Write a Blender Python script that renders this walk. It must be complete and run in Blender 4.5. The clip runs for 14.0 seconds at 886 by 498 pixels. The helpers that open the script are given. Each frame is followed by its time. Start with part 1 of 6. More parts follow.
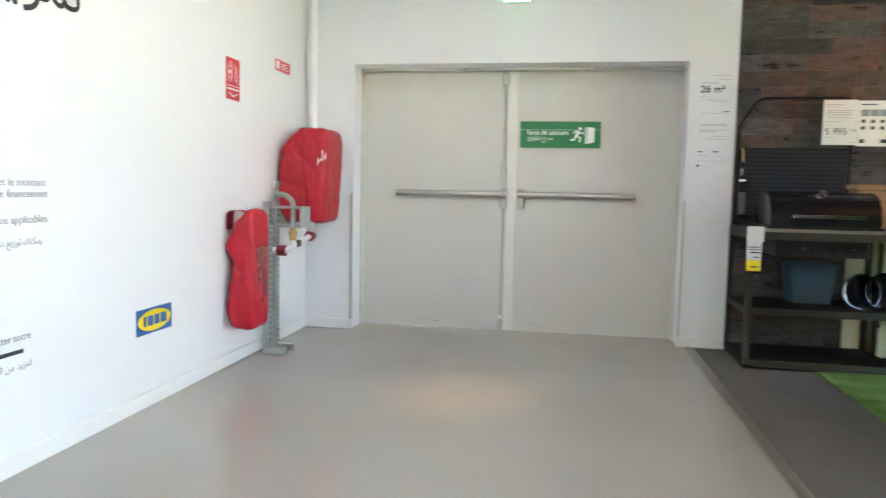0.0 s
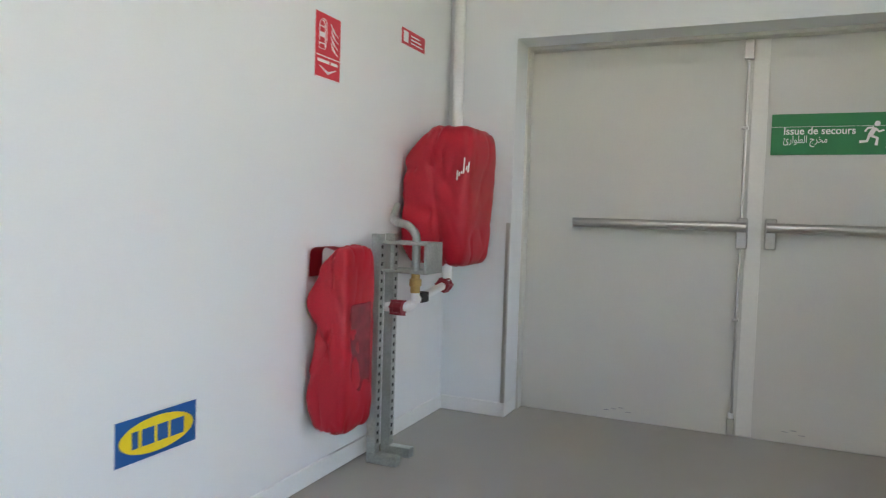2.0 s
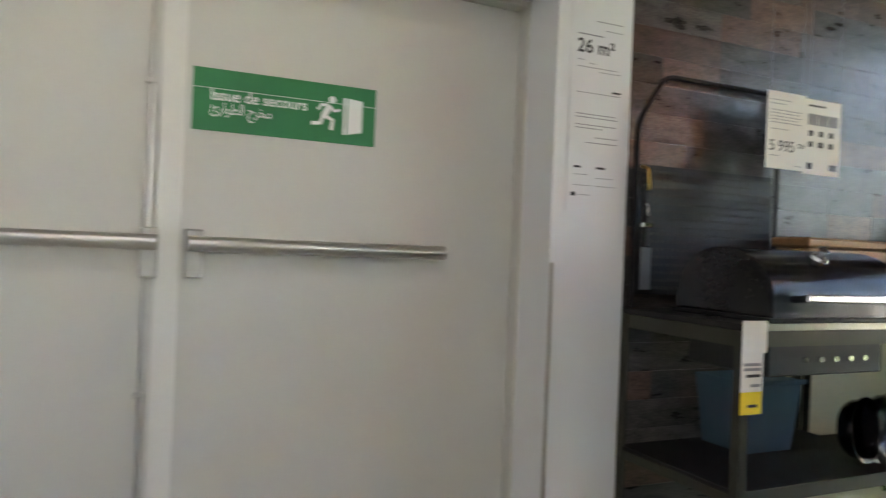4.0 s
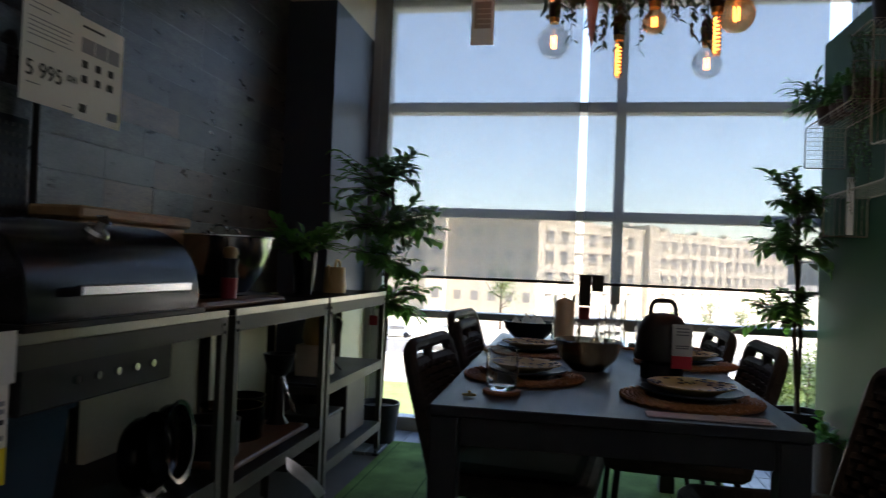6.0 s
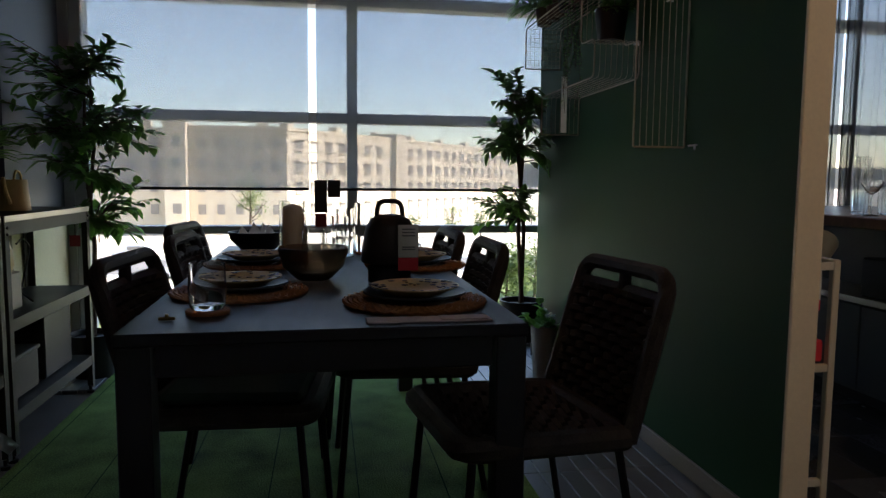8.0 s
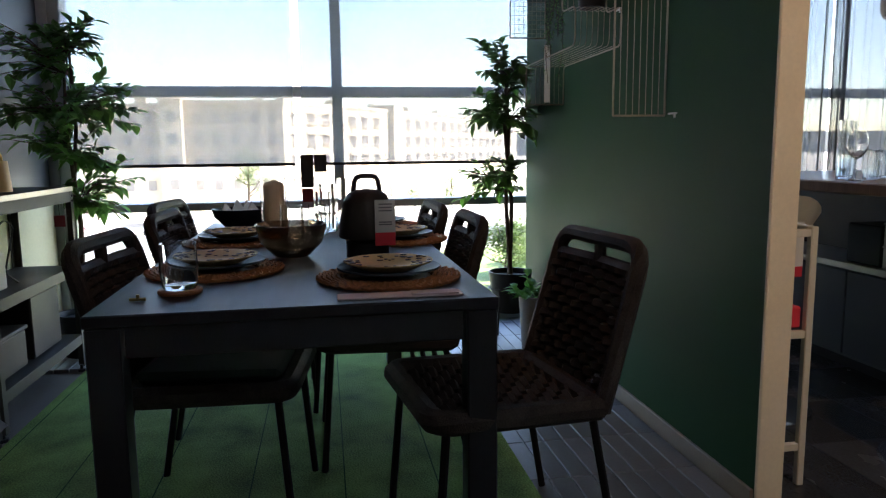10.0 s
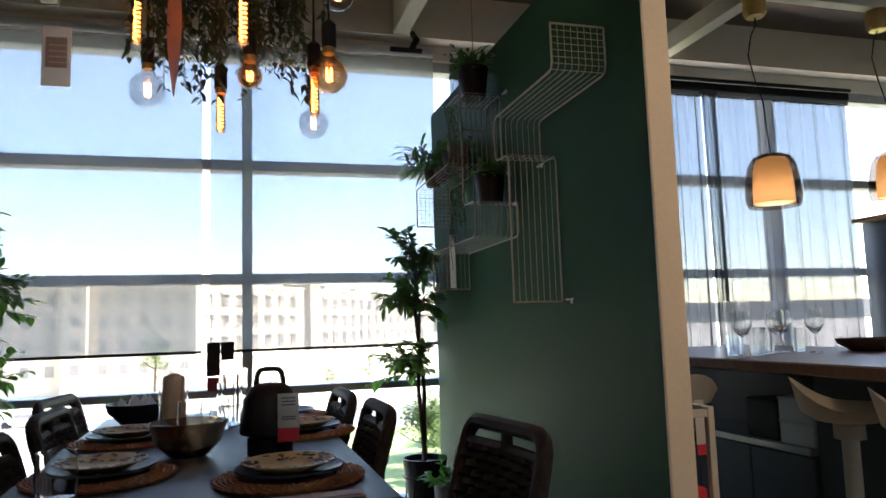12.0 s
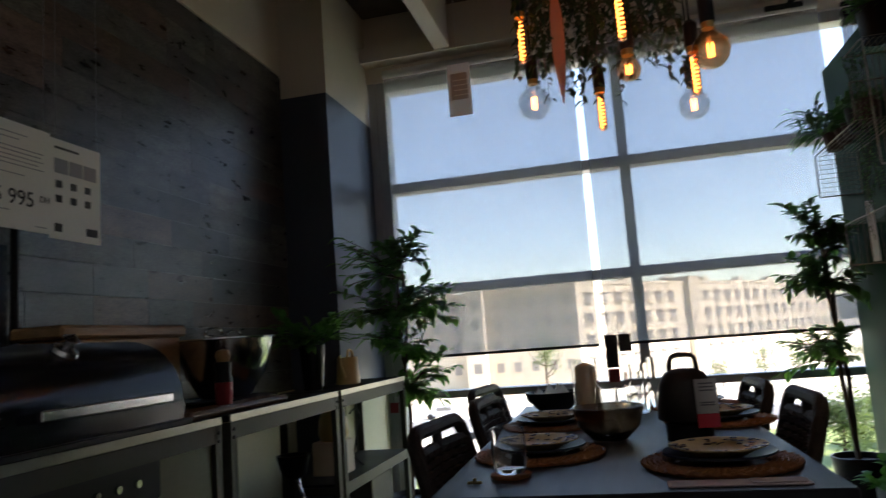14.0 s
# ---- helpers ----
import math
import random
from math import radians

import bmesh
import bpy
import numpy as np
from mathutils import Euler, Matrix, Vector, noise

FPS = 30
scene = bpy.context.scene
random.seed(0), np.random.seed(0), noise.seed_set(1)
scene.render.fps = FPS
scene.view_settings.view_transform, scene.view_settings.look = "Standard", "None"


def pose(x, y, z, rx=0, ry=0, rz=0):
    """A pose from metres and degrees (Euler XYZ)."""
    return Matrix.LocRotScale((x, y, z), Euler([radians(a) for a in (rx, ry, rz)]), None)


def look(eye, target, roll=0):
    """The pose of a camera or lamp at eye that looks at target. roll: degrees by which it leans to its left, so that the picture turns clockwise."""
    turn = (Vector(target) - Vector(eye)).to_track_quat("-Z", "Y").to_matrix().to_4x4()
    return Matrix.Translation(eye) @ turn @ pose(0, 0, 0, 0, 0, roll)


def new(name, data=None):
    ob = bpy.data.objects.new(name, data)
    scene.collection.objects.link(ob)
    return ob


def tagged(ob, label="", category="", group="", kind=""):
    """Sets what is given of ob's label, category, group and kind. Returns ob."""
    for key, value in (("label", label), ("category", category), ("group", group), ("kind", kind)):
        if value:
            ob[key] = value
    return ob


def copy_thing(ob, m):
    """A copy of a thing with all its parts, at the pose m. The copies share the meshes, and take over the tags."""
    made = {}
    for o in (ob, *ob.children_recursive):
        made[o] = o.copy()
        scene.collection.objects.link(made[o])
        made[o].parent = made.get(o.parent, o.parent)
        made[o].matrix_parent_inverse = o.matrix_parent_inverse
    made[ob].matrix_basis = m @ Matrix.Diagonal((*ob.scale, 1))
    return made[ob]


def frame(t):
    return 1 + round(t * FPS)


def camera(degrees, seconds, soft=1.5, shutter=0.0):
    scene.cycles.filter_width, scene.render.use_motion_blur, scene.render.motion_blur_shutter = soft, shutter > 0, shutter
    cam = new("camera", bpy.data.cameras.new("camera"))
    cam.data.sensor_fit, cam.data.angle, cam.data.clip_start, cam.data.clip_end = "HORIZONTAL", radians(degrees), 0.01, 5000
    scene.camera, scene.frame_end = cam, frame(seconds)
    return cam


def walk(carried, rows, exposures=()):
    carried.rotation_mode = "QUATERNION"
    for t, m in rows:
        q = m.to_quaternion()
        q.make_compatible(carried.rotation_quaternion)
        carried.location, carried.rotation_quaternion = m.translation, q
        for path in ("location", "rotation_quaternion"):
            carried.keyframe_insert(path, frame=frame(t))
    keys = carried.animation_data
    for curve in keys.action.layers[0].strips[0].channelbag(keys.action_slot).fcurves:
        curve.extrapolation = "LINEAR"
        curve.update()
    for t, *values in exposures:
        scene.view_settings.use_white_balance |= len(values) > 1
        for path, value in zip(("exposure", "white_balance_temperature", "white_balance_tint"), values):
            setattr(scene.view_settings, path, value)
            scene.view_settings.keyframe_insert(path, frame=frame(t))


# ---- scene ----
cam = camera(64.0, 14.0, soft=1.25, shutter=0.3)
PATH = [
    (0, (2.075, 0.541, 1.132), (1.735, 2.505, 0.966), 1.2),
    (0.5, (1.957, 0.925, 1.12), (1.334, 2.821, 0.985), 1.2),
    (1, (1.851, 1.361, 1.124), (1.062, 3.195, 1.005), 1.2),
    (1.5, (1.744, 1.807, 1.12), (0.91, 3.622, 1.011), 1.4),
    (2, (1.621, 2.24, 1.121), (0.826, 4.072, 1.026), 1.8),
    (2.5, (1.502, 2.66, 1.113), (0.874, 4.558, 1.035), 2.2),
    (3, (1.444, 3.094, 1.116), (1.14, 5.07, 1.057), 2.6),
    (3.5, (1.447, 3.509, 1.132), (1.684, 5.495, 1.102), 2.4),
    (4, (1.495, 3.809, 1.118), (2.323, 5.63, 1.122), 2.3),
    (4.2, (1.547, 3.931, 1.12), (2.593, 5.636, 1.136), 2.6),
    (6.3, (2.226, 4.356, 1.096), (4.216, 4.553, 1.125), 2.0),
    (6.5, (2.267, 4.349, 1.094), (4.264, 4.451, 1.112), 1.8),
    (7, (2.326, 4.31, 1.087), (4.324, 4.226, 1.051), 1.3),
    (7.5, (2.335, 4.276, 1.08), (4.319, 4.054, 0.969), 0.8),
    (8, (2.354, 4.259, 1.075), (4.318, 3.934, 0.88), 0.5),
    (8.5, (2.343, 4.202, 1.079), (4.296, 3.866, 0.808), -0.4),
    (8.7, (2.343, 4.196, 1.080), (4.294, 3.870, 0.786), -0.5),
    (10.8, (2.349, 4.179, 1.085), (4.304, 3.838, 0.838), -0.7),
    (11, (2.35, 4.174, 1.086), (4.299, 3.766, 0.906), -0.8),
    (11.5, (2.351, 4.159, 1.103), (4.271, 3.601, 1.115), -0.6),
    (12, (2.315, 4.155, 1.124), (4.224, 3.599, 1.337), -1.8),
    (12.5, (2.303, 4.172, 1.132), (4.232, 3.765, 1.473), -2.8),
    (13, (2.283, 4.207, 1.12), (4.244, 4.056, 1.482), -3.2),
    (13.5, (2.28, 4.231, 1.106), (4.249, 4.379, 1.424), -3.8),
    (14, (2.274, 4.241, 1.101), (4.204, 4.696, 1.359), -4.3),
]
EXPOSURES = [(0, 5.45, 6850, 14), (0.6, 5.0, 6700, 15), (1.5, 4.75, 6600, 15), (3, 4.6, 7350, 16), (4, 4.95, 7200, 16), (4.2, 5.05, 6650, 12), (6.3, 2.1, 6950, 18), (7.5, 1.85, 7000, 18), (8.7, 2.4, 6950, 18), (11, 3.3, 6500, 18), (11.5, 3.3, 6500, 18), (12, 3.05, 6650, 18), (12.5, 2.85, 6750, 19), (13, 2.6, 6900, 19), (14, 2.35, 7000, 19)]
walk(cam, [(t, look(eye, aim, roll)) for t, eye, aim, roll in PATH], EXPOSURES)

# ---- world, sun, lamps ----
SUN = Vector((-0.02, -0.76, 0.65)).normalized()
world = bpy.data.worlds.new("world")
scene.world = world
world.use_nodes = True
wn = world.node_tree.nodes
sky = wn.new("ShaderNodeTexSky")
sky.sky_type, sky.sun_disc = "NISHITA", False
sky.sun_elevation = math.asin(SUN.z)
sky.sun_rotation = math.atan2(SUN.x, SUN.y)
sky.air_density, sky.dust_density = 1.0, 0.15
world.node_tree.links.new(sky.outputs[0], wn["Background"].inputs[0])
wn["Background"].inputs[1].default_value = 0.15


def lamp(name, kind, m, energy, colour, **kw):
    data = bpy.data.lights.new(name, kind)
    data.energy, data.color = energy, colour
    for key, value in kw.items():
        if key == "size":
            data.size = value
        elif key == "size_y":
            data.shape, data.size_y = "RECTANGLE", value
        elif key == "angle":
            data.angle = value
        elif key == "radius":
            data.shadow_soft_size = value
        elif key == "spot":
            data.spot_size, data.spot_blend = value, 1.0
    ob = new(name, data)
    ob.matrix_basis = m
    return ob


lamp("sun", "SUN", look(SUN * 50, (0, 0, 0)), 5.0, (1.0, 0.95, 0.87), angle=radians(0.5))
# store ceiling lamps over the white corridor
for ly, watts in ((-1.2, 0.5), (1.6, 0.92), (3.9, 0.56)):
    lamp("corridor_lamp", "AREA", pose(1.5, ly, 3.18), watts, (0.93, 0.96, 1.0), size=1.2, size_y=0.3)
lamp("unseen_spot_lamp", "SPOT", look((1.5, 4.1, 3.2), (1.5, 4.35, 0)), 4, (1.0, 0.66, 0.36), radius=0.05, spot=radians(21))

# added warm spot, never in view, to brighten the wall-end trim and bar side
lamp("unseen_spot_lamp", "SPOT", look((1.9, 2.75, 3.2), (4.3, 2.6, 1.2)), 13, (1.0, 0.72, 0.44), radius=0.06, spot=radians(48))

# ---- materials ----


def mat(name, col, rough=0.6, metal=0.0, var=0.12, scale=4.0, fine=90.0, bump=0.05, coat=0.0, trans=0.0, spec=0.5,
        emit=None, glow=0.0, col2=None, rnd=0.0, stretch=(1, 1, 1), ior=1.45, sheen=0.0):
    m = bpy.data.materials.new(name)
    m.use_nodes = True
    n, l = m.node_tree.nodes, m.node_tree.links
    b = n["Principled BSDF"]
    b.inputs["Roughness"].default_value = rough
    b.inputs["Metallic"].default_value = metal
    b.inputs["Specular IOR Level"].default_value = spec
    b.inputs["Coat Weight"].default_value = coat
    b.inputs["Transmission Weight"].default_value = trans
    b.inputs["IOR"].default_value = ior
    b.inputs["Sheen Weight"].default_value = sheen
    if emit:
        b.inputs["Emission Color"].default_value = (*emit, 1)
        b.inputs["Emission Strength"].default_value = glow
    tc = n.new("ShaderNodeTexCoord")
    mp = n.new("ShaderNodeMapping")
    mp.inputs["Scale"].default_value = stretch
    l.new(tc.outputs["Object"], mp.inputs["Vector"])
    if rnd:
        shift, far = n.new("ShaderNodeObjectInfo"), n.new("ShaderNodeMath")
        far.operation = "MULTIPLY"
        far.inputs[1].default_value = 61.0
        l.new(shift.outputs["Random"], far.inputs[0])
        l.new(far.outputs[0], mp.inputs["Location"])
    big, small = n.new("ShaderNodeTexNoise"), n.new("ShaderNodeTexNoise")
    for t, s, d in ((big, scale, 4), (small, fine, 3)):
        t.inputs["Scale"].default_value, t.inputs["Detail"].default_value = s, d
        l.new(mp.outputs[0], t.inputs["Vector"])
    add = n.new("ShaderNodeMath")
    add.operation = "MULTIPLY_ADD"
    l.new(small.outputs["Fac"], add.inputs[0])
    add.inputs[1].default_value = 0.5
    half = n.new("ShaderNodeMath")
    half.operation = "MULTIPLY"
    half.inputs[1].default_value = 0.5
    l.new(big.outputs["Fac"], half.inputs[0])
    l.new(half.outputs[0], add.inputs[2])
    ramp = n.new("ShaderNodeValToRGB")
    dark = [c * (1 - var) for c in col]
    lite = [min(1, c * (1 + var)) for c in (col2 or col)]
    ramp.color_ramp.elements[0].position, ramp.color_ramp.elements[1].position = 0.33, 0.67
    ramp.color_ramp.elements[0].color, ramp.color_ramp.elements[1].color = (*dark, 1), (*lite, 1)
    l.new(add.outputs[0], ramp.inputs[0])
    out = ramp.outputs[0]
    if rnd:
        oi, hsv = n.new("ShaderNodeObjectInfo"), n.new("ShaderNodeHueSaturation")
        mr = n.new("ShaderNodeMapRange")
        mr.inputs["To Min"].default_value, mr.inputs["To Max"].default_value = 1 - rnd, 1 + rnd
        l.new(oi.outputs["Random"], mr.inputs["Value"])
        l.new(mr.outputs[0], hsv.inputs["Value"])
        l.new(out, hsv.inputs["Color"])
        out = hsv.outputs[0]
    l.new(out, b.inputs["Base Color"])
    rr = n.new("ShaderNodeMapRange")
    rr.inputs["To Min"].default_value, rr.inputs["To Max"].default_value = max(0, rough - 0.08), min(1, rough + 0.08)
    if rough > 0.05:
        l.new(big.outputs["Fac"], rr.inputs["Value"])
        l.new(rr.outputs[0], b.inputs["Roughness"])
    if bump:
        bp = n.new("ShaderNodeBump")
        bp.inputs["Strength"].default_value, bp.inputs["Distance"].default_value = bump, 0.01
        l.new(add.outputs[0], bp.inputs["Height"])
        l.new(bp.outputs[0], b.inputs["Normal"])
    return m


def glass(name, col=(1, 1, 1), rough=0.0, ior=1.45):
    m = bpy.data.materials.new(name)
    m.use_nodes = True
    n, l = m.node_tree.nodes, m.node_tree.links
    tr, gl, mx, fr = n.new("ShaderNodeBsdfTransparent"), n.new("ShaderNodeBsdfGlossy"), n.new("ShaderNodeMixShader"), n.new("ShaderNodeLayerWeight")
    pw, fm = n.new("ShaderNodeMath"), n.new("ShaderNodeMath")
    pw.operation, fm.operation = "POWER", "MULTIPLY_ADD"
    pw.inputs[1].default_value = 5.0
    flat = ((ior - 1) / (ior + 1)) ** 2
    fm.inputs[1].default_value, fm.inputs[2].default_value = 1 - flat, flat
    tr.inputs[0].default_value = (*col, 1)
    gl.inputs["Roughness"].default_value = rough
    fr.inputs[0].default_value = 0.5
    l.new(fr.outputs["Facing"], pw.inputs[0])
    l.new(pw.outputs[0], fm.inputs[0])
    l.new(fm.outputs[0], mx.inputs[0])
    l.new(tr.outputs[0], mx.inputs[1])
    l.new(gl.outputs[0], mx.inputs[2])
    l.new(mx.outputs[0], n["Material Output"].inputs[0])
    return m


def sheer(name, col, clear, weave=700.0):
    """Thin woven fabric: partly clear, partly light-scattering."""
    m = bpy.data.materials.new(name)
    m.use_nodes = True
    n, l = m.node_tree.nodes, m.node_tree.links
    tr, df, tl = n.new("ShaderNodeBsdfTransparent"), n.new("ShaderNodeBsdfDiffuse"), n.new("ShaderNodeBsdfTranslucent")
    for s in (df, tl):
        s.inputs[0].default_value = (*col, 1)
    a, b = n.new("ShaderNodeMixShader"), n.new("ShaderNodeMixShader")
    a.inputs[0].default_value = 0.5
    l.new(df.outputs[0], a.inputs[1])
    l.new(tl.outputs[0], a.inputs[2])
    tc, nz, mr = n.new("ShaderNodeTexCoord"), n.new("ShaderNodeTexNoise"), n.new("ShaderNodeMapRange")
    nz.inputs["Scale"].default_value = weave
    l.new(tc.outputs["Object"], nz.inputs["Vector"])
    mr.inputs["To Min"].default_value, mr.inputs["To Max"].default_value = clear + 0.06, clear - 0.06
    l.new(nz.outputs["Fac"], mr.inputs["Value"])
    sub = n.new("ShaderNodeMath")
    sub.operation = "SUBTRACT"
    sub.inputs[0].default_value = 1.0
    l.new(mr.outputs[0], sub.inputs[1])
    l.new(sub.outputs[0], b.inputs[0])
    l.new(tr.outputs[0], b.inputs[1])
    l.new(a.outputs[0], b.inputs[2])
    l.new(b.outputs[0], n["Material Output"].inputs[0])
    return m


WHITE_WALL = mat("white_wall_paint", (0.76, 0.77, 0.78), 0.45, var=0.02, scale=1.2, fine=160, bump=0.02)
WHITE_TRIM = mat("white_trim", (0.78, 0.78, 0.77), 0.4, var=0.04, scale=3, bump=0.02)
BEIGE_WALL = mat("beige_wall_paint", (0.62, 0.56, 0.46), 0.6, var=0.04, bump=0.03)
VINYL = mat("grey_vinyl_floor", (0.365, 0.345, 0.315), 0.17, var=0.06, scale=1.3, fine=240, bump=0.008, spec=0.5)
DARK_FLOOR = mat("dark_carpet_floor", (0.115, 0.108, 0.098), 0.9, var=0.2, scale=3, fine=260, bump=0.25)
STRIP = mat("threshold_aluminium", (0.32, 0.29, 0.25), 0.45, 0.6, var=0.15, scale=8, bump=0.05)
DOOR_PAINT = mat("grey_door_paint", (0.62, 0.60, 0.55), 0.42, var=0.03, scale=1.6, fine=200, bump=0.015)
STEEL = mat("brushed_steel", (0.52, 0.50, 0.47), 0.34, 0.9, var=0.08, scale=3, fine=300, bump=0.02)
GALV = mat("galvanised_steel", (0.42, 0.44, 0.43), 0.45, 0.75, var=0.2, scale=14, fine=120, bump=0.04)
DARK_GAP = mat("dark_gap", (0.03, 0.03, 0.03), 0.8, var=0.1)
BRICK = mat("worn_brick_panel", (0.034, 0.031, 0.031), 0.30, var=0.5, scale=9, fine=60, bump=0.04, col2=(0.068, 0.062, 0.058), rnd=0.45, spec=0.5, stretch=(1, 1, 3))
BRICK_RED = mat("worn_red_brick_panel", (0.056, 0.034, 0.028), 0.30, var=0.45, scale=9, fine=60, bump=0.04, col2=(0.09, 0.055, 0.043), rnd=0.45, spec=0.5, stretch=(1, 1, 3))
MORTAR = mat("dark_mortar", (0.034, 0.031, 0.031), 0.6, var=0.2, bump=0.2)
BLUE_WALL = mat("slate_blue_paint", (0.055, 0.068, 0.095), 0.4, var=0.1, scale=2, bump=0.03)
GREEN_WALL = mat("dark_green_paint", (0.0112, 0.051, 0.018), 0.6, spec=0.1, var=0.06, scale=2, fine=150, bump=0.04)
TAN_TRIM = mat("tan_edge_trim", (0.80, 0.68, 0.50), 0.55, var=0.06, scale=3, bump=0.02)
TAN_SKIRT = mat("tan_skirting", (0.22, 0.17, 0.12), 0.45, var=0.1, scale=3, bump=0.02)
DECK_BROWN = mat("ceiling_deck", (0.17, 0.132, 0.10), 0.8, var=0.1, scale=2)
BEAM_WHITE = mat("ceiling_beam_paint", (0.70, 0.63, 0.525), 0.5, var=0.04)
ALU = mat("window_aluminium", (0.40, 0.40, 0.41), 0.45, 0.0, var=0.05)
ALU_PALE = mat("window_reveal", (0.6, 0.6, 0.58), 0.5, var=0.04)
GLASS = glass("window_glass", (0.92, 0.94, 0.95))
BLIND = sheer("screen_blind", (0.24, 0.255, 0.275), 0.46)
SHEER = sheer("sheer_curtain", (0.17, 0.17, 0.185), 0.11)
SHEER_DARK = sheer("grey_curtain", (0.09, 0.09, 0.10), 0.08)
BLACK_METAL = mat("black_powder_coat", (0.01, 0.01, 0.011), 0.45, 0.0, var=0.15, bump=0.03, spec=0.25)
RACK = mat("dark_olive_metal", (0.033, 0.033, 0.024), 0.55, 0.0, spec=0.35, var=0.1, scale=6, bump=0.03)
RACK_TOP = mat("pale_metal_edge", (0.32, 0.31, 0.25), 0.3, 0.8, var=0.06)
TABLE_BLACK = mat("black_stained_wood", (0.011, 0.011, 0.014), 0.36, spec=0.4, var=0.25, scale=3, fine=60, bump=0.04, stretch=(1, 8, 1))
TILE = mat("grey_deck_tile", (0.12, 0.13, 0.145), 0.35, var=0.12, scale=6, bump=0.05, rnd=0.2)
JOINT = mat("tile_joint", (0.03, 0.03, 0.032), 0.8, var=0.1)
GRASS = mat("artificial_grass", (0.075, 0.14, 0.038), 0.9, var=0.45, scale=5, fine=160, bump=0.9, col2=(0.14, 0.245, 0.065), spec=0.1)
DARK_WOOD_FLOOR = mat("dark_slate_floor", (0.06, 0.065, 0.075), 0.25, var=0.3, scale=3, bump=0.04, rnd=0.4)

# ---- mesh helpers ----


def box(bm, x0, x1, y0, y1, z0, z1, bevel=0.0, seg=1):
    v = [bm.verts.new((x, y, z)) for x in (x0, x1) for y in (y0, y1) for z in (z0, z1)]
    f = [bm.faces.new([v[i] for i in q]) for q in ((0, 1, 3, 2), (4, 6, 7, 5), (0, 4, 5, 1), (2, 3, 7, 6), (0, 2, 6, 4), (1, 5, 7, 3))]
    if bevel:
        e = list({e for q in f for e in q.edges})
        bmesh.ops.bevel(bm, geom=e, offset=bevel, segments=seg, affect="EDGES", profile=0.5)
    return v


def tube(bm, pts, r, n=8, closed=False, cap=True):
    pts = [Vector(p) for p in pts]
    rings = []
    up = Vector((0.3, 0.2, 1)).normalized()
    cnt = len(pts)
    for i, p in enumerate(pts):
        a = pts[i - 1] if (i > 0 or closed) else p
        b = pts[(i + 1) % cnt] if (i < cnt - 1 or closed) else p
        d = (b - a).normalized()
        s = d.cross(up)
        if s.length < 0.05:
            s = d.cross(Vector((1, 0, 0)))
        s.normalize()
        t = s.cross(d).normalized()
        rad = r[i] if isinstance(r, (list, tuple)) else r
        rings.append([bm.verts.new(p + rad * (math.cos(k * 2 * math.pi / n) * s + math.sin(k * 2 * math.pi / n) * t)) for k in range(n)])
    for i in range(cnt if closed else cnt - 1):
        a, b = rings[i], rings[(i + 1) % cnt]
        for k in range(n):
            bm.faces.new((a[k], a[(k + 1) % n], b[(k + 1) % n], b[k]))
    if cap and not closed:
        bm.faces.new(rings[0][::-1])
        bm.faces.new(rings[-1])


def arc(pts, radius, steps=4):
    """A polyline with its inner corners rounded."""
    pts = [Vector(p) for p in pts]
    out = [pts[0]]
    for a, b, c in zip(pts, pts[1:], pts[2:]):
        u, w = (a - b), (c - b)
        k = min(radius, u.length * 0.45, w.length * 0.45)
        p, q = b + u.normalized() * k, b + w.normalized() * k
        for i in range(steps + 1):
            t = i / steps
            out.append(p * (1 - t) ** 2 + b * 2 * t * (1 - t) + q * t * t)
    out.append(pts[-1])
    return out


def lathe(bm, profile, n=24, at=(0, 0, 0), close=False):
    rings = []
    for r, z in profile:
        if r < 1e-5:
            rings.append([bm.verts.new((at[0], at[1], at[2] + z))])
        else:
            rings.append([bm.verts.new((at[0] + r * math.cos(2 * math.pi * k / n), at[1] + r * math.sin(2 * math.pi * k / n), at[2] + z)) for k in range(n)])
    for a, b in zip(rings, rings[1:]):
        for k in range(n):
            j = (k + 1) % n
            if len(a) == 1 and len(b) == 1:
                break
            if len(a) == 1:
                bm.faces.new((a[0], b[j], b[k]))
            elif len(b) == 1:
                bm.faces.new((a[k], a[j], b[0]))
            else:
                bm.faces.new((a[k], a[j], b[j], b[k]))


def part(name, bm, material, parent=None, label="", smooth=False):
    me = bpy.data.meshes.new(name)
    bmesh.ops.recalc_face_normals(bm, faces=bm.faces[:])
    bm.to_mesh(me)
    bm.free()
    me.materials.append(material)
    if smooth:
        me.polygons.foreach_set("use_smooth", [True] * len(me.polygons))
        me.set_sharp_from_angle(angle=radians(42))
    ob = new(name, me)
    if parent:
        ob.parent = parent
    if label:
        ob["label"] = label
    return ob


def thing(name, label, category, group="", at=(0, 0, 0), turn=0.0):
    ob = new(name)
    ob.empty_display_size = 0.1
    ob.matrix_basis = pose(*at, 0, 0, turn)
    return tagged(ob, label, category, group)


def boxes(*dims, bevel=0.0):
    bm = bmesh.new()
    for d in dims:
        box(bm, *d, bevel=bevel)
    return bm


def structure(name, bm, material, label, category):
    return tagged(part(name, bm, material), label, category, kind="structure")


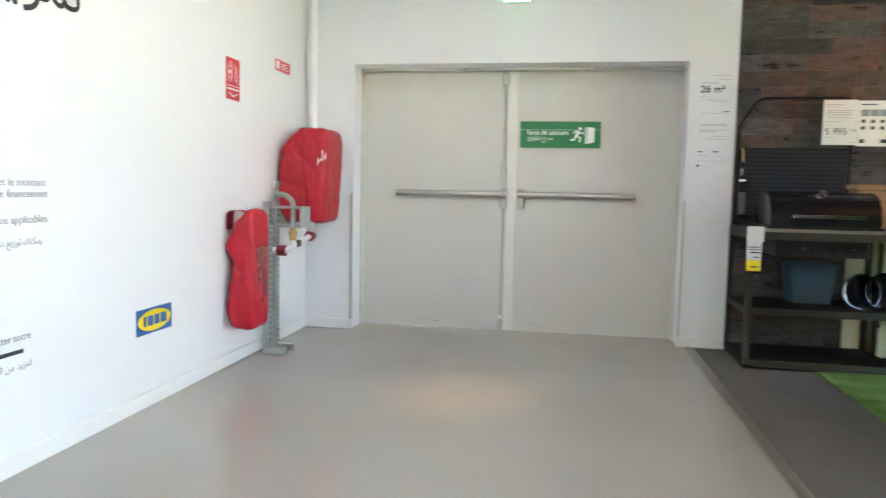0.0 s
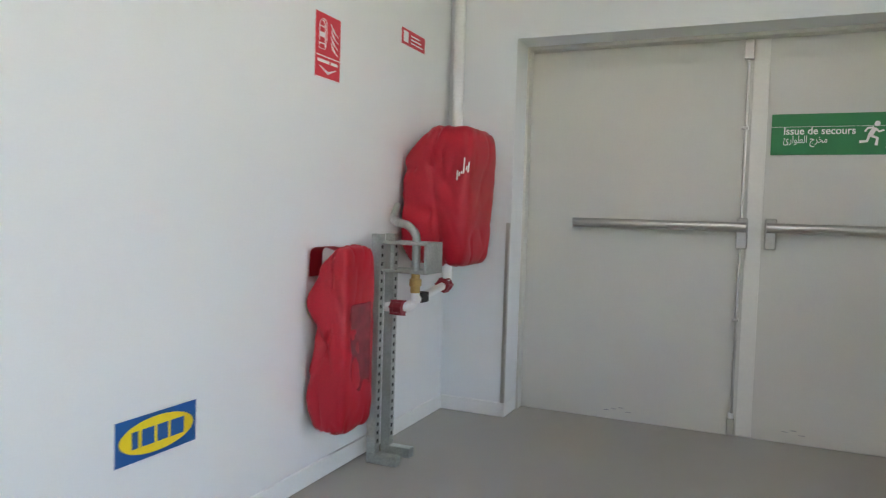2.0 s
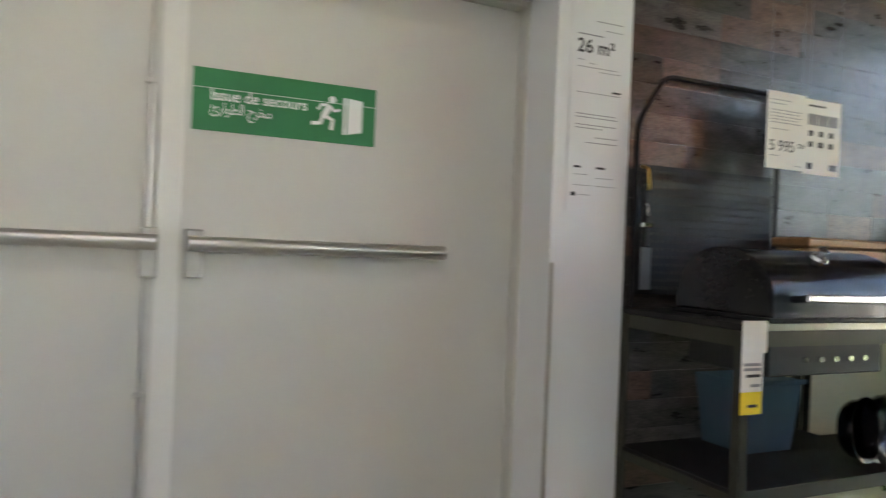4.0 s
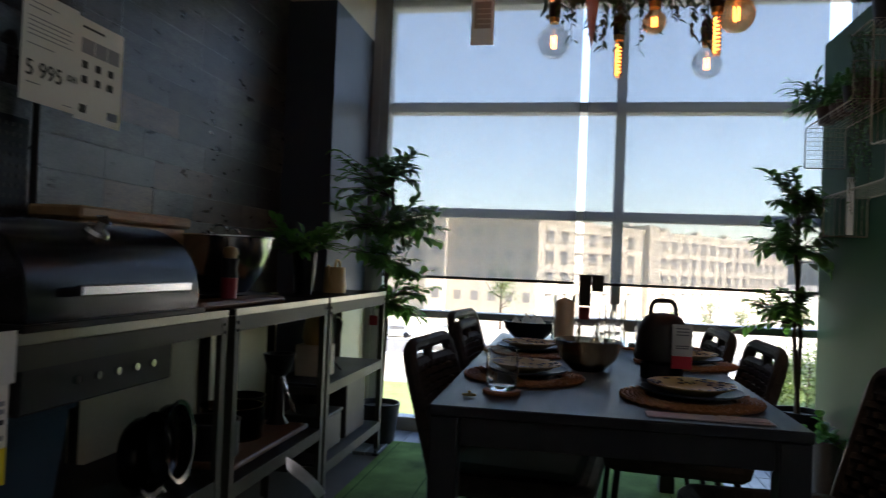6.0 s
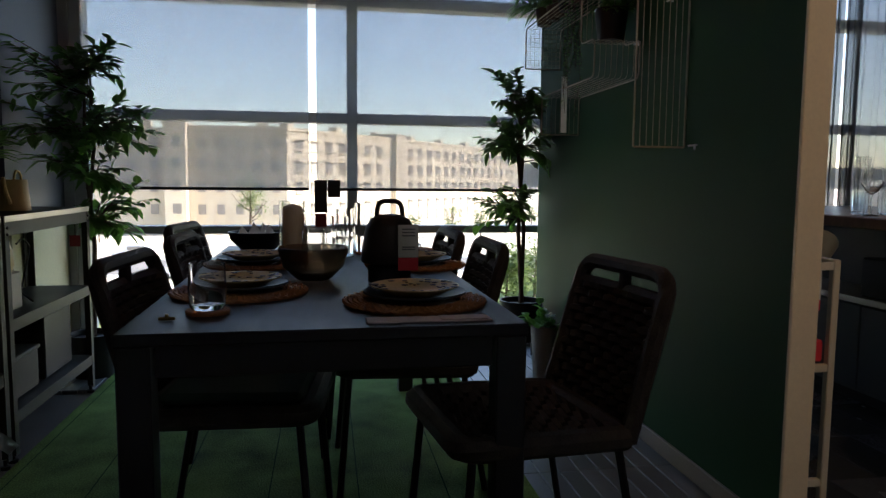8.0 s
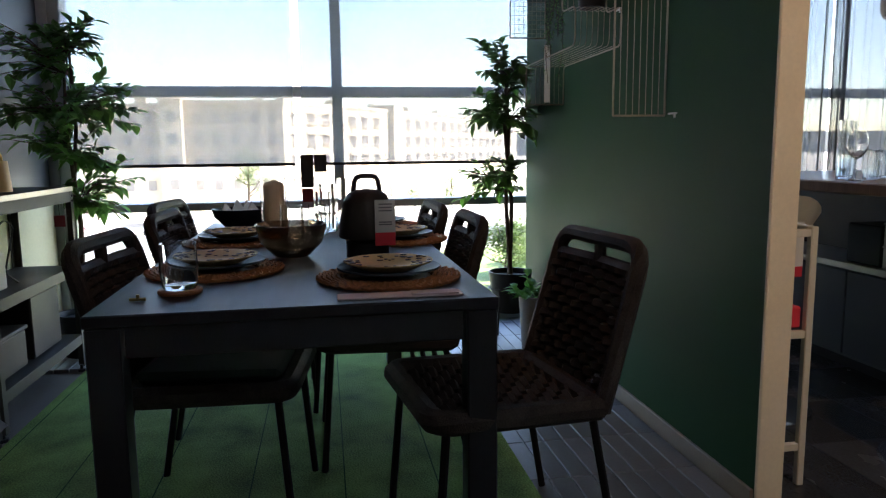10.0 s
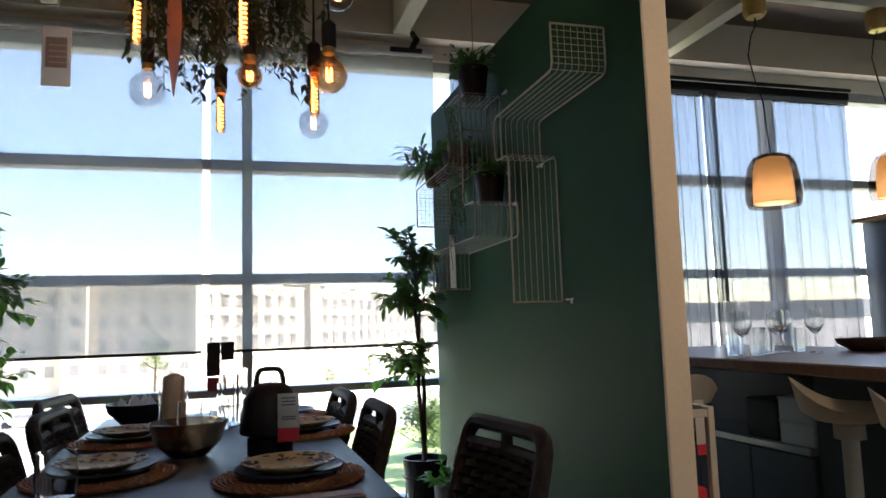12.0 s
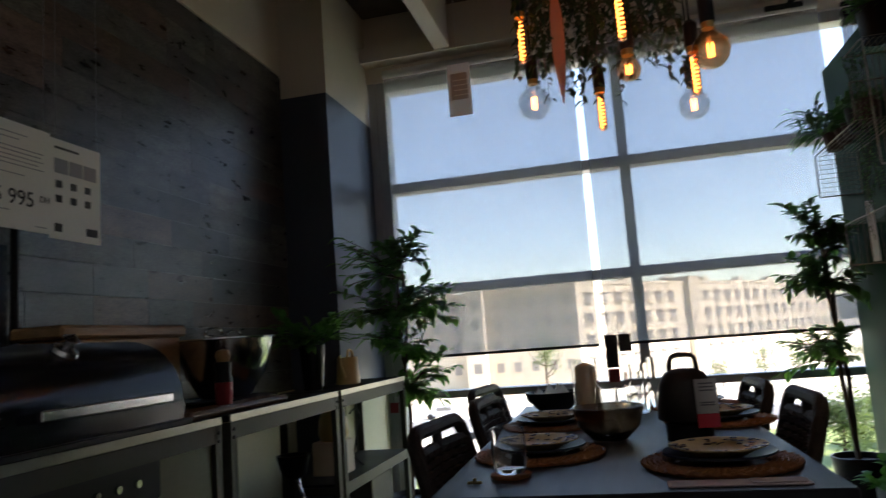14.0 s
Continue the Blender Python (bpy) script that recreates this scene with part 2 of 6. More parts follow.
def writing(name, text, size, material, parent, m, label="", width=1.0, bold=0.0):
    """Raised lettering in the built-in font, as a mesh."""
    cu = bpy.data.curves.new(name, "FONT")
    cu.body, cu.size, cu.extrude = text, size, 0.0006
    cu.offset = bold
    tmp = bpy.data.objects.new(name, cu)
    scene.collection.objects.link(tmp)
    bpy.context.view_layer.update()
    me = bpy.data.meshes.new_from_object(tmp.evaluated_get(bpy.context.evaluated_depsgraph_get()))
    bpy.data.objects.remove(tmp)
    bpy.data.curves.remove(cu)
    me.materials.clear()
    me.materials.append(material)
    ob = new(name, me)
    if parent:
        ob.parent = parent
    ob.matrix_basis = m @ Matrix.Diagonal((width, 1, 1, 1))
    if label:
        ob["label"] = label
    return ob


# ---- large structure ----
GF = -7.4        # street level outside
TOP = 3.32       # ceiling
XW = 6.68        # inner face of the window wall
structure("wall_west", boxes((-0.15, 0, -3.5, 6.0, 0, TOP)), WHITE_WALL, "smooth white painted corridor wall", "wall")
structure("wall_south", boxes((-0.15, 6.95, -3.65, -3.5, 0, TOP)), WHITE_WALL, "plain white painted end wall", "wall")
structure("wall_door", boxes((-0.15, 0.396, 6.0, 6.45, 0, TOP), (0.396, 2.918, 6.0, 6.45, 2.1, TOP), (2.918, 3.255, 6.0, 6.45, 0, TOP)),
          WHITE_WALL, "white painted wall round a deep double doorway", "wall")
structure("wall_brick_backing", boxes((3.255, 6.9, 6.03, 6.3, 0, 2.71)), MORTAR, "dark wall behind worn brick cladding", "wall")
structure("wall_upper", boxes((3.255, 6.9, 6.005, 6.3, 2.71, TOP)), BEIGE_WALL, "plain beige wall above the brick cladding", "wall")
structure("column", boxes((5.93, 6.68, 5.72, 6.03, 0, 2.56)), BLUE_WALL, "slate blue painted column beside the window", "column")
structure("column_upper", boxes((5.935, 6.68, 5.722, 6.005, 2.56, TOP)), BEIGE_WALL, "plain beige upper part of the column", "column")
gw = structure("wall_green", boxes((4.165, 6.62, 2.875, 2.955, 0, 2.47)), GREEN_WALL, "dark green painted partition wall", "wall")
structure("trim_wall_end", boxes((4.15, 4.163, 2.872, 2.958, 0, 2.472), bevel=0.003), TAN_TRIM, "tan edge trim on the end of the green wall", "trim")
structure("baseboard_green", boxes((4.165, 6.62, 2.955, 2.968, 0, 0.07), bevel=0.003), TAN_SKIRT, "tan wooden skirting board", "baseboard")
structure("baseboard_west", boxes((0, 0.012, -3.5, 5.988, 0, 0.08), bevel=0.003), WHITE_TRIM, "white skirting board along the corridor", "baseboard")
structure("baseboard_door", boxes((0.0, 0.398, 5.988, 6.0, 0, 0.08), (2.916, 3.257, 5.988, 6.0, 0, 0.08), (0.384, 0.398, 6.0, 6.2, 0, 0.08),
                                  (2.916, 2.930, 6.0, 6.2, 0, 0.08), bevel=0.003), WHITE_TRIM, "white skirting board beside the doorway", "baseboard")
structure("floor_corridor", boxes((-0.15, 2.97, -3.65, 6.6, -0.3, 0)), VINYL, "smooth grey vinyl floor with soft reflections", "floor")
structure("floor_strip", boxes((2.97, 3.035, -3.5, 5.99, -0.3, 0.007), bevel=0.003), STRIP, "worn metal threshold strip in the floor", "floor strip")
structure("floor_dark", boxes((3.035, 4.16, -3.65, 6.3, -0.3, 0.0), (4.16, 6.9, 2.9, 6.3, -0.3, -0.012)), DARK_FLOOR, "dark grey needle-felt floor", "floor")
structure("floor_bar", boxes((4.16, 6.95, -3.65, 2.9, -0.3, -0.012)), JOINT, "dark floor under slate tiles", "floor")
structure("ceiling", boxes((-0.15, 6.95, -3.65, 6.6, TOP, TOP + 0.2)), DECK_BROWN, "dark brown ceiling deck", "ceiling")

# window wall: sill, posts, rails
structure("window_header", boxes((6.66, 6.95, -3.5, 6.3, 2.86, TOP), (6.54, 6.66, -3.5, 5.72, 2.96, 3.06)), BEAM_WHITE, "pale header above the windows", "window header")
YL, YR = 5.60, -3.45
posts = [5.635, 4.10, 2.60, 1.74, 0.24, -1.26, -2.76, -3.42]
win = thing("window_1", "tall grey aluminium window wall over the street", "window")
win["kind"] = "structure"
for i, yp in enumerate(posts):
    part("window_post", boxes((XW, XW + 0.14, yp - 0.03, yp + 0.03, 0.0, 2.86), bevel=0.003), ALU, win)
for z0, z1 in ((0.0, 0.085), (0.745, 0.79), (1.405, 1.465), (2.09, 2.155), (2.79, 2.86)):
    for a, b in zip(posts, posts[1:]):
        part("window_rail", boxes((XW + 0.012, XW + 0.128, b + 0.03, a - 0.03, z0, z1), bevel=0.003), ALU, win)
part("window_jamb", boxes((XW - 0.005, XW + 0.13, 5.667, 5.72, 0, 2.86)), ALU, win)
part("window_reveal", boxes((XW - 0.012, XW + 0.05, 5.594, 5.603, 0.086, 2.788), bevel=0.002), ALU_PALE, win, "pale reveal strip")
for a, b in zip(posts, posts[1:]):
    for z0, z1 in ((0.085, 0.745), (0.79, 1.405), (1.465, 2.09), (2.155, 2.79)):
        pane = part("pane", boxes((XW + 0.06, XW + 0.072, b + 0.03, a - 0.03, z0, z1)), GLASS, win)
        pane.visible_shadow = False
# two screen blinds with a gap between them, raised a metre off the floor
for y0, y1 in ((4.355, 5.59), (2.93, 4.31)):
    bl = thing("roller_blind", "pale translucent screen blind drawn down to waist height", "blind", "roller blinds")
    part("fabric", boxes((6.627, 6.629, y0, y1, 1.02, 2.86)), BLIND, bl)
    part("hem_bar", boxes((6.621, 6.635, y0, y1, 1.003, 1.02), bevel=0.003), BLACK_METAL, bl, "thin black hem bar")
    bm = bmesh.new()
    tube(bm, [(6.625, y0, 2.89), (6.625, y1, 2.89)], 0.028, 12)
    part("roller", bm, ALU_PALE, bl, smooth=True)

# ceiling beams
for yb, bh in ((5.155, TOP), (3.16, TOP), (1.24, 3.09), (-0.84, 3.09)):
    structure("ceiling_beam", boxes((0.0 if yb < 2 else 3.3, 6.54, yb - 0.05, yb + 0.05, 2.97, bh), bevel=0.004), BEAM_WHITE, "pale painted ceiling beam running to the window", "beam")
for xb, bz in ((4.05, 3.08), (5.60, 2.973)):
    structure("ceiling_beam", boxes((xb - 0.04, xb + 0.04, -3.5, 5.72, bz, bz + 0.115), bevel=0.004), BEAM_WHITE, "pale painted cross beam under the ceiling", "beam")

# ---- more materials ----
RED_CLOTH = mat("red_vinyl_cloth", (0.44, 0.009, 0.022), 0.42, var=0.12, scale=5, fine=150, bump=0.05)
RED_PAINT = mat("dark_red_paint", (0.25, 0.02, 0.03), 0.45, var=0.1)
SIGN_RED = mat("red_sign", (0.66, 0.04, 0.06), 0.4, var=0.04, bump=0)
SIGN_GREEN = mat("green_sign", (0.02, 0.21, 0.07), 0.4, var=0.04, bump=0)
SIGN_WHITE = mat("white_print", (0.85, 0.85, 0.84), 0.5, var=0.02, bump=0)
PRINT_BLACK = mat("black_print", (0.03, 0.03, 0.035), 0.6, var=0.05, bump=0)
PRINT_GREY = mat("grey_print", (0.25, 0.25, 0.27), 0.6, var=0.05, bump=0)
PAPER = mat("white_paper", (0.74, 0.72, 0.68), 0.6, var=0.03, bump=0.01)
LOGO_BLUE = mat("blue_print", (0.01, 0.10, 0.33), 0.4, var=0.03, bump=0)
YELLOW = mat("yellow_print", (0.85, 0.62, 0.02), 0.45, var=0.03, bump=0)
CLEAR_FILM = mat("clear_film", (0.26, 0.03, 0.045), 0.10, var=0.35, scale=14, fine=20, bump=0.9, spec=1.0)
BRASS = mat("brass", (0.5, 0.33, 0.12), 0.35, 0.9, var=0.15)
WHITE_PIPE = mat("white_pipe_paint", (0.82, 0.82, 0.81), 0.4, var=0.05)
PAN_STEEL = mat("dark_polished_steel", (0.09, 0.093, 0.1), 0.2, 1.0, var=0.05, bump=0.01)
CHROME = mat("polished_steel", (0.5, 0.5, 0.51), 0.2, 1.0, var=0.05, bump=0.01)
ENAMEL = mat("black_enamel", (0.008, 0.009, 0.011), 0.18, 0.0, var=0.1, bump=0.01, spec=0.3)
BLUE_BIN = sheer("clear_blue_plastic", (0.17, 0.27, 0.36), 0.42, 3.0)
WOOD = mat("pale_wood", (0.36, 0.20, 0.09), 0.5, var=0.3, scale=4, fine=40, bump=0.05, stretch=(1, 9, 9))
WOOD_DARK = mat("dark_oiled_wood", (0.13, 0.065, 0.03), 0.45, var=0.3, scale=4, fine=40, bump=0.05, stretch=(9, 1, 9))
ROPE = mat("dark_brown_woven_rope", (0.024, 0.019, 0.017), 0.65, spec=0.3, var=0.4, scale=30, fine=260, bump=0.5, col2=(0.042, 0.033, 0.029))
RATTAN = mat("rattan", (0.30, 0.12, 0.042), 0.6, var=0.35, scale=30, fine=200, bump=0.4)
CUSHION = mat("dark_green_cushion", (0.012, 0.03, 0.022), 0.9, var=0.15, fine=200, bump=0.2)
PLATE_DARK = mat("dark_blue_glaze", (0.022, 0.030, 0.040), 0.38, var=0.15, bump=0.02, spec=0.2)
PLATE_SAND = mat("sand_glaze", (0.64, 0.44, 0.17), 0.45, var=0.12, scale=10, bump=0.02, spec=0.3)
SPECKLE = mat("brown_speckle", (0.06, 0.035, 0.025), 0.4, var=0.1, bump=0)
SMOKE = glass("smoked_glass", (0.45, 0.36, 0.30), ior=1.25)
CLEAR = glass("drinking_glass", (0.86, 0.87, 0.87), ior=1.12)
SOLID_GLASS = mat("solid_clear_glass", (0.96, 0.97, 0.97), 0.0, var=0.0, bump=0, trans=1.0, ior=1.45)
SOLID_SMOKE = mat("solid_smoked_glass", (0.42, 0.31, 0.22), 0.0, var=0.0, bump=0, trans=1.0, ior=1.45)
BULB_GLASS = glass("bulb_glass", (0.82, 0.80, 0.78), ior=1.8)
THIN_PAPER = sheer("thin_white_paper", (0.82, 0.81, 0.79), 0.02)
AMBER = glass("amber_glass", (0.76, 0.52, 0.32), rough=0.25, ior=2.1)
WAX = mat("ivory_wax", (0.62, 0.50, 0.34), 0.5, var=0.05, bump=0.02)
LINEN = mat("pink_linen", (0.62, 0.50, 0.50), 0.8, var=0.1, fine=200, bump=0.15)
DOME = mat("dark_brown_metal", (0.035, 0.028, 0.026), 0.45, 0.2, var=0.15)
BARK = mat("brown_bark", (0.07, 0.045, 0.03), 0.8, var=0.3, scale=20, bump=0.4)
SOIL = mat("dark_soil", (0.03, 0.022, 0.016), 0.95, var=0.3, fine=60, bump=0.6)
POT_BLACK = mat("black_pot", (0.014, 0.014, 0.016), 0.5, spec=0.3, var=0.1)
POT_GREY = mat("grey_pot", (0.12, 0.12, 0.12), 0.6, var=0.15)
TERRACOTTA = mat("dusty_terracotta", (0.09, 0.05, 0.038), 0.7, var=0.2)
WIRE = mat("cream_wire", (0.33, 0.27, 0.19), 0.45, 0.2, var=0.06, bump=0)
COPPER = sheer("thin_copper_sheet", (0.75, 0.36, 0.25), 0.03, 30.0)
FILAMENT = mat("glowing_filament", (1, 0.5, 0.15), 0.5, var=0, bump=0, emit=(1.0, 0.36, 0.09), glow=3.2)
LAMP_GLOW = mat("lit_lamp_inside", (1, 0.8, 0.5), 0.5, var=0, bump=0, emit=(1.0, 0.72, 0.36), glow=0.5)
EXIT_GLOW = mat("lit_exit_sign", (0.1, 0.7, 0.3), 0.5, var=0, bump=0, emit=(0.06, 0.6, 0.22), glow=0.5)
OCHRE = mat("ochre_enamel", (0.5, 0.34, 0.13), 0.35, var=0.08)
COUNTER = mat("brown_wood_counter", (0.20, 0.12, 0.085), 0.35, var=0.25, scale=3, fine=40, bump=0.03, stretch=(8, 1, 1))
CAB_GREY = mat("dark_grey_cabinet", (0.085, 0.095, 0.105), 0.45, var=0.05)
CREAM = mat("cream_plastic", (0.62, 0.56, 0.45), 0.35, var=0.05)
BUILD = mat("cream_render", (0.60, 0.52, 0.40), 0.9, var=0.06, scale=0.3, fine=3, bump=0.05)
# darker copy of the cream: shade of the corner building's front is in the colour
BUILD2 = mat("darker_cream_render", (0.50, 0.43, 0.33), 0.9, var=0.06, scale=0.3, fine=3, bump=0.05)
BWIN = mat("far_window_glass", (0.24, 0.215, 0.19), 0.5, var=0.2, scale=0.5)
STREET = mat("pale_concrete_yard", (0.52, 0.47, 0.38), 0.9, var=0.1, scale=0.05, fine=2, bump=0.05)
ASPHALT = mat("asphalt", (0.16, 0.155, 0.15), 0.9, var=0.15, scale=0.3, fine=6, bump=0.05)
LAWN = mat("dry_lawn", (0.17, 0.22, 0.07), 0.95, var=0.3, scale=0.4, fine=5, bump=0.2)
HILL = mat("far_hill", (0.16, 0.16, 0.15), 0.95, var=0.15, scale=0.01, fine=0.1, bump=0)




def foliage(name, col, col2, thin=0.35):
    """Leaf surface that also lets light through."""
    m = mat(name, col, 0.45, var=0.3, scale=12, bump=0.03, col2=col2)
    n, l = m.node_tree.nodes, m.node_tree.links
    tl, mx = n.new("ShaderNodeBsdfTranslucent"), n.new("ShaderNodeMixShader")
    tl.inputs[0].default_value = (col2[0] * 2.2, col2[1] * 2.2, col2[2] * 1.3, 1)
    mx.inputs[0].default_value = thin
    l.new(n["Principled BSDF"].outputs[0], mx.inputs[1])
    l.new(tl.outputs[0], mx.inputs[2])
    l.new(mx.outputs[0], n["Material Output"].inputs[0])
    return m


LEAF = foliage("ficus_leaf", (0.035, 0.095, 0.028), (0.065, 0.165, 0.045), 0.33)
LEAF_LIGHT = foliage("fresh_leaf", (0.04, 0.14, 0.03), (0.07, 0.2, 0.05))
VINE_LEAF = mat("vine_leaf", (0.022, 0.046, 0.016), 0.5, var=0.3, scale=12, bump=0.03, col2=(0.026, 0.055, 0.018), spec=0.2)
TREE_LEAF = foliage("tree_leaf", (0.06, 0.09, 0.035), (0.09, 0.13, 0.05))

STRIP_PAINT = mat("pale_door_strip", (0.74, 0.72, 0.67), 0.42, var=0.03, bump=0.015)

# ---- corridor ----
def door_leaf(name, x0, x1):
    d = thing(name, "pale grey painted steel fire door leaf, shut", "door", "double door")
    d["kind"] = "structure"
    part("leaf", boxes((x0, x1, 6.262, 6.312, 0.003, 2.077), bevel=0.002), DOOR_PAINT, d)
    return d


dl = door_leaf("door_1", 0.412, 1.609)
dr = door_leaf("door_2", 1.612, 2.905)
# last box, unseen behind the leaves, is added to block daylight above them
structure("door_frame", boxes((0.396, 0.41, 6.2, 6.34, 0, 2.1), (2.905, 2.918, 6.2, 6.34, 0, 2.1), (0.41, 2.905, 6.2, 6.34, 2.08, 2.1), (0.41, 2.905, 6.313, 6.34, 2.03, 2.079), bevel=0.002), DOOR_PAINT, "pale grey steel door frame", "door frame")
part("cover_strip", boxes((1.593, 1.668, 6.25, 6.2615, 0.012, 2.075), bevel=0.002), STRIP_PAINT, dr)
for d, xa, xb, xm in ((dl, 0.70, 1.595, 1.575), (dr, 1.69, 2.585, 1.71)):
    bm = bmesh.new()
    tube(bm, [(xa, 6.195, 1.108), (xb, 6.195, 1.108)], 0.025, 16)
    bar = part("push_bar", bm, STEEL, d, "brushed steel push bar", smooth=True)
    part("bar_case", boxes((xm - 0.028, xm + 0.028, 6.215, 6.262, 0.995, 1.155), bevel=0.006), STEEL, d)
    bm = bmesh.new()
    tube(bm, [(xm, 6.262, 1.05), (xm, 6.25, 1.05)], 0.012, 10)
    part("key_cylinder", bm, CHROME, d)
    end = xa if d is dl else xb
    part("bar_bracket", boxes((end - 0.012, end + 0.012, 6.205, 6.262, 1.098, 1.132), bevel=0.004), STEEL, d)
bm = bmesh.new()
tube(bm, [(1.568, 6.244, 0.05), (1.568, 6.244, 2.05)], 0.008, 8)
part("bolt_rod", bm, STEEL, dl, smooth=True)
for z in (0.62, 1.62):
    part("rod_clip", boxes((1.548, 1.582, 6.236, 6.262, z - 0.008, z + 0.008), bevel=0.003), STEEL, dl)
part("top_latch", boxes((1.545, 1.592, 6.222, 6.262, 1.97, 2.072), bevel=0.004), STEEL, dl)
bm = bmesh.new()
box(bm, 1.545, 1.585, 6.225, 6.262, 0.012, 0.10, 0.006)
part("floor_latch", bm, STEEL, dl)
bm = bmesh.new()
tube(bm, [(1.565, 6.243, 0.10), (1.565, 6.243, 0.128)], 0.015, 10)
part("latch_cap", bm, WHITE_TRIM, dl, smooth=True)
for i in range(7):
    x = 0.9 + i * 0.04 + (0.75 if i > 3 else 0)
    part("scuff", boxes((x, x + 0.03, 6.2612, 6.2618, 0.05 + 0.01 * (i % 3), 0.053 + 0.01 * (i % 3))), PRINT_GREY, dl if x < 1.6 else dr)

FACE_S = pose(0, 0, 0, 90, 0, 0)          # lettering that faces south
FACE_E = pose(0, 0, 0, 90, 0, 90)         # lettering that faces east


def at_s(x, y, z):
    return Matrix.Translation((x, y, z)) @ FACE_S


def at_e(x, y, z):
    return Matrix.Translation((x, y, z)) @ FACE_E


# green exit sign on the door leaf
es = thing("exit_sign", "green emergency exit sign with white lettering on the door", "sign")
part("panel", boxes((1.69, 2.318, 6.258, 6.261, 1.482, 1.688)), SIGN_GREEN, es)
part("seam", boxes((1.69, 2.318, 6.2565, 6.258, 1.622, 1.6235)), SIGN_WHITE, es)
writing("lettering", "Issue de secours", 0.052, SIGN_WHITE, es, at_s(1.745, 6.2568, 1.585), width=0.93, bold=0.0006)
ar = writing("small_lettering", "\uFE89\uFEAD\uFE8D\uFEEE\uFEC4\uFEDF\uFE8D \uFE9D\uFEAE\uFEA8\uFEE3", 0.052, SIGN_WHITE, es, Matrix.Identity(4))
ar.matrix_basis = at_s(1.745, 6.2568, 1.542) @ Matrix.Diagonal((0.20 / max(v.co.x for v in ar.data.vertices), 1, 1, 1))
bm = bmesh.new()
box(bm, 2.198, 2.208, 6.2562, 6.258, 1.515, 1.645)
f = [bm.verts.new((x, yy, z)) for yy in (6.2562, 6.258) for x, z in ((2.214, 1.515), (2.268, 1.528), (2.268, 1.640), (2.214, 1.645))]
bm.faces.new(f[:4])
for k in range(4):
    bm.faces.new((f[k], f[(k + 1) % 4], f[4 + (k + 1) % 4], f[4 + k]))
part("door_symbol", bm, SIGN_WHITE, es)
bm = bmesh.new()
lathe(bm, [(0, 0.0), (0.013, 0.0), (0.013, 0.0015), (0, 0.0015)], 14)
hd = part("dot_symbol", bm, SIGN_WHITE, es)
hd.matrix_basis = Matrix.Translation((2.157, 6.2578, 1.633)) @ FACE_S
for pts, r in ((((2.148, 1.612), (2.128, 1.575)), 0.011), (((2.148, 1.611), (2.166, 1.594), (2.187, 1.602)), 0.005), (((2.143, 1.615), (2.118, 1.612), (2.105, 1.594)), 0.005),
               (((2.132, 1.575), (2.160, 1.562), (2.156, 1.527)), 0.007), (((2.126, 1.576), (2.116, 1.548), (2.084, 1.545)), 0.007)):
    bm = bmesh.new()
    tube(bm, [(x, 6.2578, z) for x, z in pts], r, 8)
    for v in bm.verts:
        v.co.y = 6.2578 + (v.co.y - 6.2578) * 0.12
    part("stroke_symbol", bm, SIGN_WHITE, es)
# exit light under the ceiling
el = thing("exit_light", "small lit green exit light above the doorway", "light")
part("case", boxes((1.56, 1.76, 5.93, 6.0, 2.53, 2.62), bevel=0.006), WHITE_TRIM, el)
part("lit_face", boxes((1.565, 1.755, 5.925, 5.93, 2.533, 2.612)), EXIT_GLOW, el)
# steel corner guards beside the doorway
for x0, x1 in ((0.372, 0.394), (2.9195, 2.93)):
    structure("corner_guard", boxes((x0, x1, 5.985, 5.999, 0.08, 1.09), bevel=0.002), STEEL, "grey metal corner guard on the wall", "corner guard")
# pipe in the corner
bm = bmesh.new()
tube(bm, [(0.07, 5.96, 1.45), (0.07, 5.96, TOP - 0.01)], 0.03, 14)
vp = tagged(part("water_pipe", bm, WHITE_PIPE, smooth=True), "white painted water pipe rising in the corner", "pipe")

# notice on the pier
nt = thing("wall_notice", "white notice with black lettering on the pier", "sign")
part("sheet", boxes((2.975, 3.235, 5.9955, 5.9992, 1.28, 2.16)), WHITE_WALL, nt)
writing("headline", "26 m²", 0.072, PRINT_BLACK, nt, at_s(3.0, 5.995, 1.875), width=1.0, bold=0.0010)
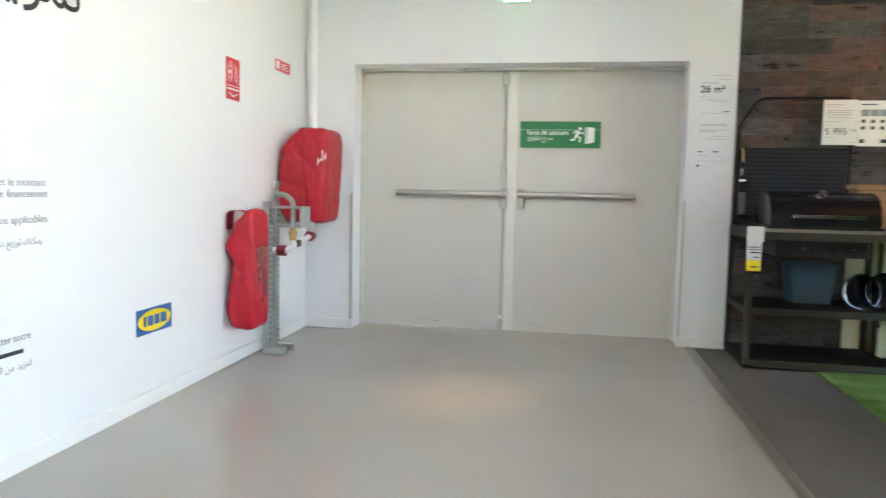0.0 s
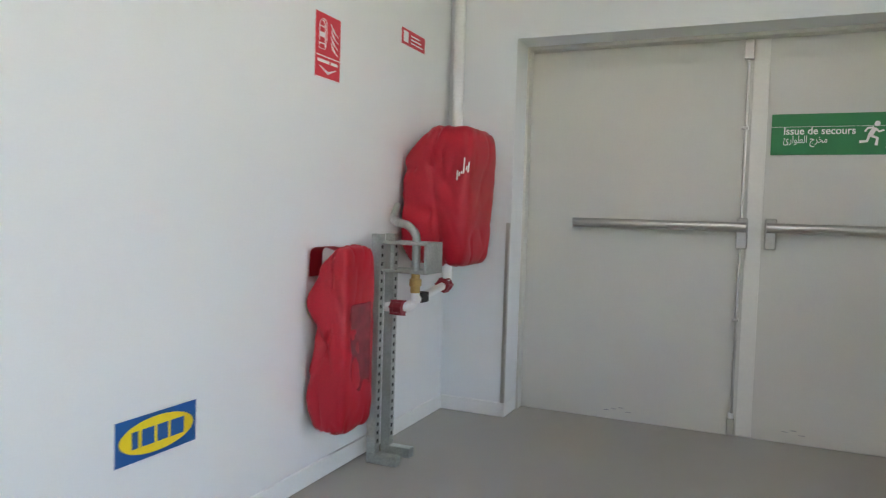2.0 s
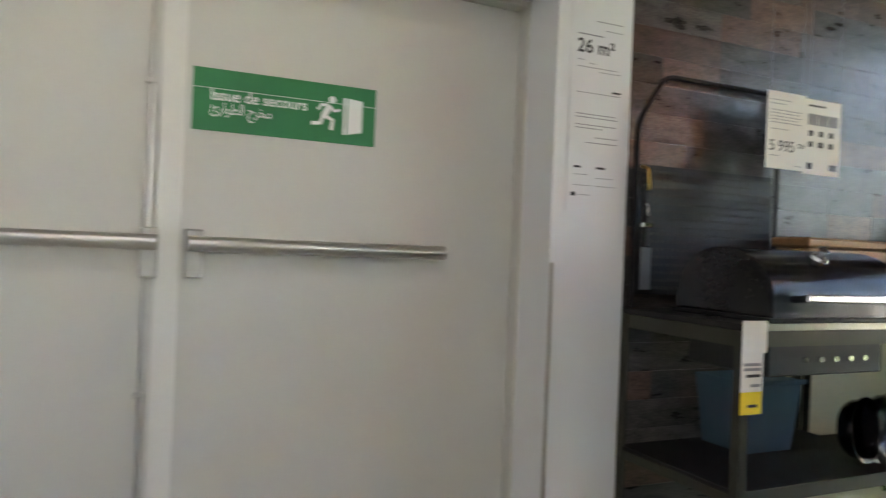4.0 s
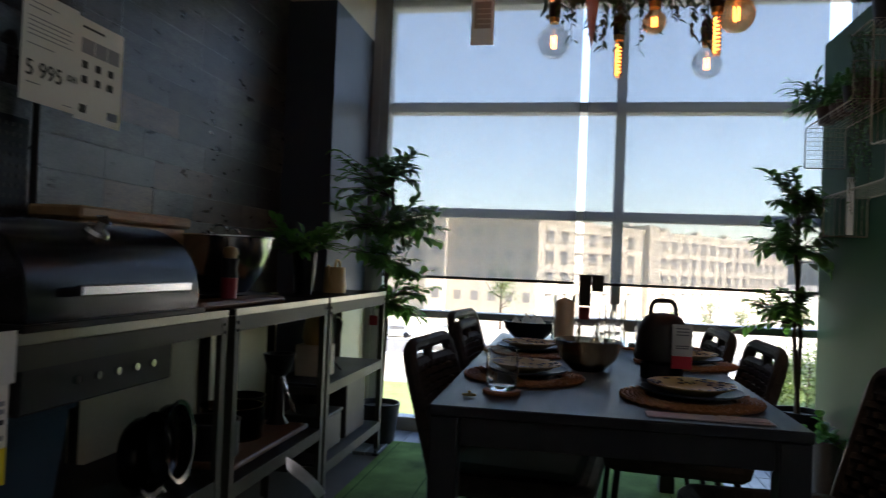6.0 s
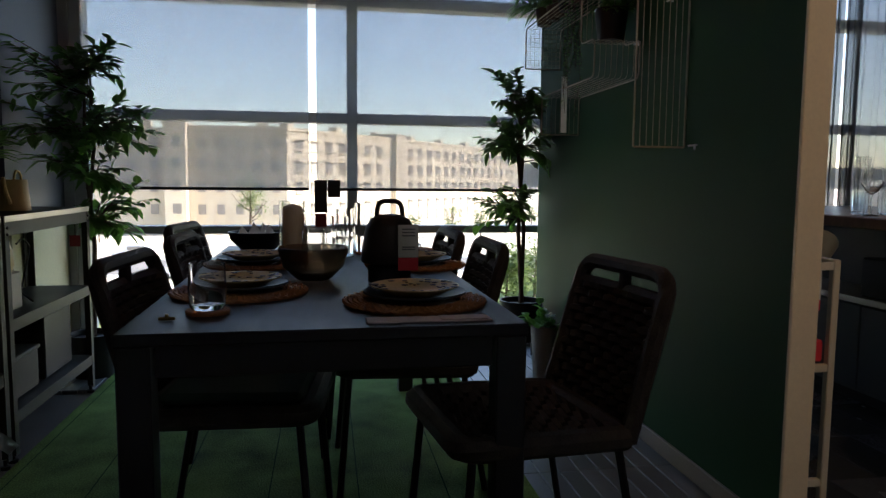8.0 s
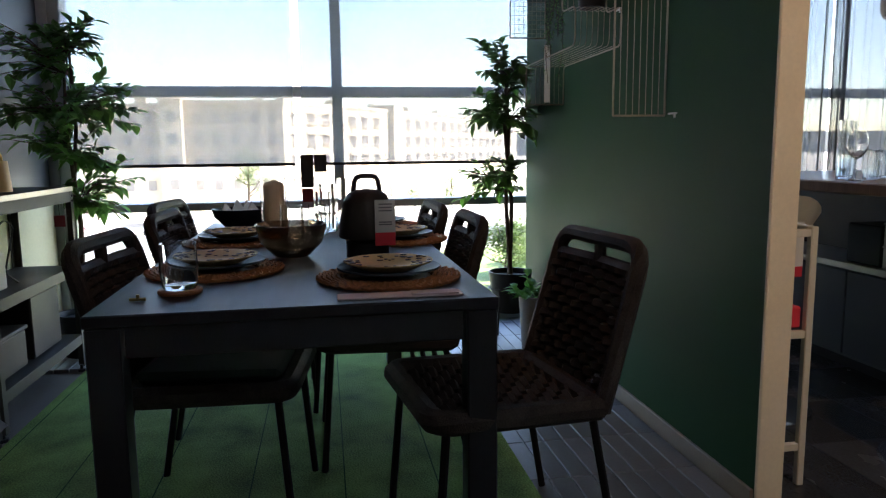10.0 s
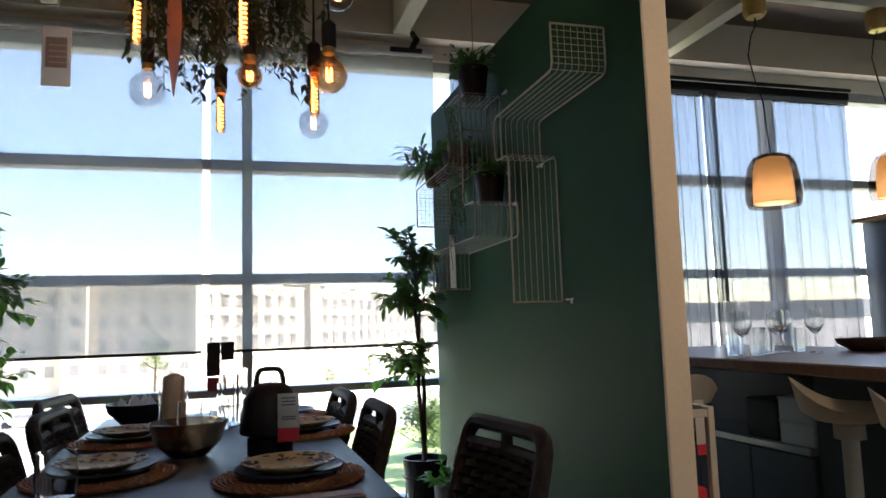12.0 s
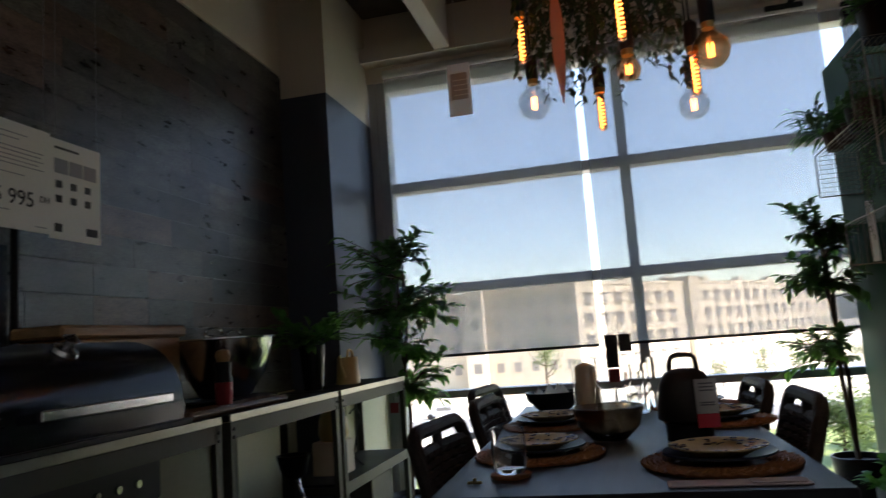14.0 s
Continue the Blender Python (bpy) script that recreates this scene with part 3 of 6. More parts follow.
for z, a, b, h, k in ((2.05, 0.1, 0.22, 0.004, 0), (2.02, 0.14, 0.22, 0.003, 0), (1.995, 0.02, 0.13, 0.006, 1), (1.90, 0.02, 0.05, 0.003, 0), (1.89, 0.07, 0.1, 0.003, 0),
                      (1.875, 0.02, 0.2, 0.003, 0), (1.862, 0.12, 0.21, 0.003, 0), (1.78, 0.02, 0.22, 0.003, 1), (1.79, 0.18, 0.22, 0.01, 1), (1.70, 0.02, 0.2, 0.004, 0),
                      (1.688, 0.02, 0.21, 0.004, 0), (1.66, 0.02, 0.2, 0.004, 0), (1.648, 0.02, 0.14, 0.004, 0), (1.615, 0.11, 0.21, 0.004, 0), (1.595, 0.07, 0.21, 0.004, 0),
                      (1.50, 0.02, 0.05, 0.012, 1), (1.50, 0.12, 0.16, 0.012, 1), (1.475, 0.02, 0.08, 0.003, 0), (1.465, 0.12, 0.2, 0.003, 0), (1.435, 0.02, 0.1, 0.003, 1),
                      (1.435, 0.12, 0.21, 0.003, 1), (1.395, 0.01, 0.03, 0.022, 1), (1.40, 0.04, 0.1, 0.003, 0)):
    part("line_of_text", boxes((2.985 + a, 2.985 + b, 5.9942, 5.9953, z - 0.055, z - 0.055 + h * 0.65)), PRINT_BLACK if k and h > 0.009 else PRINT_GREY, nt)

# lettering on the long wall
wt = thing("wall_lettering", "grey printed lettering on the white wall", "sign")
for text, z, yend, ln in (("achats sur la durée et le montant", 1.115, 3.093, 0.60), ("plusieurs options de financement", 1.070, 3.103, 0.585),
                          ("termes et conditions applicables.", 0.970, 3.105, 0.585), ("vous pouvez contacter notre", 0.515, 2.99, 0.47), ("notre site", 0.462, 2.765, 0.165)):
    ob = writing("line_of_text", text, 0.042, PRINT_GREY, wt, Matrix.Identity(4))
    w = max(v.co.x for v in ob.data.vertices)
    ob.matrix_basis = at_e(0.001, yend - ln, z) @ Matrix.Diagonal((ln / w, 1, 1, 1))


def arabic(text):
    """Joined letter forms in drawing order, for a font that does no shaping."""
    order = "\u0627\u0628\u0629\u062a\u062b\u062c\u062d\u062e\u062f\u0630\u0631\u0632\u0633\u0634\u0635\u0636\u0637\u0638\u0639\u063a\u0641\u0642\u0643\u0644\u0645\u0646\u0647\u0648\u0649\u064a"
    closed = "\u0627\u0629\u062f\u0630\u0631\u0632\u0648\u0649\ufefb"
    code, at = {"\ufefb": 0xFEFB}, 0xFE8D
    for ch in order:
        code[ch] = at
        at += 2 if ch in closed else 4
    text = text.replace("\u0644\u0627", "\ufefb")
    out = ""
    for i, ch in enumerate(text):
        if ch not in code:
            out += ch
            continue
        before = i > 0 and text[i - 1] in code and text[i - 1] not in closed
        after = i + 1 < len(text) and text[i + 1] in code and ch not in closed
        out += chr(code[ch] + (3 if before and after else 2 if after else 1 if before else 0))
    return out[::-1]


def script_line(text, size, yend, z, material, bold=0.0):
    ob = writing("line_of_text", arabic(text), size, material, wt, Matrix.Identity(4), bold=bold)
    ob.matrix_basis = at_e(0.001, yend - max(v.co.x for v in ob.data.vertices), z)


script_line("يمكنك توزيع دفع مشترياتك على المدة", 0.038, 3.065, 0.885, PRINT_GREY)
script_line("خيارات", 0.038, 2.62, 0.83, PRINT_GREY)
script_line("المرجو الا", 0.038, 2.66, 0.77, PRINT_GREY)
script_line("لمزيد من المعلومات يمكنك الاتصال", 0.038, 2.99, 0.405, PRINT_GREY)
part("web_address_bar", boxes((0.0008, 0.002, 2.785, 2.95, 0.464, 0.480)), PRINT_BLACK, wt)
script_line("تمويل", 0.26, 3.33, 1.845, PRINT_BLACK, 0.0)

lg = thing("wall_logo", "blue panel with a yellow oval on the white wall", "sign")
part("panel", boxes((0.001, 0.003, 3.687, 4.004, 0.372, 0.503)), LOGO_BLUE, lg)
bm = bmesh.new()
ring = [bm.verts.new((0.0042, 3.8455 + 0.146 * math.cos(a * math.pi / 16), 0.4375 + 0.054 * math.sin(a * math.pi / 16))) for a in range(32)]
back = [bm.verts.new((0.003, v.co.y, v.co.z)) for v in ring]
bm.faces.new(ring)
for i in range(32):
    bm.faces.new((ring[i], ring[(i + 1) % 32], back[(i + 1) % 32], back[i]))
part("oval", bm, YELLOW, lg)
for a, b in ((3.745, 3.768), (3.782, 3.83), (3.842, 3.884), (3.895, 3.95)):
    part("bar", boxes((0.0042, 0.0054, a, b, 0.412, 0.463)), LOGO_BLUE, lg)

s1 = thing("extinguisher_sign", "tall red fire extinguisher sign with white symbols", "sign")
part("panel", boxes((0.001, 0.003, 4.638, 4.82, 1.66, 1.918)), SIGN_RED, s1)
bm = bmesh.new()
tube(bm, [(0.0035, y, z) for y, z in ((4.662, 1.775), (4.662, 1.868), (4.672, 1.888), (4.692, 1.888), (4.704, 1.868), (4.704, 1.775))], 0.0018, 6, closed=True)
tube(bm, arc([(0.0035, 4.685, 1.895), (0.0035, 4.712, 1.895), (0.0035, 4.718, 1.83), (0.0035, 4.708, 1.785)], 0.02), 0.0018, 6)
part("cylinder_symbol", bm, SIGN_WHITE, s1)
for z0, z1 in ((1.862, 1.866), (1.795, 1.799)):
    part("symbol_line", boxes((0.003, 0.0042, 4.662, 4.704, z0, z1)), SIGN_WHITE, s1)
part("symbol_label", boxes((0.003, 0.0042, 4.664, 4.702, 1.822, 1.842)), SIGN_WHITE, s1)
for k in range(4):
    bm = bmesh.new()
    z = 1.862 - k * 0.026
    tube(bm, arc([(0.0035, 4.745 + 0.004 * (k % 2), z + 0.026), (0.0035, 4.765, z), (0.0035, 4.803, z - 0.018)], 0.02), [0.0012, 0.003, 0.0042, 0.004, 0.0035, 0.002, 0.0012][:len(arc([(0.0035, 4.745, z + 0.026), (0.0035, 4.765, z), (0.0035, 4.803, z - 0.018)], 0.02))], 6)
    part("flame_symbol", bm, SIGN_WHITE, s1)
part("dividing_line", boxes((0.003, 0.0042, 4.642, 4.816, 1.746, 1.750)), SIGN_WHITE, s1)
for a, b in ((4.652, 4.738), (4.75, 4.80)):
    part("line_of_text", boxes((0.003, 0.0042, a, b, 1.722, 1.734)), SIGN_WHITE, s1)
bm = bmesh.new()
tube(bm, [(0.0035, 4.668, 1.706), (0.0035, 4.728, 1.684), (0.0035, 4.79, 1.706)], [0.0015, 0.006, 0.0015], 6)
part("arrow_symbol", bm, SIGN_WHITE, s1)
part("lower_border", boxes((0.003, 0.0042, 4.638, 4.82, 1.66, 1.663)), SIGN_WHITE, s1)
s2 = thing("hose_sign", "small red fire hose sign with white symbols", "sign")
part("panel", boxes((0.001, 0.003, 5.382, 5.645, 1.962, 2.04)), SIGN_RED, s2)
bm = bmesh.new()
box(bm, 0.003, 0.0042, 5.40, 5.45, 1.975, 2.028)
for i in range(3):
    box(bm, 0.003, 0.0042, 5.48, 5.62 - 0.02 * i, 1.978 + 0.018 * i, 1.984 + 0.018 * i)
part("symbol", bm, SIGN_WHITE, s2)


def cloth_bag(name, cx, cy, cz, sx, sy, sz, seed, parent, lean=0.0, waist=(), creases=()):
    """A boxy vinyl cover: flat faces, soft corners, sharp creases; waist gives (height, depth) of its wall side."""
    bm = bmesh.new()
    bmesh.ops.create_cube(bm, size=2)
    bmesh.ops.subdivide_edges(bm, edges=bm.edges[:], cuts=34, use_grid_fill=True)
    planes = [(Vector(n).normalized(), o, w, a, lim) for n, o, w, a, lim in creases]
    for v in bm.verts:
        p = v.co.copy()
        q = (abs(p.x) ** 8 + abs(p.y) ** 8 + abs(p.z) ** 8) ** 0.125
        p = p / max(q, 0.01)
        d = p.normalized()
        n1 = noise.noise(Vector((p.x * 0.9 + seed, p.y * 0.9, p.z * 1.1)))
        n2 = noise.noise(Vector((p.x * 2.3 + seed, p.y * 2.3 + 4, p.z * 1.6)))
        off = n1 * 0.045 + n2 * 0.018
        ridge = noise.noise(Vector((p.x * 1.7 + seed * 2, p.y * 1.7, p.z * 2.6 + p.x)))
        off -= 0.05 * max(0.0, 1 - abs(ridge) * 7) * (0.4 + abs(n1))
        for n, o, w, a, lim in planes:
            k = (p.dot(n) - o) / w
            near = max(0.0, min(1.0, (lim - p.x) / 0.5))
            off -= near * a * 1.5 * max(0.0, 1 - abs(k)) ** 1.2 * (0.55 + 0.9 * abs(noise.noise(p * 1.4 + Vector((seed, o, 0)))))
        p += d * off
        if waist and p.x < 0.55:
            for (z0, f0), (z1, f1) in zip(waist, waist[1:]):
                if z0 <= max(-1.0, min(1.0, p.z)) <= z1:
                    u = (max(-1.0, min(1.0, p.z)) - z0) / (z1 - z0)
                    f = f0 + (f1 - f0) * (u * u * (3 - 2 * u))
                    p.x = 0.55 + (p.x - 0.55) * f
                    break
        p.x += lean * p.z
        v.co = Vector((cx + p.x * sx, cy + p.y * sy, cz + p.z * sz))
    return part(name, bm, RED_CLOTH, parent, smooth=True)


# covered hose reel on its stand
hr = thing("hose_reel", "hose reel under a creased red vinyl cover", "hose reel")
cloth_bag("cover", 0.205, 5.555, 1.215, 0.182, 0.205, 0.345, 1.3, hr, lean=0.07,
          waist=((-1.0, 0.8), (-0.6, 0.96), (0.45, 1.02), (1.0, 0.6)),
          creases=(((-0.12, 0.0, 1.0), 0.5, 0.14, 0.055, 0.3), ((0.16, 0.0, 1.0), -0.28, 0.12, 0.055, 0.4), ((0.5, 0.0, 0.8), 0.35, 0.12, 0.05, 0.8),
                   ((0.9, 0.0, 0.3), 0.05, 0.14, 0.05, 1.0), ((0.3, 0.0, -0.9), 0.75, 0.12, 0.06, 0.7)))
for a, b, c in ((0.0, 0.0, 0.045), (0.012, 0.018, 0.02), (0.026, 0.03, 0.012), (0.04, 0.03, 0.075), (0.056, 0.045, 0.02), (0.068, 0.035, 0.05)):
    bm = bmesh.new()
    tube(bm, [(0.335 + a * 0.8, 5.343, 1.29 + b), (0.337 + a * 0.85, 5.343, 1.29 + b + c)], 0.0032, 6)
    part("white_mark", bm, SIGN_WHITE, hr)
st = thing("hose_stand", "galvanised slotted steel stand on the floor", "stand")
for yy, xx in ((5.0, 0.10), (5.135, 0.10)):
    part("upright", boxes((xx - 0.022, xx + 0.022, yy - 0.003, yy, 0.045, 1.03), (xx - 0.022, xx - 0.019, yy, yy + 0.04, 0.045, 1.03), (xx + 0.019, xx + 0.022, yy, yy + 0.04, 0.045, 1.03)), GALV, st)
    bm = bmesh.new()
    for i in range(24):
        z = 0.09 + i * 0.038
        box(bm, xx + 0.0215, xx + 0.023, yy + 0.012, yy + 0.026, z, z + 0.016)
    tagged(part("slot", bm, DARK_GAP, st), kind="stuff")
    part("foot", boxes((xx - 0.022, xx + 0.13, yy - 0.004, yy + 0.041, 0.0, 0.045), bevel=0.003), GALV, st)
part("bracket", boxes((0.09, 0.34, 5.02, 5.03, 0.985, 1.0), (0.09, 0.34, 5.02, 5.03, 0.86, 0.875), (0.325, 0.34, 5.02, 5.19, 0.86, 1.0), (0.09, 0.34, 5.17, 5.18, 0.985, 1.0), (0.09, 0.34, 5.17, 5.18, 0.86, 0.875),
                      (0.09, 0.105, 5.02, 5.18, 0.86, 1.0), bevel=0.003), GALV, st)
bm = bmesh.new()
tube(bm, arc([(0.05, 5.30, 1.16), (0.06, 5.22, 1.09), (0.20, 5.12, 1.07), (0.25, 5.10, 1.03), (0.25, 5.10, 0.84)], 0.06, 5), 0.019, 12)
part("feed_pipe", bm, GALV, st, smooth=True)
bm = bmesh.new()
lathe(bm, [(0.0, 0.77), (0.022, 0.77), (0.022, 0.80), (0.028, 0.80), (0.028, 0.83), (0.02, 0.835), (0.02, 0.86), (0, 0.86)], 12, (0.25, 5.10, 0))
part("brass_fitting", bm, BRASS, st)
bm = bmesh.new()
tube(bm, arc([(0.25, 5.10, 0.77), (0.25, 5.10, 0.72), (0.20, 5.08, 0.70), (0.12, 5.07, 0.70)], 0.04, 4), 0.021, 12)
tube(bm, [(0.25, 5.10, 0.735), (0.25, 5.44, 0.78)], 0.019, 12)
part("white_branch", bm, WHITE_PIPE, st, smooth=True)
for c, ax in (((0.18, 5.075, 0.70), 0), ((0.25, 5.43, 0.78), 1)):
    bm = bmesh.new()
    d = Vector((1, 0, 0)) if ax == 0 else Vector((0, 1, 0))
    for s in (-0.022, 0.022):
        tube(bm, [Vector(c) + d * (s - 0.006), Vector(c) + d * (s + 0.006)], 0.034, 12)
    tube(bm, [Vector(c) - d * 0.03, Vector(c) + d * 0.03], 0.025, 12)
    for k in range(6):
        o = Vector((0, math.cos(k), math.sin(k))) if ax == 0 else Vector((math.cos(k), 0, math.sin(k)))
        tube(bm, [Vector(c) + o * 0.034 - d * 0.03, Vector(c) + o * 0.034 + d * 0.03], 0.005, 6)
    part("red_clamp", bm, RED_PAINT, st, "dark red bolted pipe clamp")
bm = bmesh.new()
tube(bm, [(0.25, 5.455, 0.80), (0.25, 5.455, 0.90)], 0.024, 12)
part("riser", bm, WHITE_PIPE, st, smooth=True)
part("band", boxes((0.226, 0.274, 5.13, 5.2, 0.722, 0.768), bevel=0.004), DARK_GAP, st)

ex = thing("fire_extinguisher", "wall fire extinguisher under a creased red vinyl cover", "fire extinguisher")
cloth_bag("cover", 0.112, 4.70, 0.615, 0.094, 0.125, 0.37, 7.7, ex, lean=-0.03,
          waist=((-1.0, 0.86), (-0.55, 1.0), (-0.02, 0.72), (0.12, 0.70), (0.38, 1.04), (0.75, 0.6), (1.0, 0.15)),
          creases=(((0.5, 0.0, 0.85), 0.72, 0.13, 0.07, 1.3), ((-0.45, -0.1, 0.85), 0.1, 0.14, 0.12, 0.4), ((0.3, 0.0, 0.9), -0.15, 0.12, 0.09, 0.5)))
part("clear_pocket", boxes((0.196, 0.207, 4.62, 4.78, 0.38, 0.76), bevel=0.004), CLEAR_FILM, ex, "scratched clear document pocket")
bm = bmesh.new()
pv = None
for p in arc([(0.012, 4.66, 0.86), (0.014, 4.66, 0.975), (0.075, 4.66, 0.985), (0.16, 4.68, 0.955)], 0.03, 4):
    row = [bm.verts.new(p + Vector((0, s, 0))) for s in (-0.045, 0.045)]
    if pv:
        bm.faces.new((pv[0], pv[1], row[1], row[0]))
    pv = row
bmesh.ops.solidify(bm, geom=bm.faces[:], thickness=0.004)
part("hanging_loop", bm, RED_CLOTH, ex, smooth=True)

# ---- dining corner: floor ----
GRASS_SEAM = mat("carpet_seam", (0.016, 0.06, 0.022), 0.95, var=0.2, bump=0.3, spec=0.1)
gr = structure("grass_carpet", boxes((3.705, 6.36, 3.556, 5.40, -0.012, 0.012)), GRASS, "green artificial grass carpet laid in squares", "carpet")
for i in range(1, 7):
    part("carpet_seam", boxes((3.705, 6.36, 3.556 + i * 0.30 - 0.002, 3.556 + i * 0.30 + 0.002, 0.012, 0.0126)), GRASS_SEAM, gr)


def deck_tiles(x0, x1, y0, y1):
    return [(x, y) for x in np.arange(x0, x1 - 0.05, 0.30) for y in np.arange(y0, y1 - 0.04, 0.0745)]


# ---- shelving racks ----
def rack(x0, x1, y0, y1, shelves, label):
    r = thing("rack", label, "rack", "outdoor kitchen racks")
    for px in (x0, x1 - 0.035):
        for py in (y0, y1 - 0.035):
            sx = 1 if px == x0 else -1
            xa = px if sx == 1 else x1
            sy = 1 if py == y0 else -1
            ya = py if sy == 1 else y1
            bm = bmesh.new()
            box(bm, min(xa, xa + sx * 0.035), max(xa, xa + sx * 0.035), min(ya, ya + sy * 0.004), max(ya, ya + sy * 0.004), 0.03, 0.905)
            box(bm, min(xa, xa + sx * 0.004), max(xa, xa + sx * 0.004), min(ya + sy * 0.004, ya + sy * 0.035), max(ya + sy * 0.004, ya + sy * 0.035), 0.03, 0.905)
            leg = part("leg", bm, RACK, r)
            bm = bmesh.new()
            lathe(bm, [(0, 0), (0.018, 0), (0.018, 0.012), (0.007, 0.014), (0.007, 0.035), (0, 0.035)], 10, (xa + sx * 0.018, ya + sy * 0.018, 0.0))
            part("foot", bm, POT_BLACK, leg)
            for bz in (0.885, 0.86):
                bm = bmesh.new()
                tube(bm, [(xa + sx * 0.018, y0 if sy == 1 else ya, bz), (xa + sx * 0.018, (y0 if sy == 1 else ya) - sy * 0.005, bz)], 0.006, 8)
                part("bolt", bm, POT_BLACK, leg)
    part("top_rail", boxes((x0 + 0.036, x1 - 0.036, y0 + 0.001, y0 + 0.006, 0.855, 0.905)), RACK, r)
    part("side_rail", boxes((x0 + 0.001, x0 + 0.006, y0 + 0.037, y1 - 0.037, 0.855, 0.905)), RACK, r)
    part("side_rail", boxes((x1 - 0.006, x1 - 0.001, y0 + 0.037, y1 - 0.037, 0.855, 0.905)), RACK, r)
    top = part("top", boxes((x0, x1, y0 + 0.004, y1, 0.906, 0.928), bevel=0.002), BLACK_METAL, r, "black worktop")
    part("top_edge", boxes((x0, x1, y0 - 0.002, y0 + 0.0035, 0.906, 0.929), bevel=0.001), RACK_TOP, top, "bright metal front edge")
    for z in shelves:
        sh = part("shelf", boxes((x0 + 0.006, x1 - 0.006, y0 + 0.008, y1 - 0.006, z - 0.012, z)), BLACK_METAL, r)
        for xa in (x0 + 0.001, x1 - 0.006):
            part("side_rail", boxes((xa, xa + 0.005, y0 + 0.037, y1 - 0.037, z - 0.045, z - 0.013)), RACK, sh)
        part("shelf_edge", boxes((x0 + 0.036, x1 - 0.036, y0 + 0.001, y0 + 0.007, z - 0.045, z + 0.002), bevel=0.001), RACK, sh)
    return r


rack(3.25, 4.205, 5.41, 5.99, (0.405, 0.06), "dark metal rack with a charcoal grill set in its top")
rack(4.255, 5.115, 5.41, 5.99, (0.36,), "dark metal rack with pans on its shelf")
rack(5.145, 6.075, 5.41, 5.70, (0.54, 0.19), "dark metal rack with three shelves beside the window")
structure("wall_lower_panel", boxes((4.05, 5.92, 5.994, 6.006, 0, 0.9), (5.935, 6.66, 5.706, 5.718, 0, 0.9)), mat("pale_olive_paint", (0.60, 0.57, 0.40), 0.6, var=0.06, scale=2, bump=0.03), "pale beige lower wall behind the racks", "wall")

# charcoal grill with its domed lid
g = thing("charcoal_grill", "glossy black charcoal grill with a half-round lid", "grill")
bm = bmesh.new()
n = 20
prev = None
xs = (3.375, 4.04)
cy, r0, zb = 5.63, 0.212, 0.945
ends = [[], []]
for k in range(n + 1):
    a = math.pi * k / n
    y, z = cy - r0 * math.cos(a), zb + 0.03 + 0.195 * math.sin(a) ** 0.8
    ends[0].append(bm.verts.new((xs[0], y, z)))
    ends[1].append(bm.verts.new((xs[1], y, z)))
for e in ends:
    e.append(bm.verts.new((e[0].co.x, cy + r0, zb)))
    e.append(bm.verts.new((e[0].co.x, cy - r0, zb)))
m = len(ends[0])
for k in range(m):
    bm.faces.new((ends[0][k], ends[0][(k + 1) % m], ends[1][(k + 1) % m], ends[1][k]))
bm.faces.new(ends[0])
bm.faces.new(ends[1][::-1])
bmesh.ops.bevel(bm, geom=[e for e in bm.edges if abs(e.verts[0].co.x - e.verts[1].co.x) < 1e-6], offset=0.008, segments=2, affect="EDGES")
part("lid", bm, ENAMEL, g, "glossy black half-round lid", smooth=True)
part("lid_rim", boxes((3.36, 4.055, 5.405, 5.855, 0.929, 0.945), bevel=0.003), BLACK_METAL, g)
part("lid_handle", boxes((3.50, 3.94, 5.385, 5.40, 0.998, 1.022), bevel=0.003), CHROME, g, "flat bright handle")
for x in (3.53, 3.90):
    part("handle_post", boxes((x - 0.008, x + 0.008, 5.40, 5.435, 1.003, 1.017)), CHROME, g)
bm = bmesh.new()
lathe(bm, [(0, 0), (0.03, 0), (0.034, 0.01), (0.03, 0.02), (0.012, 0.026), (0.012, 0.04), (0.022, 0.045), (0, 0.06)], 14, (0, 0, 0))
th = part("thermometer", bm, CHROME, g, smooth=True)
th.matrix_basis = pose(3.70, 5.515, 1.135, 35)
part("firebox", boxes((3.43, 4.0, 5.47, 5.83, 0.745, 0.90), bevel=0.006), POT_BLACK, g)
for i in range(5):
    bm = bmesh.new()
    x = 3.60 + i * 0.074
    tube(bm, [(x, 5.471, 0.80), (x, 5.46, 0.80)], 0.010, 10)
    part("air_knob", bm, CHROME, g)
bm = bmesh.new()
tube(bm, arc([(3.30, 5.62, 0.935), (3.42, 5.58, 0.94), (3.45, 5.57, 0.975), (3.50, 5.56, 0.975), (3.53, 5.55, 0.94), (3.62, 5.50, 0.935)], 0.02), 0.004, 6)
tagged(part("grill_poker", bm, CHROME), "thin bent steel grill poker on the rack", "tool")

PANEL_GREY = mat("dark_perforated_steel", (0.016, 0.018, 0.021), 0.45, var=0.1, scale=4, bump=0.02, spec=0.2)
# frame with perforated panel behind the grill
hp = thing("utensil_frame", "black tube frame with a perforated metal panel", "utensil rack")
bm = bmesh.new()
tube(bm, arc([(3.275, 5.97, 0.93), (3.275, 5.97, 1.64), (3.40, 5.97, 1.83), (4.02, 5.97, 1.83), (4.02, 5.97, 0.93)], 0.05), 0.011, 10)
part("frame_tube", bm, BLACK_METAL, hp, smooth=True)
part("panel", boxes((3.29, 4.0, 5.975, 5.98, 0.98, 1.48)), PANEL_GREY, hp)
bm = bmesh.new()
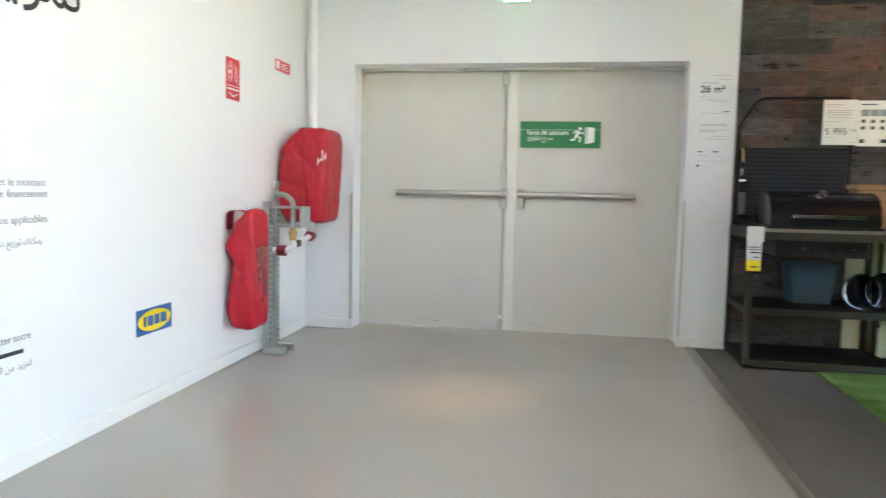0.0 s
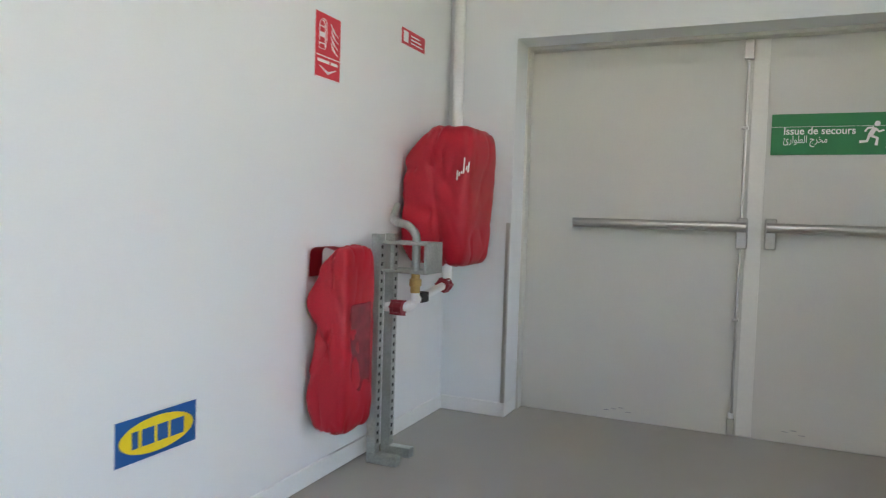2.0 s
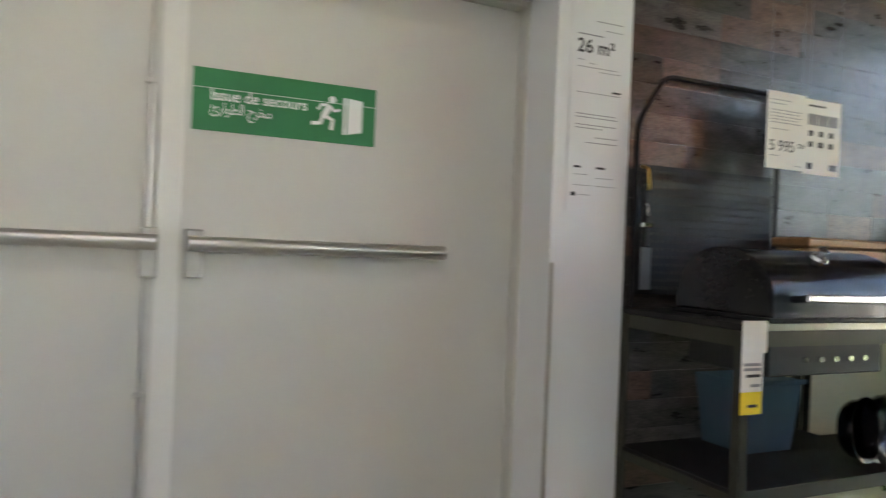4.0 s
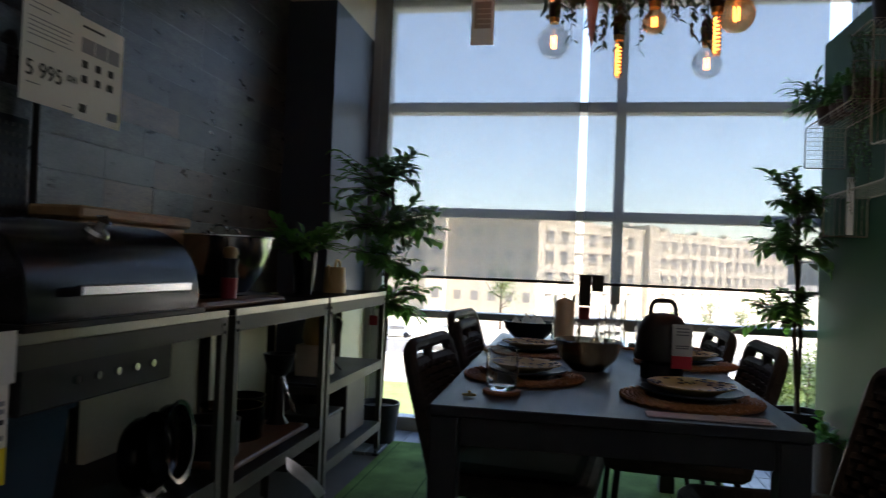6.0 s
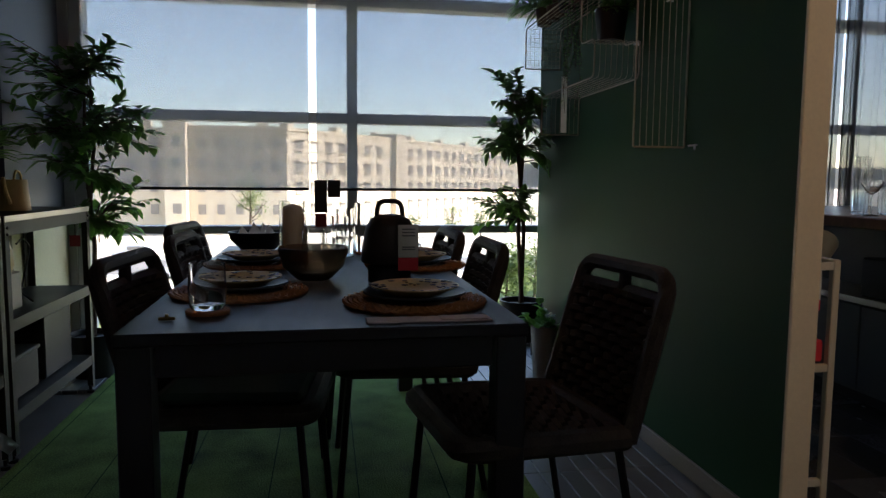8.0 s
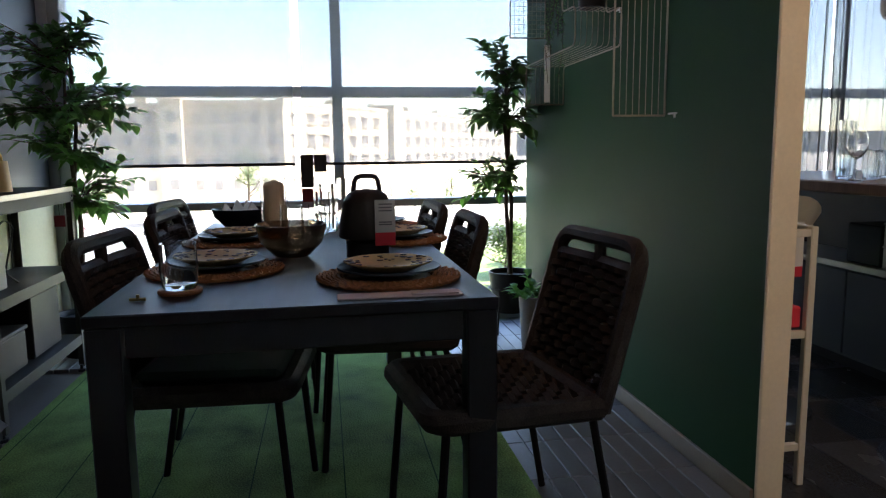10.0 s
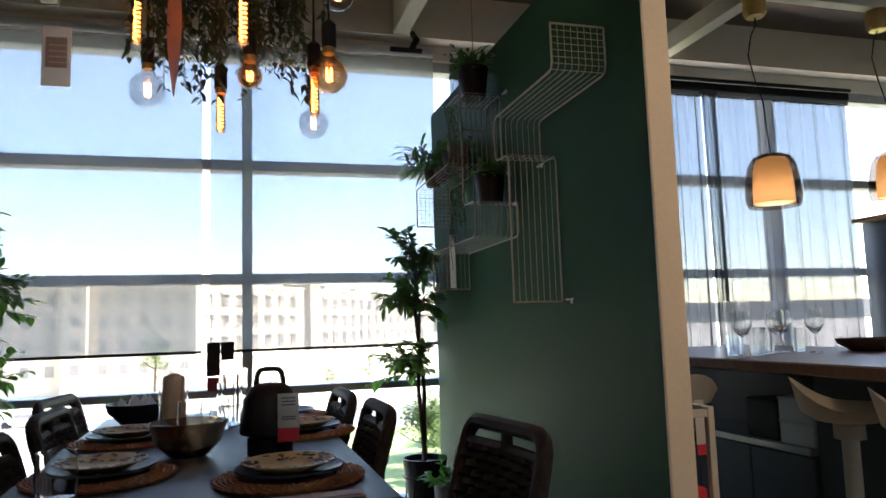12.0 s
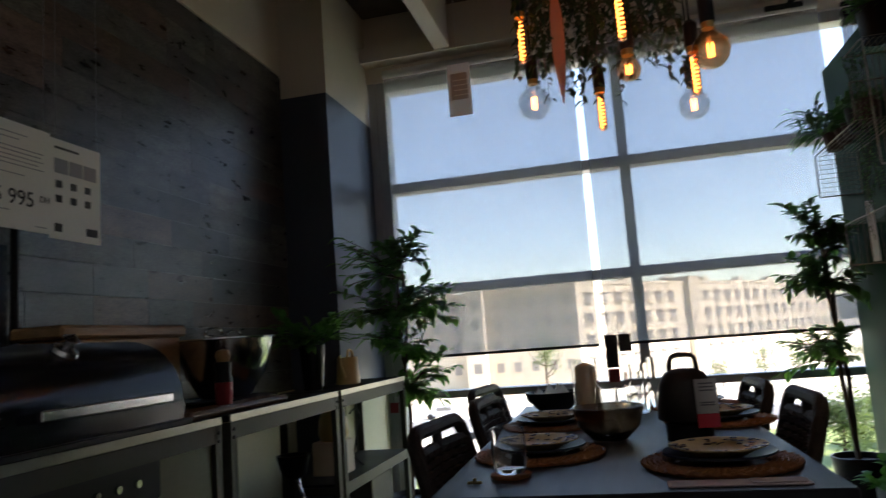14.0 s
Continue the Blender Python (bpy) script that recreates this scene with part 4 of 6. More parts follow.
for i in range(27):
    for j in range(16):
        x, z = 3.31 + i * 0.026, 1.0 + j * 0.03
        box(bm, x, x + 0.012, 5.9738, 5.975, z, z + 0.012)
tagged(part("perforation", bm, DARK_GAP, hp), kind="stuff")
for x, z0, z1, mt in ((3.30, 1.38, 1.47, BRASS), (3.30, 1.28, 1.34, CHROME)):
    bm = bmesh.new()
    tube(bm, arc([(x, 5.965, z1), (x, 5.93, z1 - 0.01), (x, 5.92, z0), (x + 0.01, 5.95, z0)], 0.02), 0.006, 6)
    part("hook", bm, mt, hp)
kn = thing("grill_spatula", "black handled spatula hanging from the frame", "utensil")
part("handle", boxes((3.29, 3.32, 5.93, 5.95, 1.16, 1.40), bevel=0.006), POT_BLACK, kn)
part("collar", boxes((3.285, 3.33, 5.928, 5.952, 1.235, 1.255), bevel=0.003), CHROME, kn)
part("blade", boxes((3.285, 3.335, 5.938, 5.942, 1.0, 1.16), bevel=0.002), CAB_GREY, kn)

# hanging price sheets
ps = thing("price_sheet", "two printed price sheets hanging on threads", "sign")
part("sheet", boxes((3.78, 3.995, 5.819, 5.821, 1.495, 1.80)), PAPER, ps)
part("sheet", boxes((4.0, 4.215, 5.827, 5.829, 1.488, 1.795)), PAPER, ps)
writing("price", "5 995", 0.062, PRINT_BLACK, ps, at_s(3.795, 5.8178, 1.565), width=1.0)
writing("currency", "DH", 0.026, PRINT_BLACK, ps, at_s(3.955, 5.8178, 1.585))
for z, a, b in ((1.765, 0.02, 0.13), (1.75, 0.02, 0.1), (1.725, 0.02, 0.19), (1.713, 0.02, 0.18), (1.70, 0.02, 0.19), (1.688, 0.02, 0.17), (1.676, 0.02, 0.19), (1.65, 0.02, 0.12), (1.545, 0.02, 0.07), (1.51, 0.16, 0.2)):
    part("line_of_text", boxes((3.78 + a, 3.78 + b, 5.8178, 5.8189, z, z + 0.0025)), PRINT_GREY, ps)
for i in range(3):
    part("picture", boxes((4.02 + i * 0.06, 4.075 + i * 0.06, 5.8258, 5.8269, 1.69, 1.735)), PRINT_GREY, ps)
for i in range(3):
    for j in range(2):
        part("picture", boxes((4.025 + i * 0.06, 4.05 + i * 0.06, 5.8258, 5.8269, 1.60 + j * 0.045, 1.622 + j * 0.045)), PRINT_BLACK, ps)
for a, b in ((4.02, 4.05), (4.15, 4.2)):
    part("code_block", boxes((a, b, 5.8258, 5.8269, 1.51, 1.535)), PRINT_BLACK, ps)
part("line_of_text", boxes((4.02, 4.12, 5.8258, 5.8269, 1.765, 1.772)), PRINT_BLACK, ps)
for x in (3.80, 3.975, 4.02, 4.195):
    bm = bmesh.new()
    tube(bm, [(x, 5.823, 1.795), (x, 5.823, TOP)], 0.0006, 4)
    part("thread", bm, PRINT_GREY, ps)
# price tag at the rack corner
tg = thing("price_tag", "long white price tag with a yellow foot", "price tag")
part("card", boxes((3.235, 3.325, 5.398, 5.4005, 0.72, 0.935)), PAPER, tg)
part("yellow_foot", boxes((3.235, 3.325, 5.398, 5.4005, 0.65, 0.7195)), YELLOW, tg)
part("plastic_cover", boxes((3.23, 3.335, 5.394, 5.397, 0.84, 0.94), bevel=0.001), PAPER, tg)
for z, a, b, mt in ((0.80, 0.01, 0.08, PRINT_GREY), (0.785, 0.01, 0.08, PRINT_GREY), (0.765, 0.02, 0.08, PRINT_BLACK), (0.735, 0.04, 0.08, PRINT_GREY), (0.672, 0.03, 0.07, PRINT_BLACK)):
    part("line_of_text", boxes((3.235 + a, 3.235 + b, 5.3965, 5.3979, z, z + 0.009)), mt, tg)

# things in and on the racks
bn = thing("storage_bin", "pale blue plastic storage bin on the rack shelf", "storage box")
bm = bmesh.new()
a = [(3.60, 5.71), (3.90, 5.71), (3.90, 5.96), (3.60, 5.96)]
lo = [bm.verts.new((x + (0.03 if x < 3.7 else -0.03), y + (0.02 if y < 5.8 else -0.02), 0.406)) for x, y in a]
hi = [bm.verts.new((x, y, 0.675)) for x, y in a]
li = [bm.verts.new((x + (0.036 if x < 3.7 else -0.036), y + (0.026 if y < 5.8 else -0.026), 0.415)) for x, y in a]
hi2 = [bm.verts.new((x + (0.008 if x < 3.7 else -0.008), y + (0.008 if y < 5.8 else -0.008), 0.675)) for x, y in a]
bm.faces.new(lo), bm.faces.new(li)
for k in range(4):
    j = (k + 1) % 4
    bm.faces.new((lo[k], lo[j], hi[j], hi[k]))
    bm.faces.new((hi[k], hi[j], hi2[j], hi2[k]))
    bm.faces.new((hi2[k], hi2[j], li[j], li[k]))
part("tub", bm, BLUE_BIN, bn)
part("rim", boxes((3.585, 3.915, 5.70, 5.709, 0.66, 0.679), bevel=0.003), BLUE_BIN, bn)
for x, rr in ((3.96, 0.11), (4.10, 0.115)):
    pn = thing("steel_pan", "polished steel pan leaning on the rack shelf", "pan")
    bm = bmesh.new()
    lathe(bm, [(0, 0), (rr * 0.8, 0), (rr * 0.95, 0.02), (rr, 0.06), (rr + 0.008, 0.062), (rr + 0.008, 0.066), (rr - 0.006, 0.062), (rr * 0.92, 0.024), (rr * 0.75, 0.008), (0, 0.008)], 28)
    b = part("body", bm, PAN_STEEL, pn, smooth=True)
    bm = bmesh.new()
    tube(bm, arc([(rr, 0, 0.05), (rr + 0.05, 0, 0.065), (rr + 0.15, 0, 0.06)], 0.03), 0.009, 8)
    part("handle", bm, CHROME, pn, smooth=True)
    pn.matrix_basis = pose(x, 5.56, 0.405 + rr + 0.01, 78, 62, 0)


def lathed(name, label, category, profile, material, at, n=24, part_name="body"):
    t = thing(name, label, category, at=at)
    bm = bmesh.new()
    lathe(bm, profile, n)
    b = part(part_name, bm, material, t, smooth=True)
    if material in (CLEAR, SMOKE, SOLID_GLASS, SOLID_SMOKE):
        b.visible_shadow = False
    return t


wb = thing("bread_box", "long pale wooden box behind the grill", "box")
part("box_body", boxes((4.02, 4.59, 5.80, 5.96, 0.929, 1.19), bevel=0.006), WOOD, wb)
part("box_lid", boxes((4.0, 4.61, 5.785, 5.97, 1.191, 1.23), bevel=0.008), WOOD, wb)
mb = lathed("mixing_bowl", "wide polished steel bowl with ring handles on the rack", "bowl", [(0, 0.012), (0.085, 0), (0.10, 0.012), (0.15, 0.09), (0.175, 0.17), (0.182, 0.212), (0.196, 0.215), (0.196, 0.22), (0.176, 0.217), (0.145, 0.095), (0.09, 0.02), (0, 0.02)], CHROME, (4.74, 5.71, 0.955), 40)
for a in (200, 20):
    bm = bmesh.new()
    cx, cy2 = 0.19 * math.cos(radians(a)), 0.19 * math.sin(radians(a))
    tube(bm, [(cx + 0.03 * math.cos(k * math.pi / 8) * math.sin(radians(a)), cy2 - 0.03 * math.cos(k * math.pi / 8) * math.cos(radians(a)), 0.235 + 0.02 * math.sin(k * math.pi / 8)) for k in range(16)], 0.005, 6, closed=True)
    part("ring_handle", bm, CHROME, mb, smooth=True)
lathed("serving_plate", "dark plate stacked under the steel bowl", "plate", [(0, 0), (0.11, 0), (0.16, 0.012), (0.19, 0.018), (0.19, 0.023), (0.15, 0.018), (0.08, 0.024), (0, 0.024)], PLATE_DARK, (4.74, 5.71, 0.929))
cb = thing("cutting_board", "oiled wooden cutting board with rounded ends", "cutting board")
part("board", boxes((4.10, 4.72, 5.44, 5.56, 0.929, 0.952), bevel=0.01), WOOD_DARK, cb)
pm = thing("pepper_mill", "dark pepper mill with a wooden top", "pepper mill", at=(4.375, 5.50, 0.953))
for nm, prof, mt in (("base", [(0, 0), (0.028, 0), (0.028, 0.07), (0, 0.07)], RED_PAINT), ("barrel", [(0, 0.0705), (0.03, 0.0705), (0.024, 0.10), (0.03, 0.135), (0, 0.135)], POT_BLACK), ("knob", [(0, 0.1355), (0.02, 0.136), (0.026, 0.155), (0.02, 0.172), (0, 0.178)], WOOD)):
    bm = bmesh.new()
    lathe(bm, prof, 16)
    part(nm, bm, mt, pm, smooth=True)
wc = thing("watering_can", "small ochre watering can on the rack", "watering can", at=(5.62, 5.56, 0.929))
bm = bmesh.new()
lathe(bm, [(0, 0), (0.06, 0), (0.06, 0.004), (0.05, 0.13), (0.046, 0.13), (0.054, 0.008), (0, 0.008)], 20)
part("body", bm, OCHRE, wc, smooth=True)
bm = bmesh.new()
tube(bm, [(-0.055, 0, 0.03), (-0.09, 0, 0.09), (-0.10, 0, 0.14)], [0.012, 0.008, 0.006], 8)
part("spout", bm, OCHRE, wc, smooth=True)
bm = bmesh.new()
tube(bm, arc([(0.052, 0, 0.03), (0.085, 0, 0.06), (0.07, 0, 0.16), (0.02, 0, 0.17), (0.0, 0, 0.13)], 0.04), 0.005, 8)
part("handle", bm, BRASS, wc, smooth=True)

random.seed(11)


def leaf(bm, p, d, length, width, droop=0.3):
    """A folded leaf blade that starts at p along d."""
    d = d.normalized()
    s = d.cross(Vector((0, 0, 1)))
    if s.length < 0.05:
        s = Vector((1, 0, 0))
    s.normalize()
    up = s.cross(d)
    def at(u, side=0.0):
        return p + d * length * u - Vector((0, 0, droop * length * u * u)) + s * width * side + up * width * 0.3 * abs(side)
    v0, m1, m2, tip = (bm.verts.new(at(u)) for u in (0.0, 0.32, 0.66, 1.0))
    for side in (-1, 1):
        a, b = bm.verts.new(at(0.32, side * 0.95)), bm.verts.new(at(0.66, side * 0.75))
        bm.faces.new((v0, m1, a)), bm.faces.new((m1, m2, b, a)), bm.faces.new((m2, tip, b))


def rand_dir(zlo=-0.3, zhi=0.6):
    a = random.uniform(0, 2 * math.pi)
    return Vector((math.cos(a), math.sin(a), random.uniform(zlo, zhi)))


def pot(profile_r, h, material, parent, stand=0.0):
    bm = bmesh.new()
    lathe(bm, [(0, stand), (profile_r * 0.75, stand), (profile_r, stand + h), (profile_r * 0.92, stand + h), (profile_r * 0.88, stand + h - 0.03), (0, stand + h - 0.03)], 24)
    part("pot", bm, material, parent, smooth=True)


def ficus(at, clusters, lean, label, stand=0.0):
    t = thing("ficus_tree", label, "plant", "ficus trees", at=at)
    pot(0.13, 0.24, POT_BLACK, t, stand)
    if stand:
        for k in range(4):
            a = math.pi / 4 + k * math.pi / 2
            bm = bmesh.new()
            tube(bm, [(0.14 * math.cos(a), 0.14 * math.sin(a), 0), (0.125 * math.cos(a), 0.125 * math.sin(a), stand + 0.15)], 0.005, 6)
            part("stand_leg", bm, POT_BLACK, t)
        bm = bmesh.new()
        tube(bm, [(0.128 * math.cos(k * math.pi / 10), 0.128 * math.sin(k * math.pi / 10), stand + 0.14) for k in range(20)], 0.005, 6, closed=True)
        part("stand_ring", bm, POT_BLACK, t)
    zb = stand + 0.2
    bm = bmesh.new()
    top = max(c[2] for c in clusters)
    for k in range(2):
        o = 0.018 * (1 if k else -1)
        tube(bm, [(o, 0, zb), (o * 0.2 + lean[0] * 0.3, -o + lean[1] * 0.3, zb + (top - zb) * 0.35), (-o + lean[0] * 0.7, o + lean[1] * 0.7, zb + (top - zb) * 0.7), (lean[0] - o * 2, lean[1], top)], [0.014, 0.012, 0.01, 0.005], 8)
    part("trunk", bm, BARK, t, smooth=True)
    bl, bb = bmesh.new(), bmesh.new()
    for cx, cy2, cz, rad, cnt in clusters:
        base = Vector((lean[0] * cz / top, lean[1] * cz / top, cz - rad * 0.6))
        for k in range(cnt):
            d = Vector((cx - base.x, cy2 - base.y, 0)) + rand_dir(-0.2, 0.9) * rad * 0.9
            ln = rad * random.uniform(0.7, 1.25)
            end = Vector((cx, cy2, cz)) + rand_dir(-0.8, 0.8) * rad * random.uniform(0.5, 1.35)
            mid = (base + end) / 2 + Vector((0, 0, rad * 0.25))
            tube(bb, [base, mid, end], [0.004, 0.003, 0.0015], 5)
            for q in range(10):
                u = 0.3 + 0.7 * q / 9
                p = base * (1 - u) ** 2 + mid * 2 * u * (1 - u) + end * u * u
                leaf(bl, p, (end - mid).normalized() + rand_dir(-0.5, 0.3) * 0.9, random.uniform(0.06, 0.088), random.uniform(0.020, 0.027), random.uniform(0.0, 0.35))
    tagged(part("branch", bb, BARK, t), kind="stuff")
    tagged(part("leaves", bl, LEAF, t), kind="stuff")
    return t


ficus((6.36, 5.50, 0.0), [(-0.36, 0.06, 1.58, 0.15, 16), (-0.08, -0.08, 1.66, 0.14, 18), (-0.36, 0.05, 1.34, 0.16, 18), (-0.08, -0.17, 1.37, 0.18, 26), (-0.34, 0.04, 1.12, 0.13, 14), (-0.06, -0.13, 0.90, 0.17, 24), (-0.04, -0.04, 1.12, 0.13, 12)],
      (-0.02, -0.03), "tall artificial ficus in a black pot beside the rack")
ficus((6.38, 3.12, 0.0), [(0.0, 0.04, 1.58, 0.14, 18), (0.0, 0.0, 1.46, 0.12, 10), (0.0, 0.06, 1.33, 0.15, 18), (0.02, -0.02, 1.25, 0.12, 8), (0.0, 0.11, 0.93, 0.15, 20), (0.0, 0.03, 1.0, 0.10, 8)],
      (0.0, 0.03), "tall artificial ficus in a black pot on a wire stand", stand=0.13)


def small_plant(at, pr, ph, material, cnt, length, width, label, name="potted_plant", leafmat=None, zlo=0.1, zhi=1.2, droop=0.4):
    t = thing(name, label, "plant", at=at)
    pot(pr, ph, material, t)
    bm = bmesh.new()
    lathe(bm, [(0, ph - 0.028), (pr * 0.87, ph - 0.028)], 16)
    part("soil", bm, SOIL, t)
    bm = bmesh.new()
    for k in range(cnt):
        d = rand_dir(zlo, zhi)
        o = rand_dir(0, 0) * pr * 0.4
        st0 = Vector((o.x, o.y, ph - 0.02))
        mid = st0 + d * length * random.uniform(0.3, 0.7)
        tube(bm, [st0, mid], 0.0015, 4)
        for q in range(4):
            leaf(bm, st0.lerp(mid, 0.4 + 0.2 * q), d + rand_dir(-0.4, 0.5) * 0.8, length * random.uniform(0.4, 0.7), width, droop)
    tagged(part("leaves", bm, leafmat or LEAF_LIGHT, t), kind="stuff")
    return t


small_plant((5.98, 3.10, 0.0), 0.075, 0.30, POT_GREY, 16, 0.15, 0.026, "leafy green plant in a tall grey pot by the wall")
vs = small_plant((5.30, 5.60, 0.929), 0.06, 0.20, ENAMEL, 34, 0.21, 0.020, "bunch of dark leaves in a dark vase on the rack", "leafy_vase", LEAF, 0.3, 1.2)

# rack three: kettle, wire stand, boxes
lathed("kettle", "cream enamel kettle on the middle shelf", "kettle", [(0, 0), (0.06, 0), (0.07, 0.03), (0.065, 0.09), (0.05, 0.13), (0.02, 0.145), (0.012, 0.16), (0, 0.165)], OCHRE, (5.40, 5.56, 0.69))
kb = thing("shelf_box", "pale box on the middle shelf", "box")
part("box_body", boxes((5.33, 5.47, 5.49, 5.64, 0.541, 0.689), bevel=0.005), BEIGE_WALL, kb)
ws = thing("wire_stand", "thin bent wire stand on the middle shelf", "stand")
bm = bmesh.new()
tube(bm, arc([(5.60, 5.50, 0.541), (5.48, 5.50, 0.60), (5.60, 5.50, 0.78), (5.52, 5.50, 0.82), (5.46, 5.50, 0.80)], 0.03), 0.004, 6)
part("wire", bm, POT_BLACK, ws, smooth=True)
for x0, x1, z, h, mt, lb in ((5.62, 5.95, 0.191, 0.28, POT_BLACK, "black plastic bin on the lowest shelf"), (5.30, 5.55, 0.191, 0.16, RACK, "dark green box on the lowest shelf")):
    bb = thing("shelf_bin", lb, "storage box")
    part("bin_body", boxes((x0, x1, 5.47, 5.68, z, z + h), bevel=0.008), mt, bb)
    part("bin_rim", boxes((x0 - 0.008, x1 + 0.008, 5.462, 5.688, z + h, z + h + 0.016), bevel=0.004), mt, bb)
rt = thing("red_tag", "small dark red card hanging on a thread from the rack", "price tag")
part("card", boxes((6.035, 6.037, 5.44, 5.49, 0.735, 0.79)), RED_PAINT, rt)
bm = bmesh.new()
tube(bm, [(6.036, 5.465, 0.79), (6.036, 5.465, 0.906)], 0.0012, 4)
part("thread", bm, POT_BLACK, rt)
# rack two contents
for i, (x, r1) in enumerate(((4.52, 0.10), (4.78, 0.12), (4.98, 0.09))):
    lathed("cook_pot", "dark cooking pot on the rack shelf", "pot", [(0, 0), (r1, 0), (r1, 0.12), (r1 + 0.006, 0.125), (r1 - 0.004, 0.125), (r1 - 0.006, 0.006), (0, 0.006)], BLACK_METAL if i != 1 else SMOKE, (x, 5.62 + 0.05 * i, 0.383))
tr = thing("wooden_tray", "oiled wooden tray under the pots", "tray")
part("tray_base", boxes((4.40, 5.10, 5.47, 5.85, 0.361, 0.382), bevel=0.006), WOOD_DARK, tr)
ml = thing("meat_grinder", "dark cast metal grinder on the rack shelf", "grinder")
bm = bmesh.new()
lathe(bm, [(0, 0), (0.05, 0), (0.03, 0.03), (0.025, 0.2), (0.05, 0.22), (0.07, 0.3), (0.06, 0.3), (0, 0.24)], 16, (5.06, 5.6, 0.382))
part("body", bm, BLACK_METAL, ml, smooth=True)
bm = bmesh.new()
tube(bm, arc([(5.06, 5.6, 0.58), (5.0, 5.56, 0.60), (4.98, 5.52, 0.52), (5.0, 5.5, 0.45)], 0.03), 0.008, 8)
part("crank", bm, CHROME, ml)
pf = thing("plastic_label", "curled clear plastic label on the rack front", "label")
bm = bmesh.new()
pv = None
for k in range(17):
    u = k / 16
    p = Vector((4.66 + 0.40 * u, 5.385 - 0.02 * math.sin(u * 3), 0.335 - 0.25 * u))
    tw = -0.5 + 1.3 * u + 0.25 * math.sin(u * 9)
    side = Vector((0.55, -0.6 * math.sin(tw), 0.8 * math.cos(tw))) * 0.026
    w = [bm.verts.new(p + side), bm.verts.new(p - side)]
    if pv:
        bm.faces.new((pv[0], pv[1], w[1], w[0]))
    pv = w
bmesh.ops.solidify(bm, geom=bm.faces[:], thickness=0.001)
part("strip", bm, mat("glossy_plastic_film", (0.72, 0.66, 0.72), 0.22, 0.45, var=0.1, bump=0.2, spec=0.8), pf, smooth=True)

# ---- table ----
tb = thing("dining_table", "black stained wooden dining table", "table", at=(4.885, 4.265, 0), turn=0.8)
L, W = 1.0, 0.448
part("tabletop", boxes((-L, L, -W, W, 0.722, 0.75), bevel=0.004), TABLE_BLACK, tb)
for sx in (-1, 1):
    for sy in (-1, 1):
        part("leg", boxes((sx * L - (0.075 if sx > 0 else -0.004), sx * L - (0.004 if sx > 0 else -0.075), sy * W - (0.075 if sy > 0 else -0.004), sy * W - (0.004 if sy > 0 else -0.075), 0.012, 0.7215), bevel=0.004), TABLE_BLACK, tb)
for sy in (-1, 1):
    part("apron", boxes((-L + 0.08, L - 0.08, sy * (W - 0.03) - 0.011, sy * (W - 0.03) + 0.011, 0.65, 0.7215), bevel=0.003), TABLE_BLACK, tb)
for sx in (-1, 1):
    part("apron", boxes((sx * (L - 0.03) - 0.011, sx * (L - 0.03) + 0.011, -W + 0.08, W - 0.08, 0.65, 0.7215), bevel=0.003), TABLE_BLACK, tb)


# ---- chairs ----
def woven(parent, rows, point, r, bulge):
    """Rope rows woven over and under the frame's cross strands; point(u, v) gives place and outward normal."""
    for i in range(rows):
        v = (i + 0.5) / rows
        pts = []
        for k in range(25):
            u = -1 + 2 * k / 24
            p, nrm = point(u, v)
            pts.append(p + nrm * bulge * math.sin((k + (0 if i % 2 else 2.0)) * math.pi / 2.0))
        bm = bmesh.new()
        tube(bm, pts, r, 6)
        part("rope", bm, ROPE, parent, smooth=True)


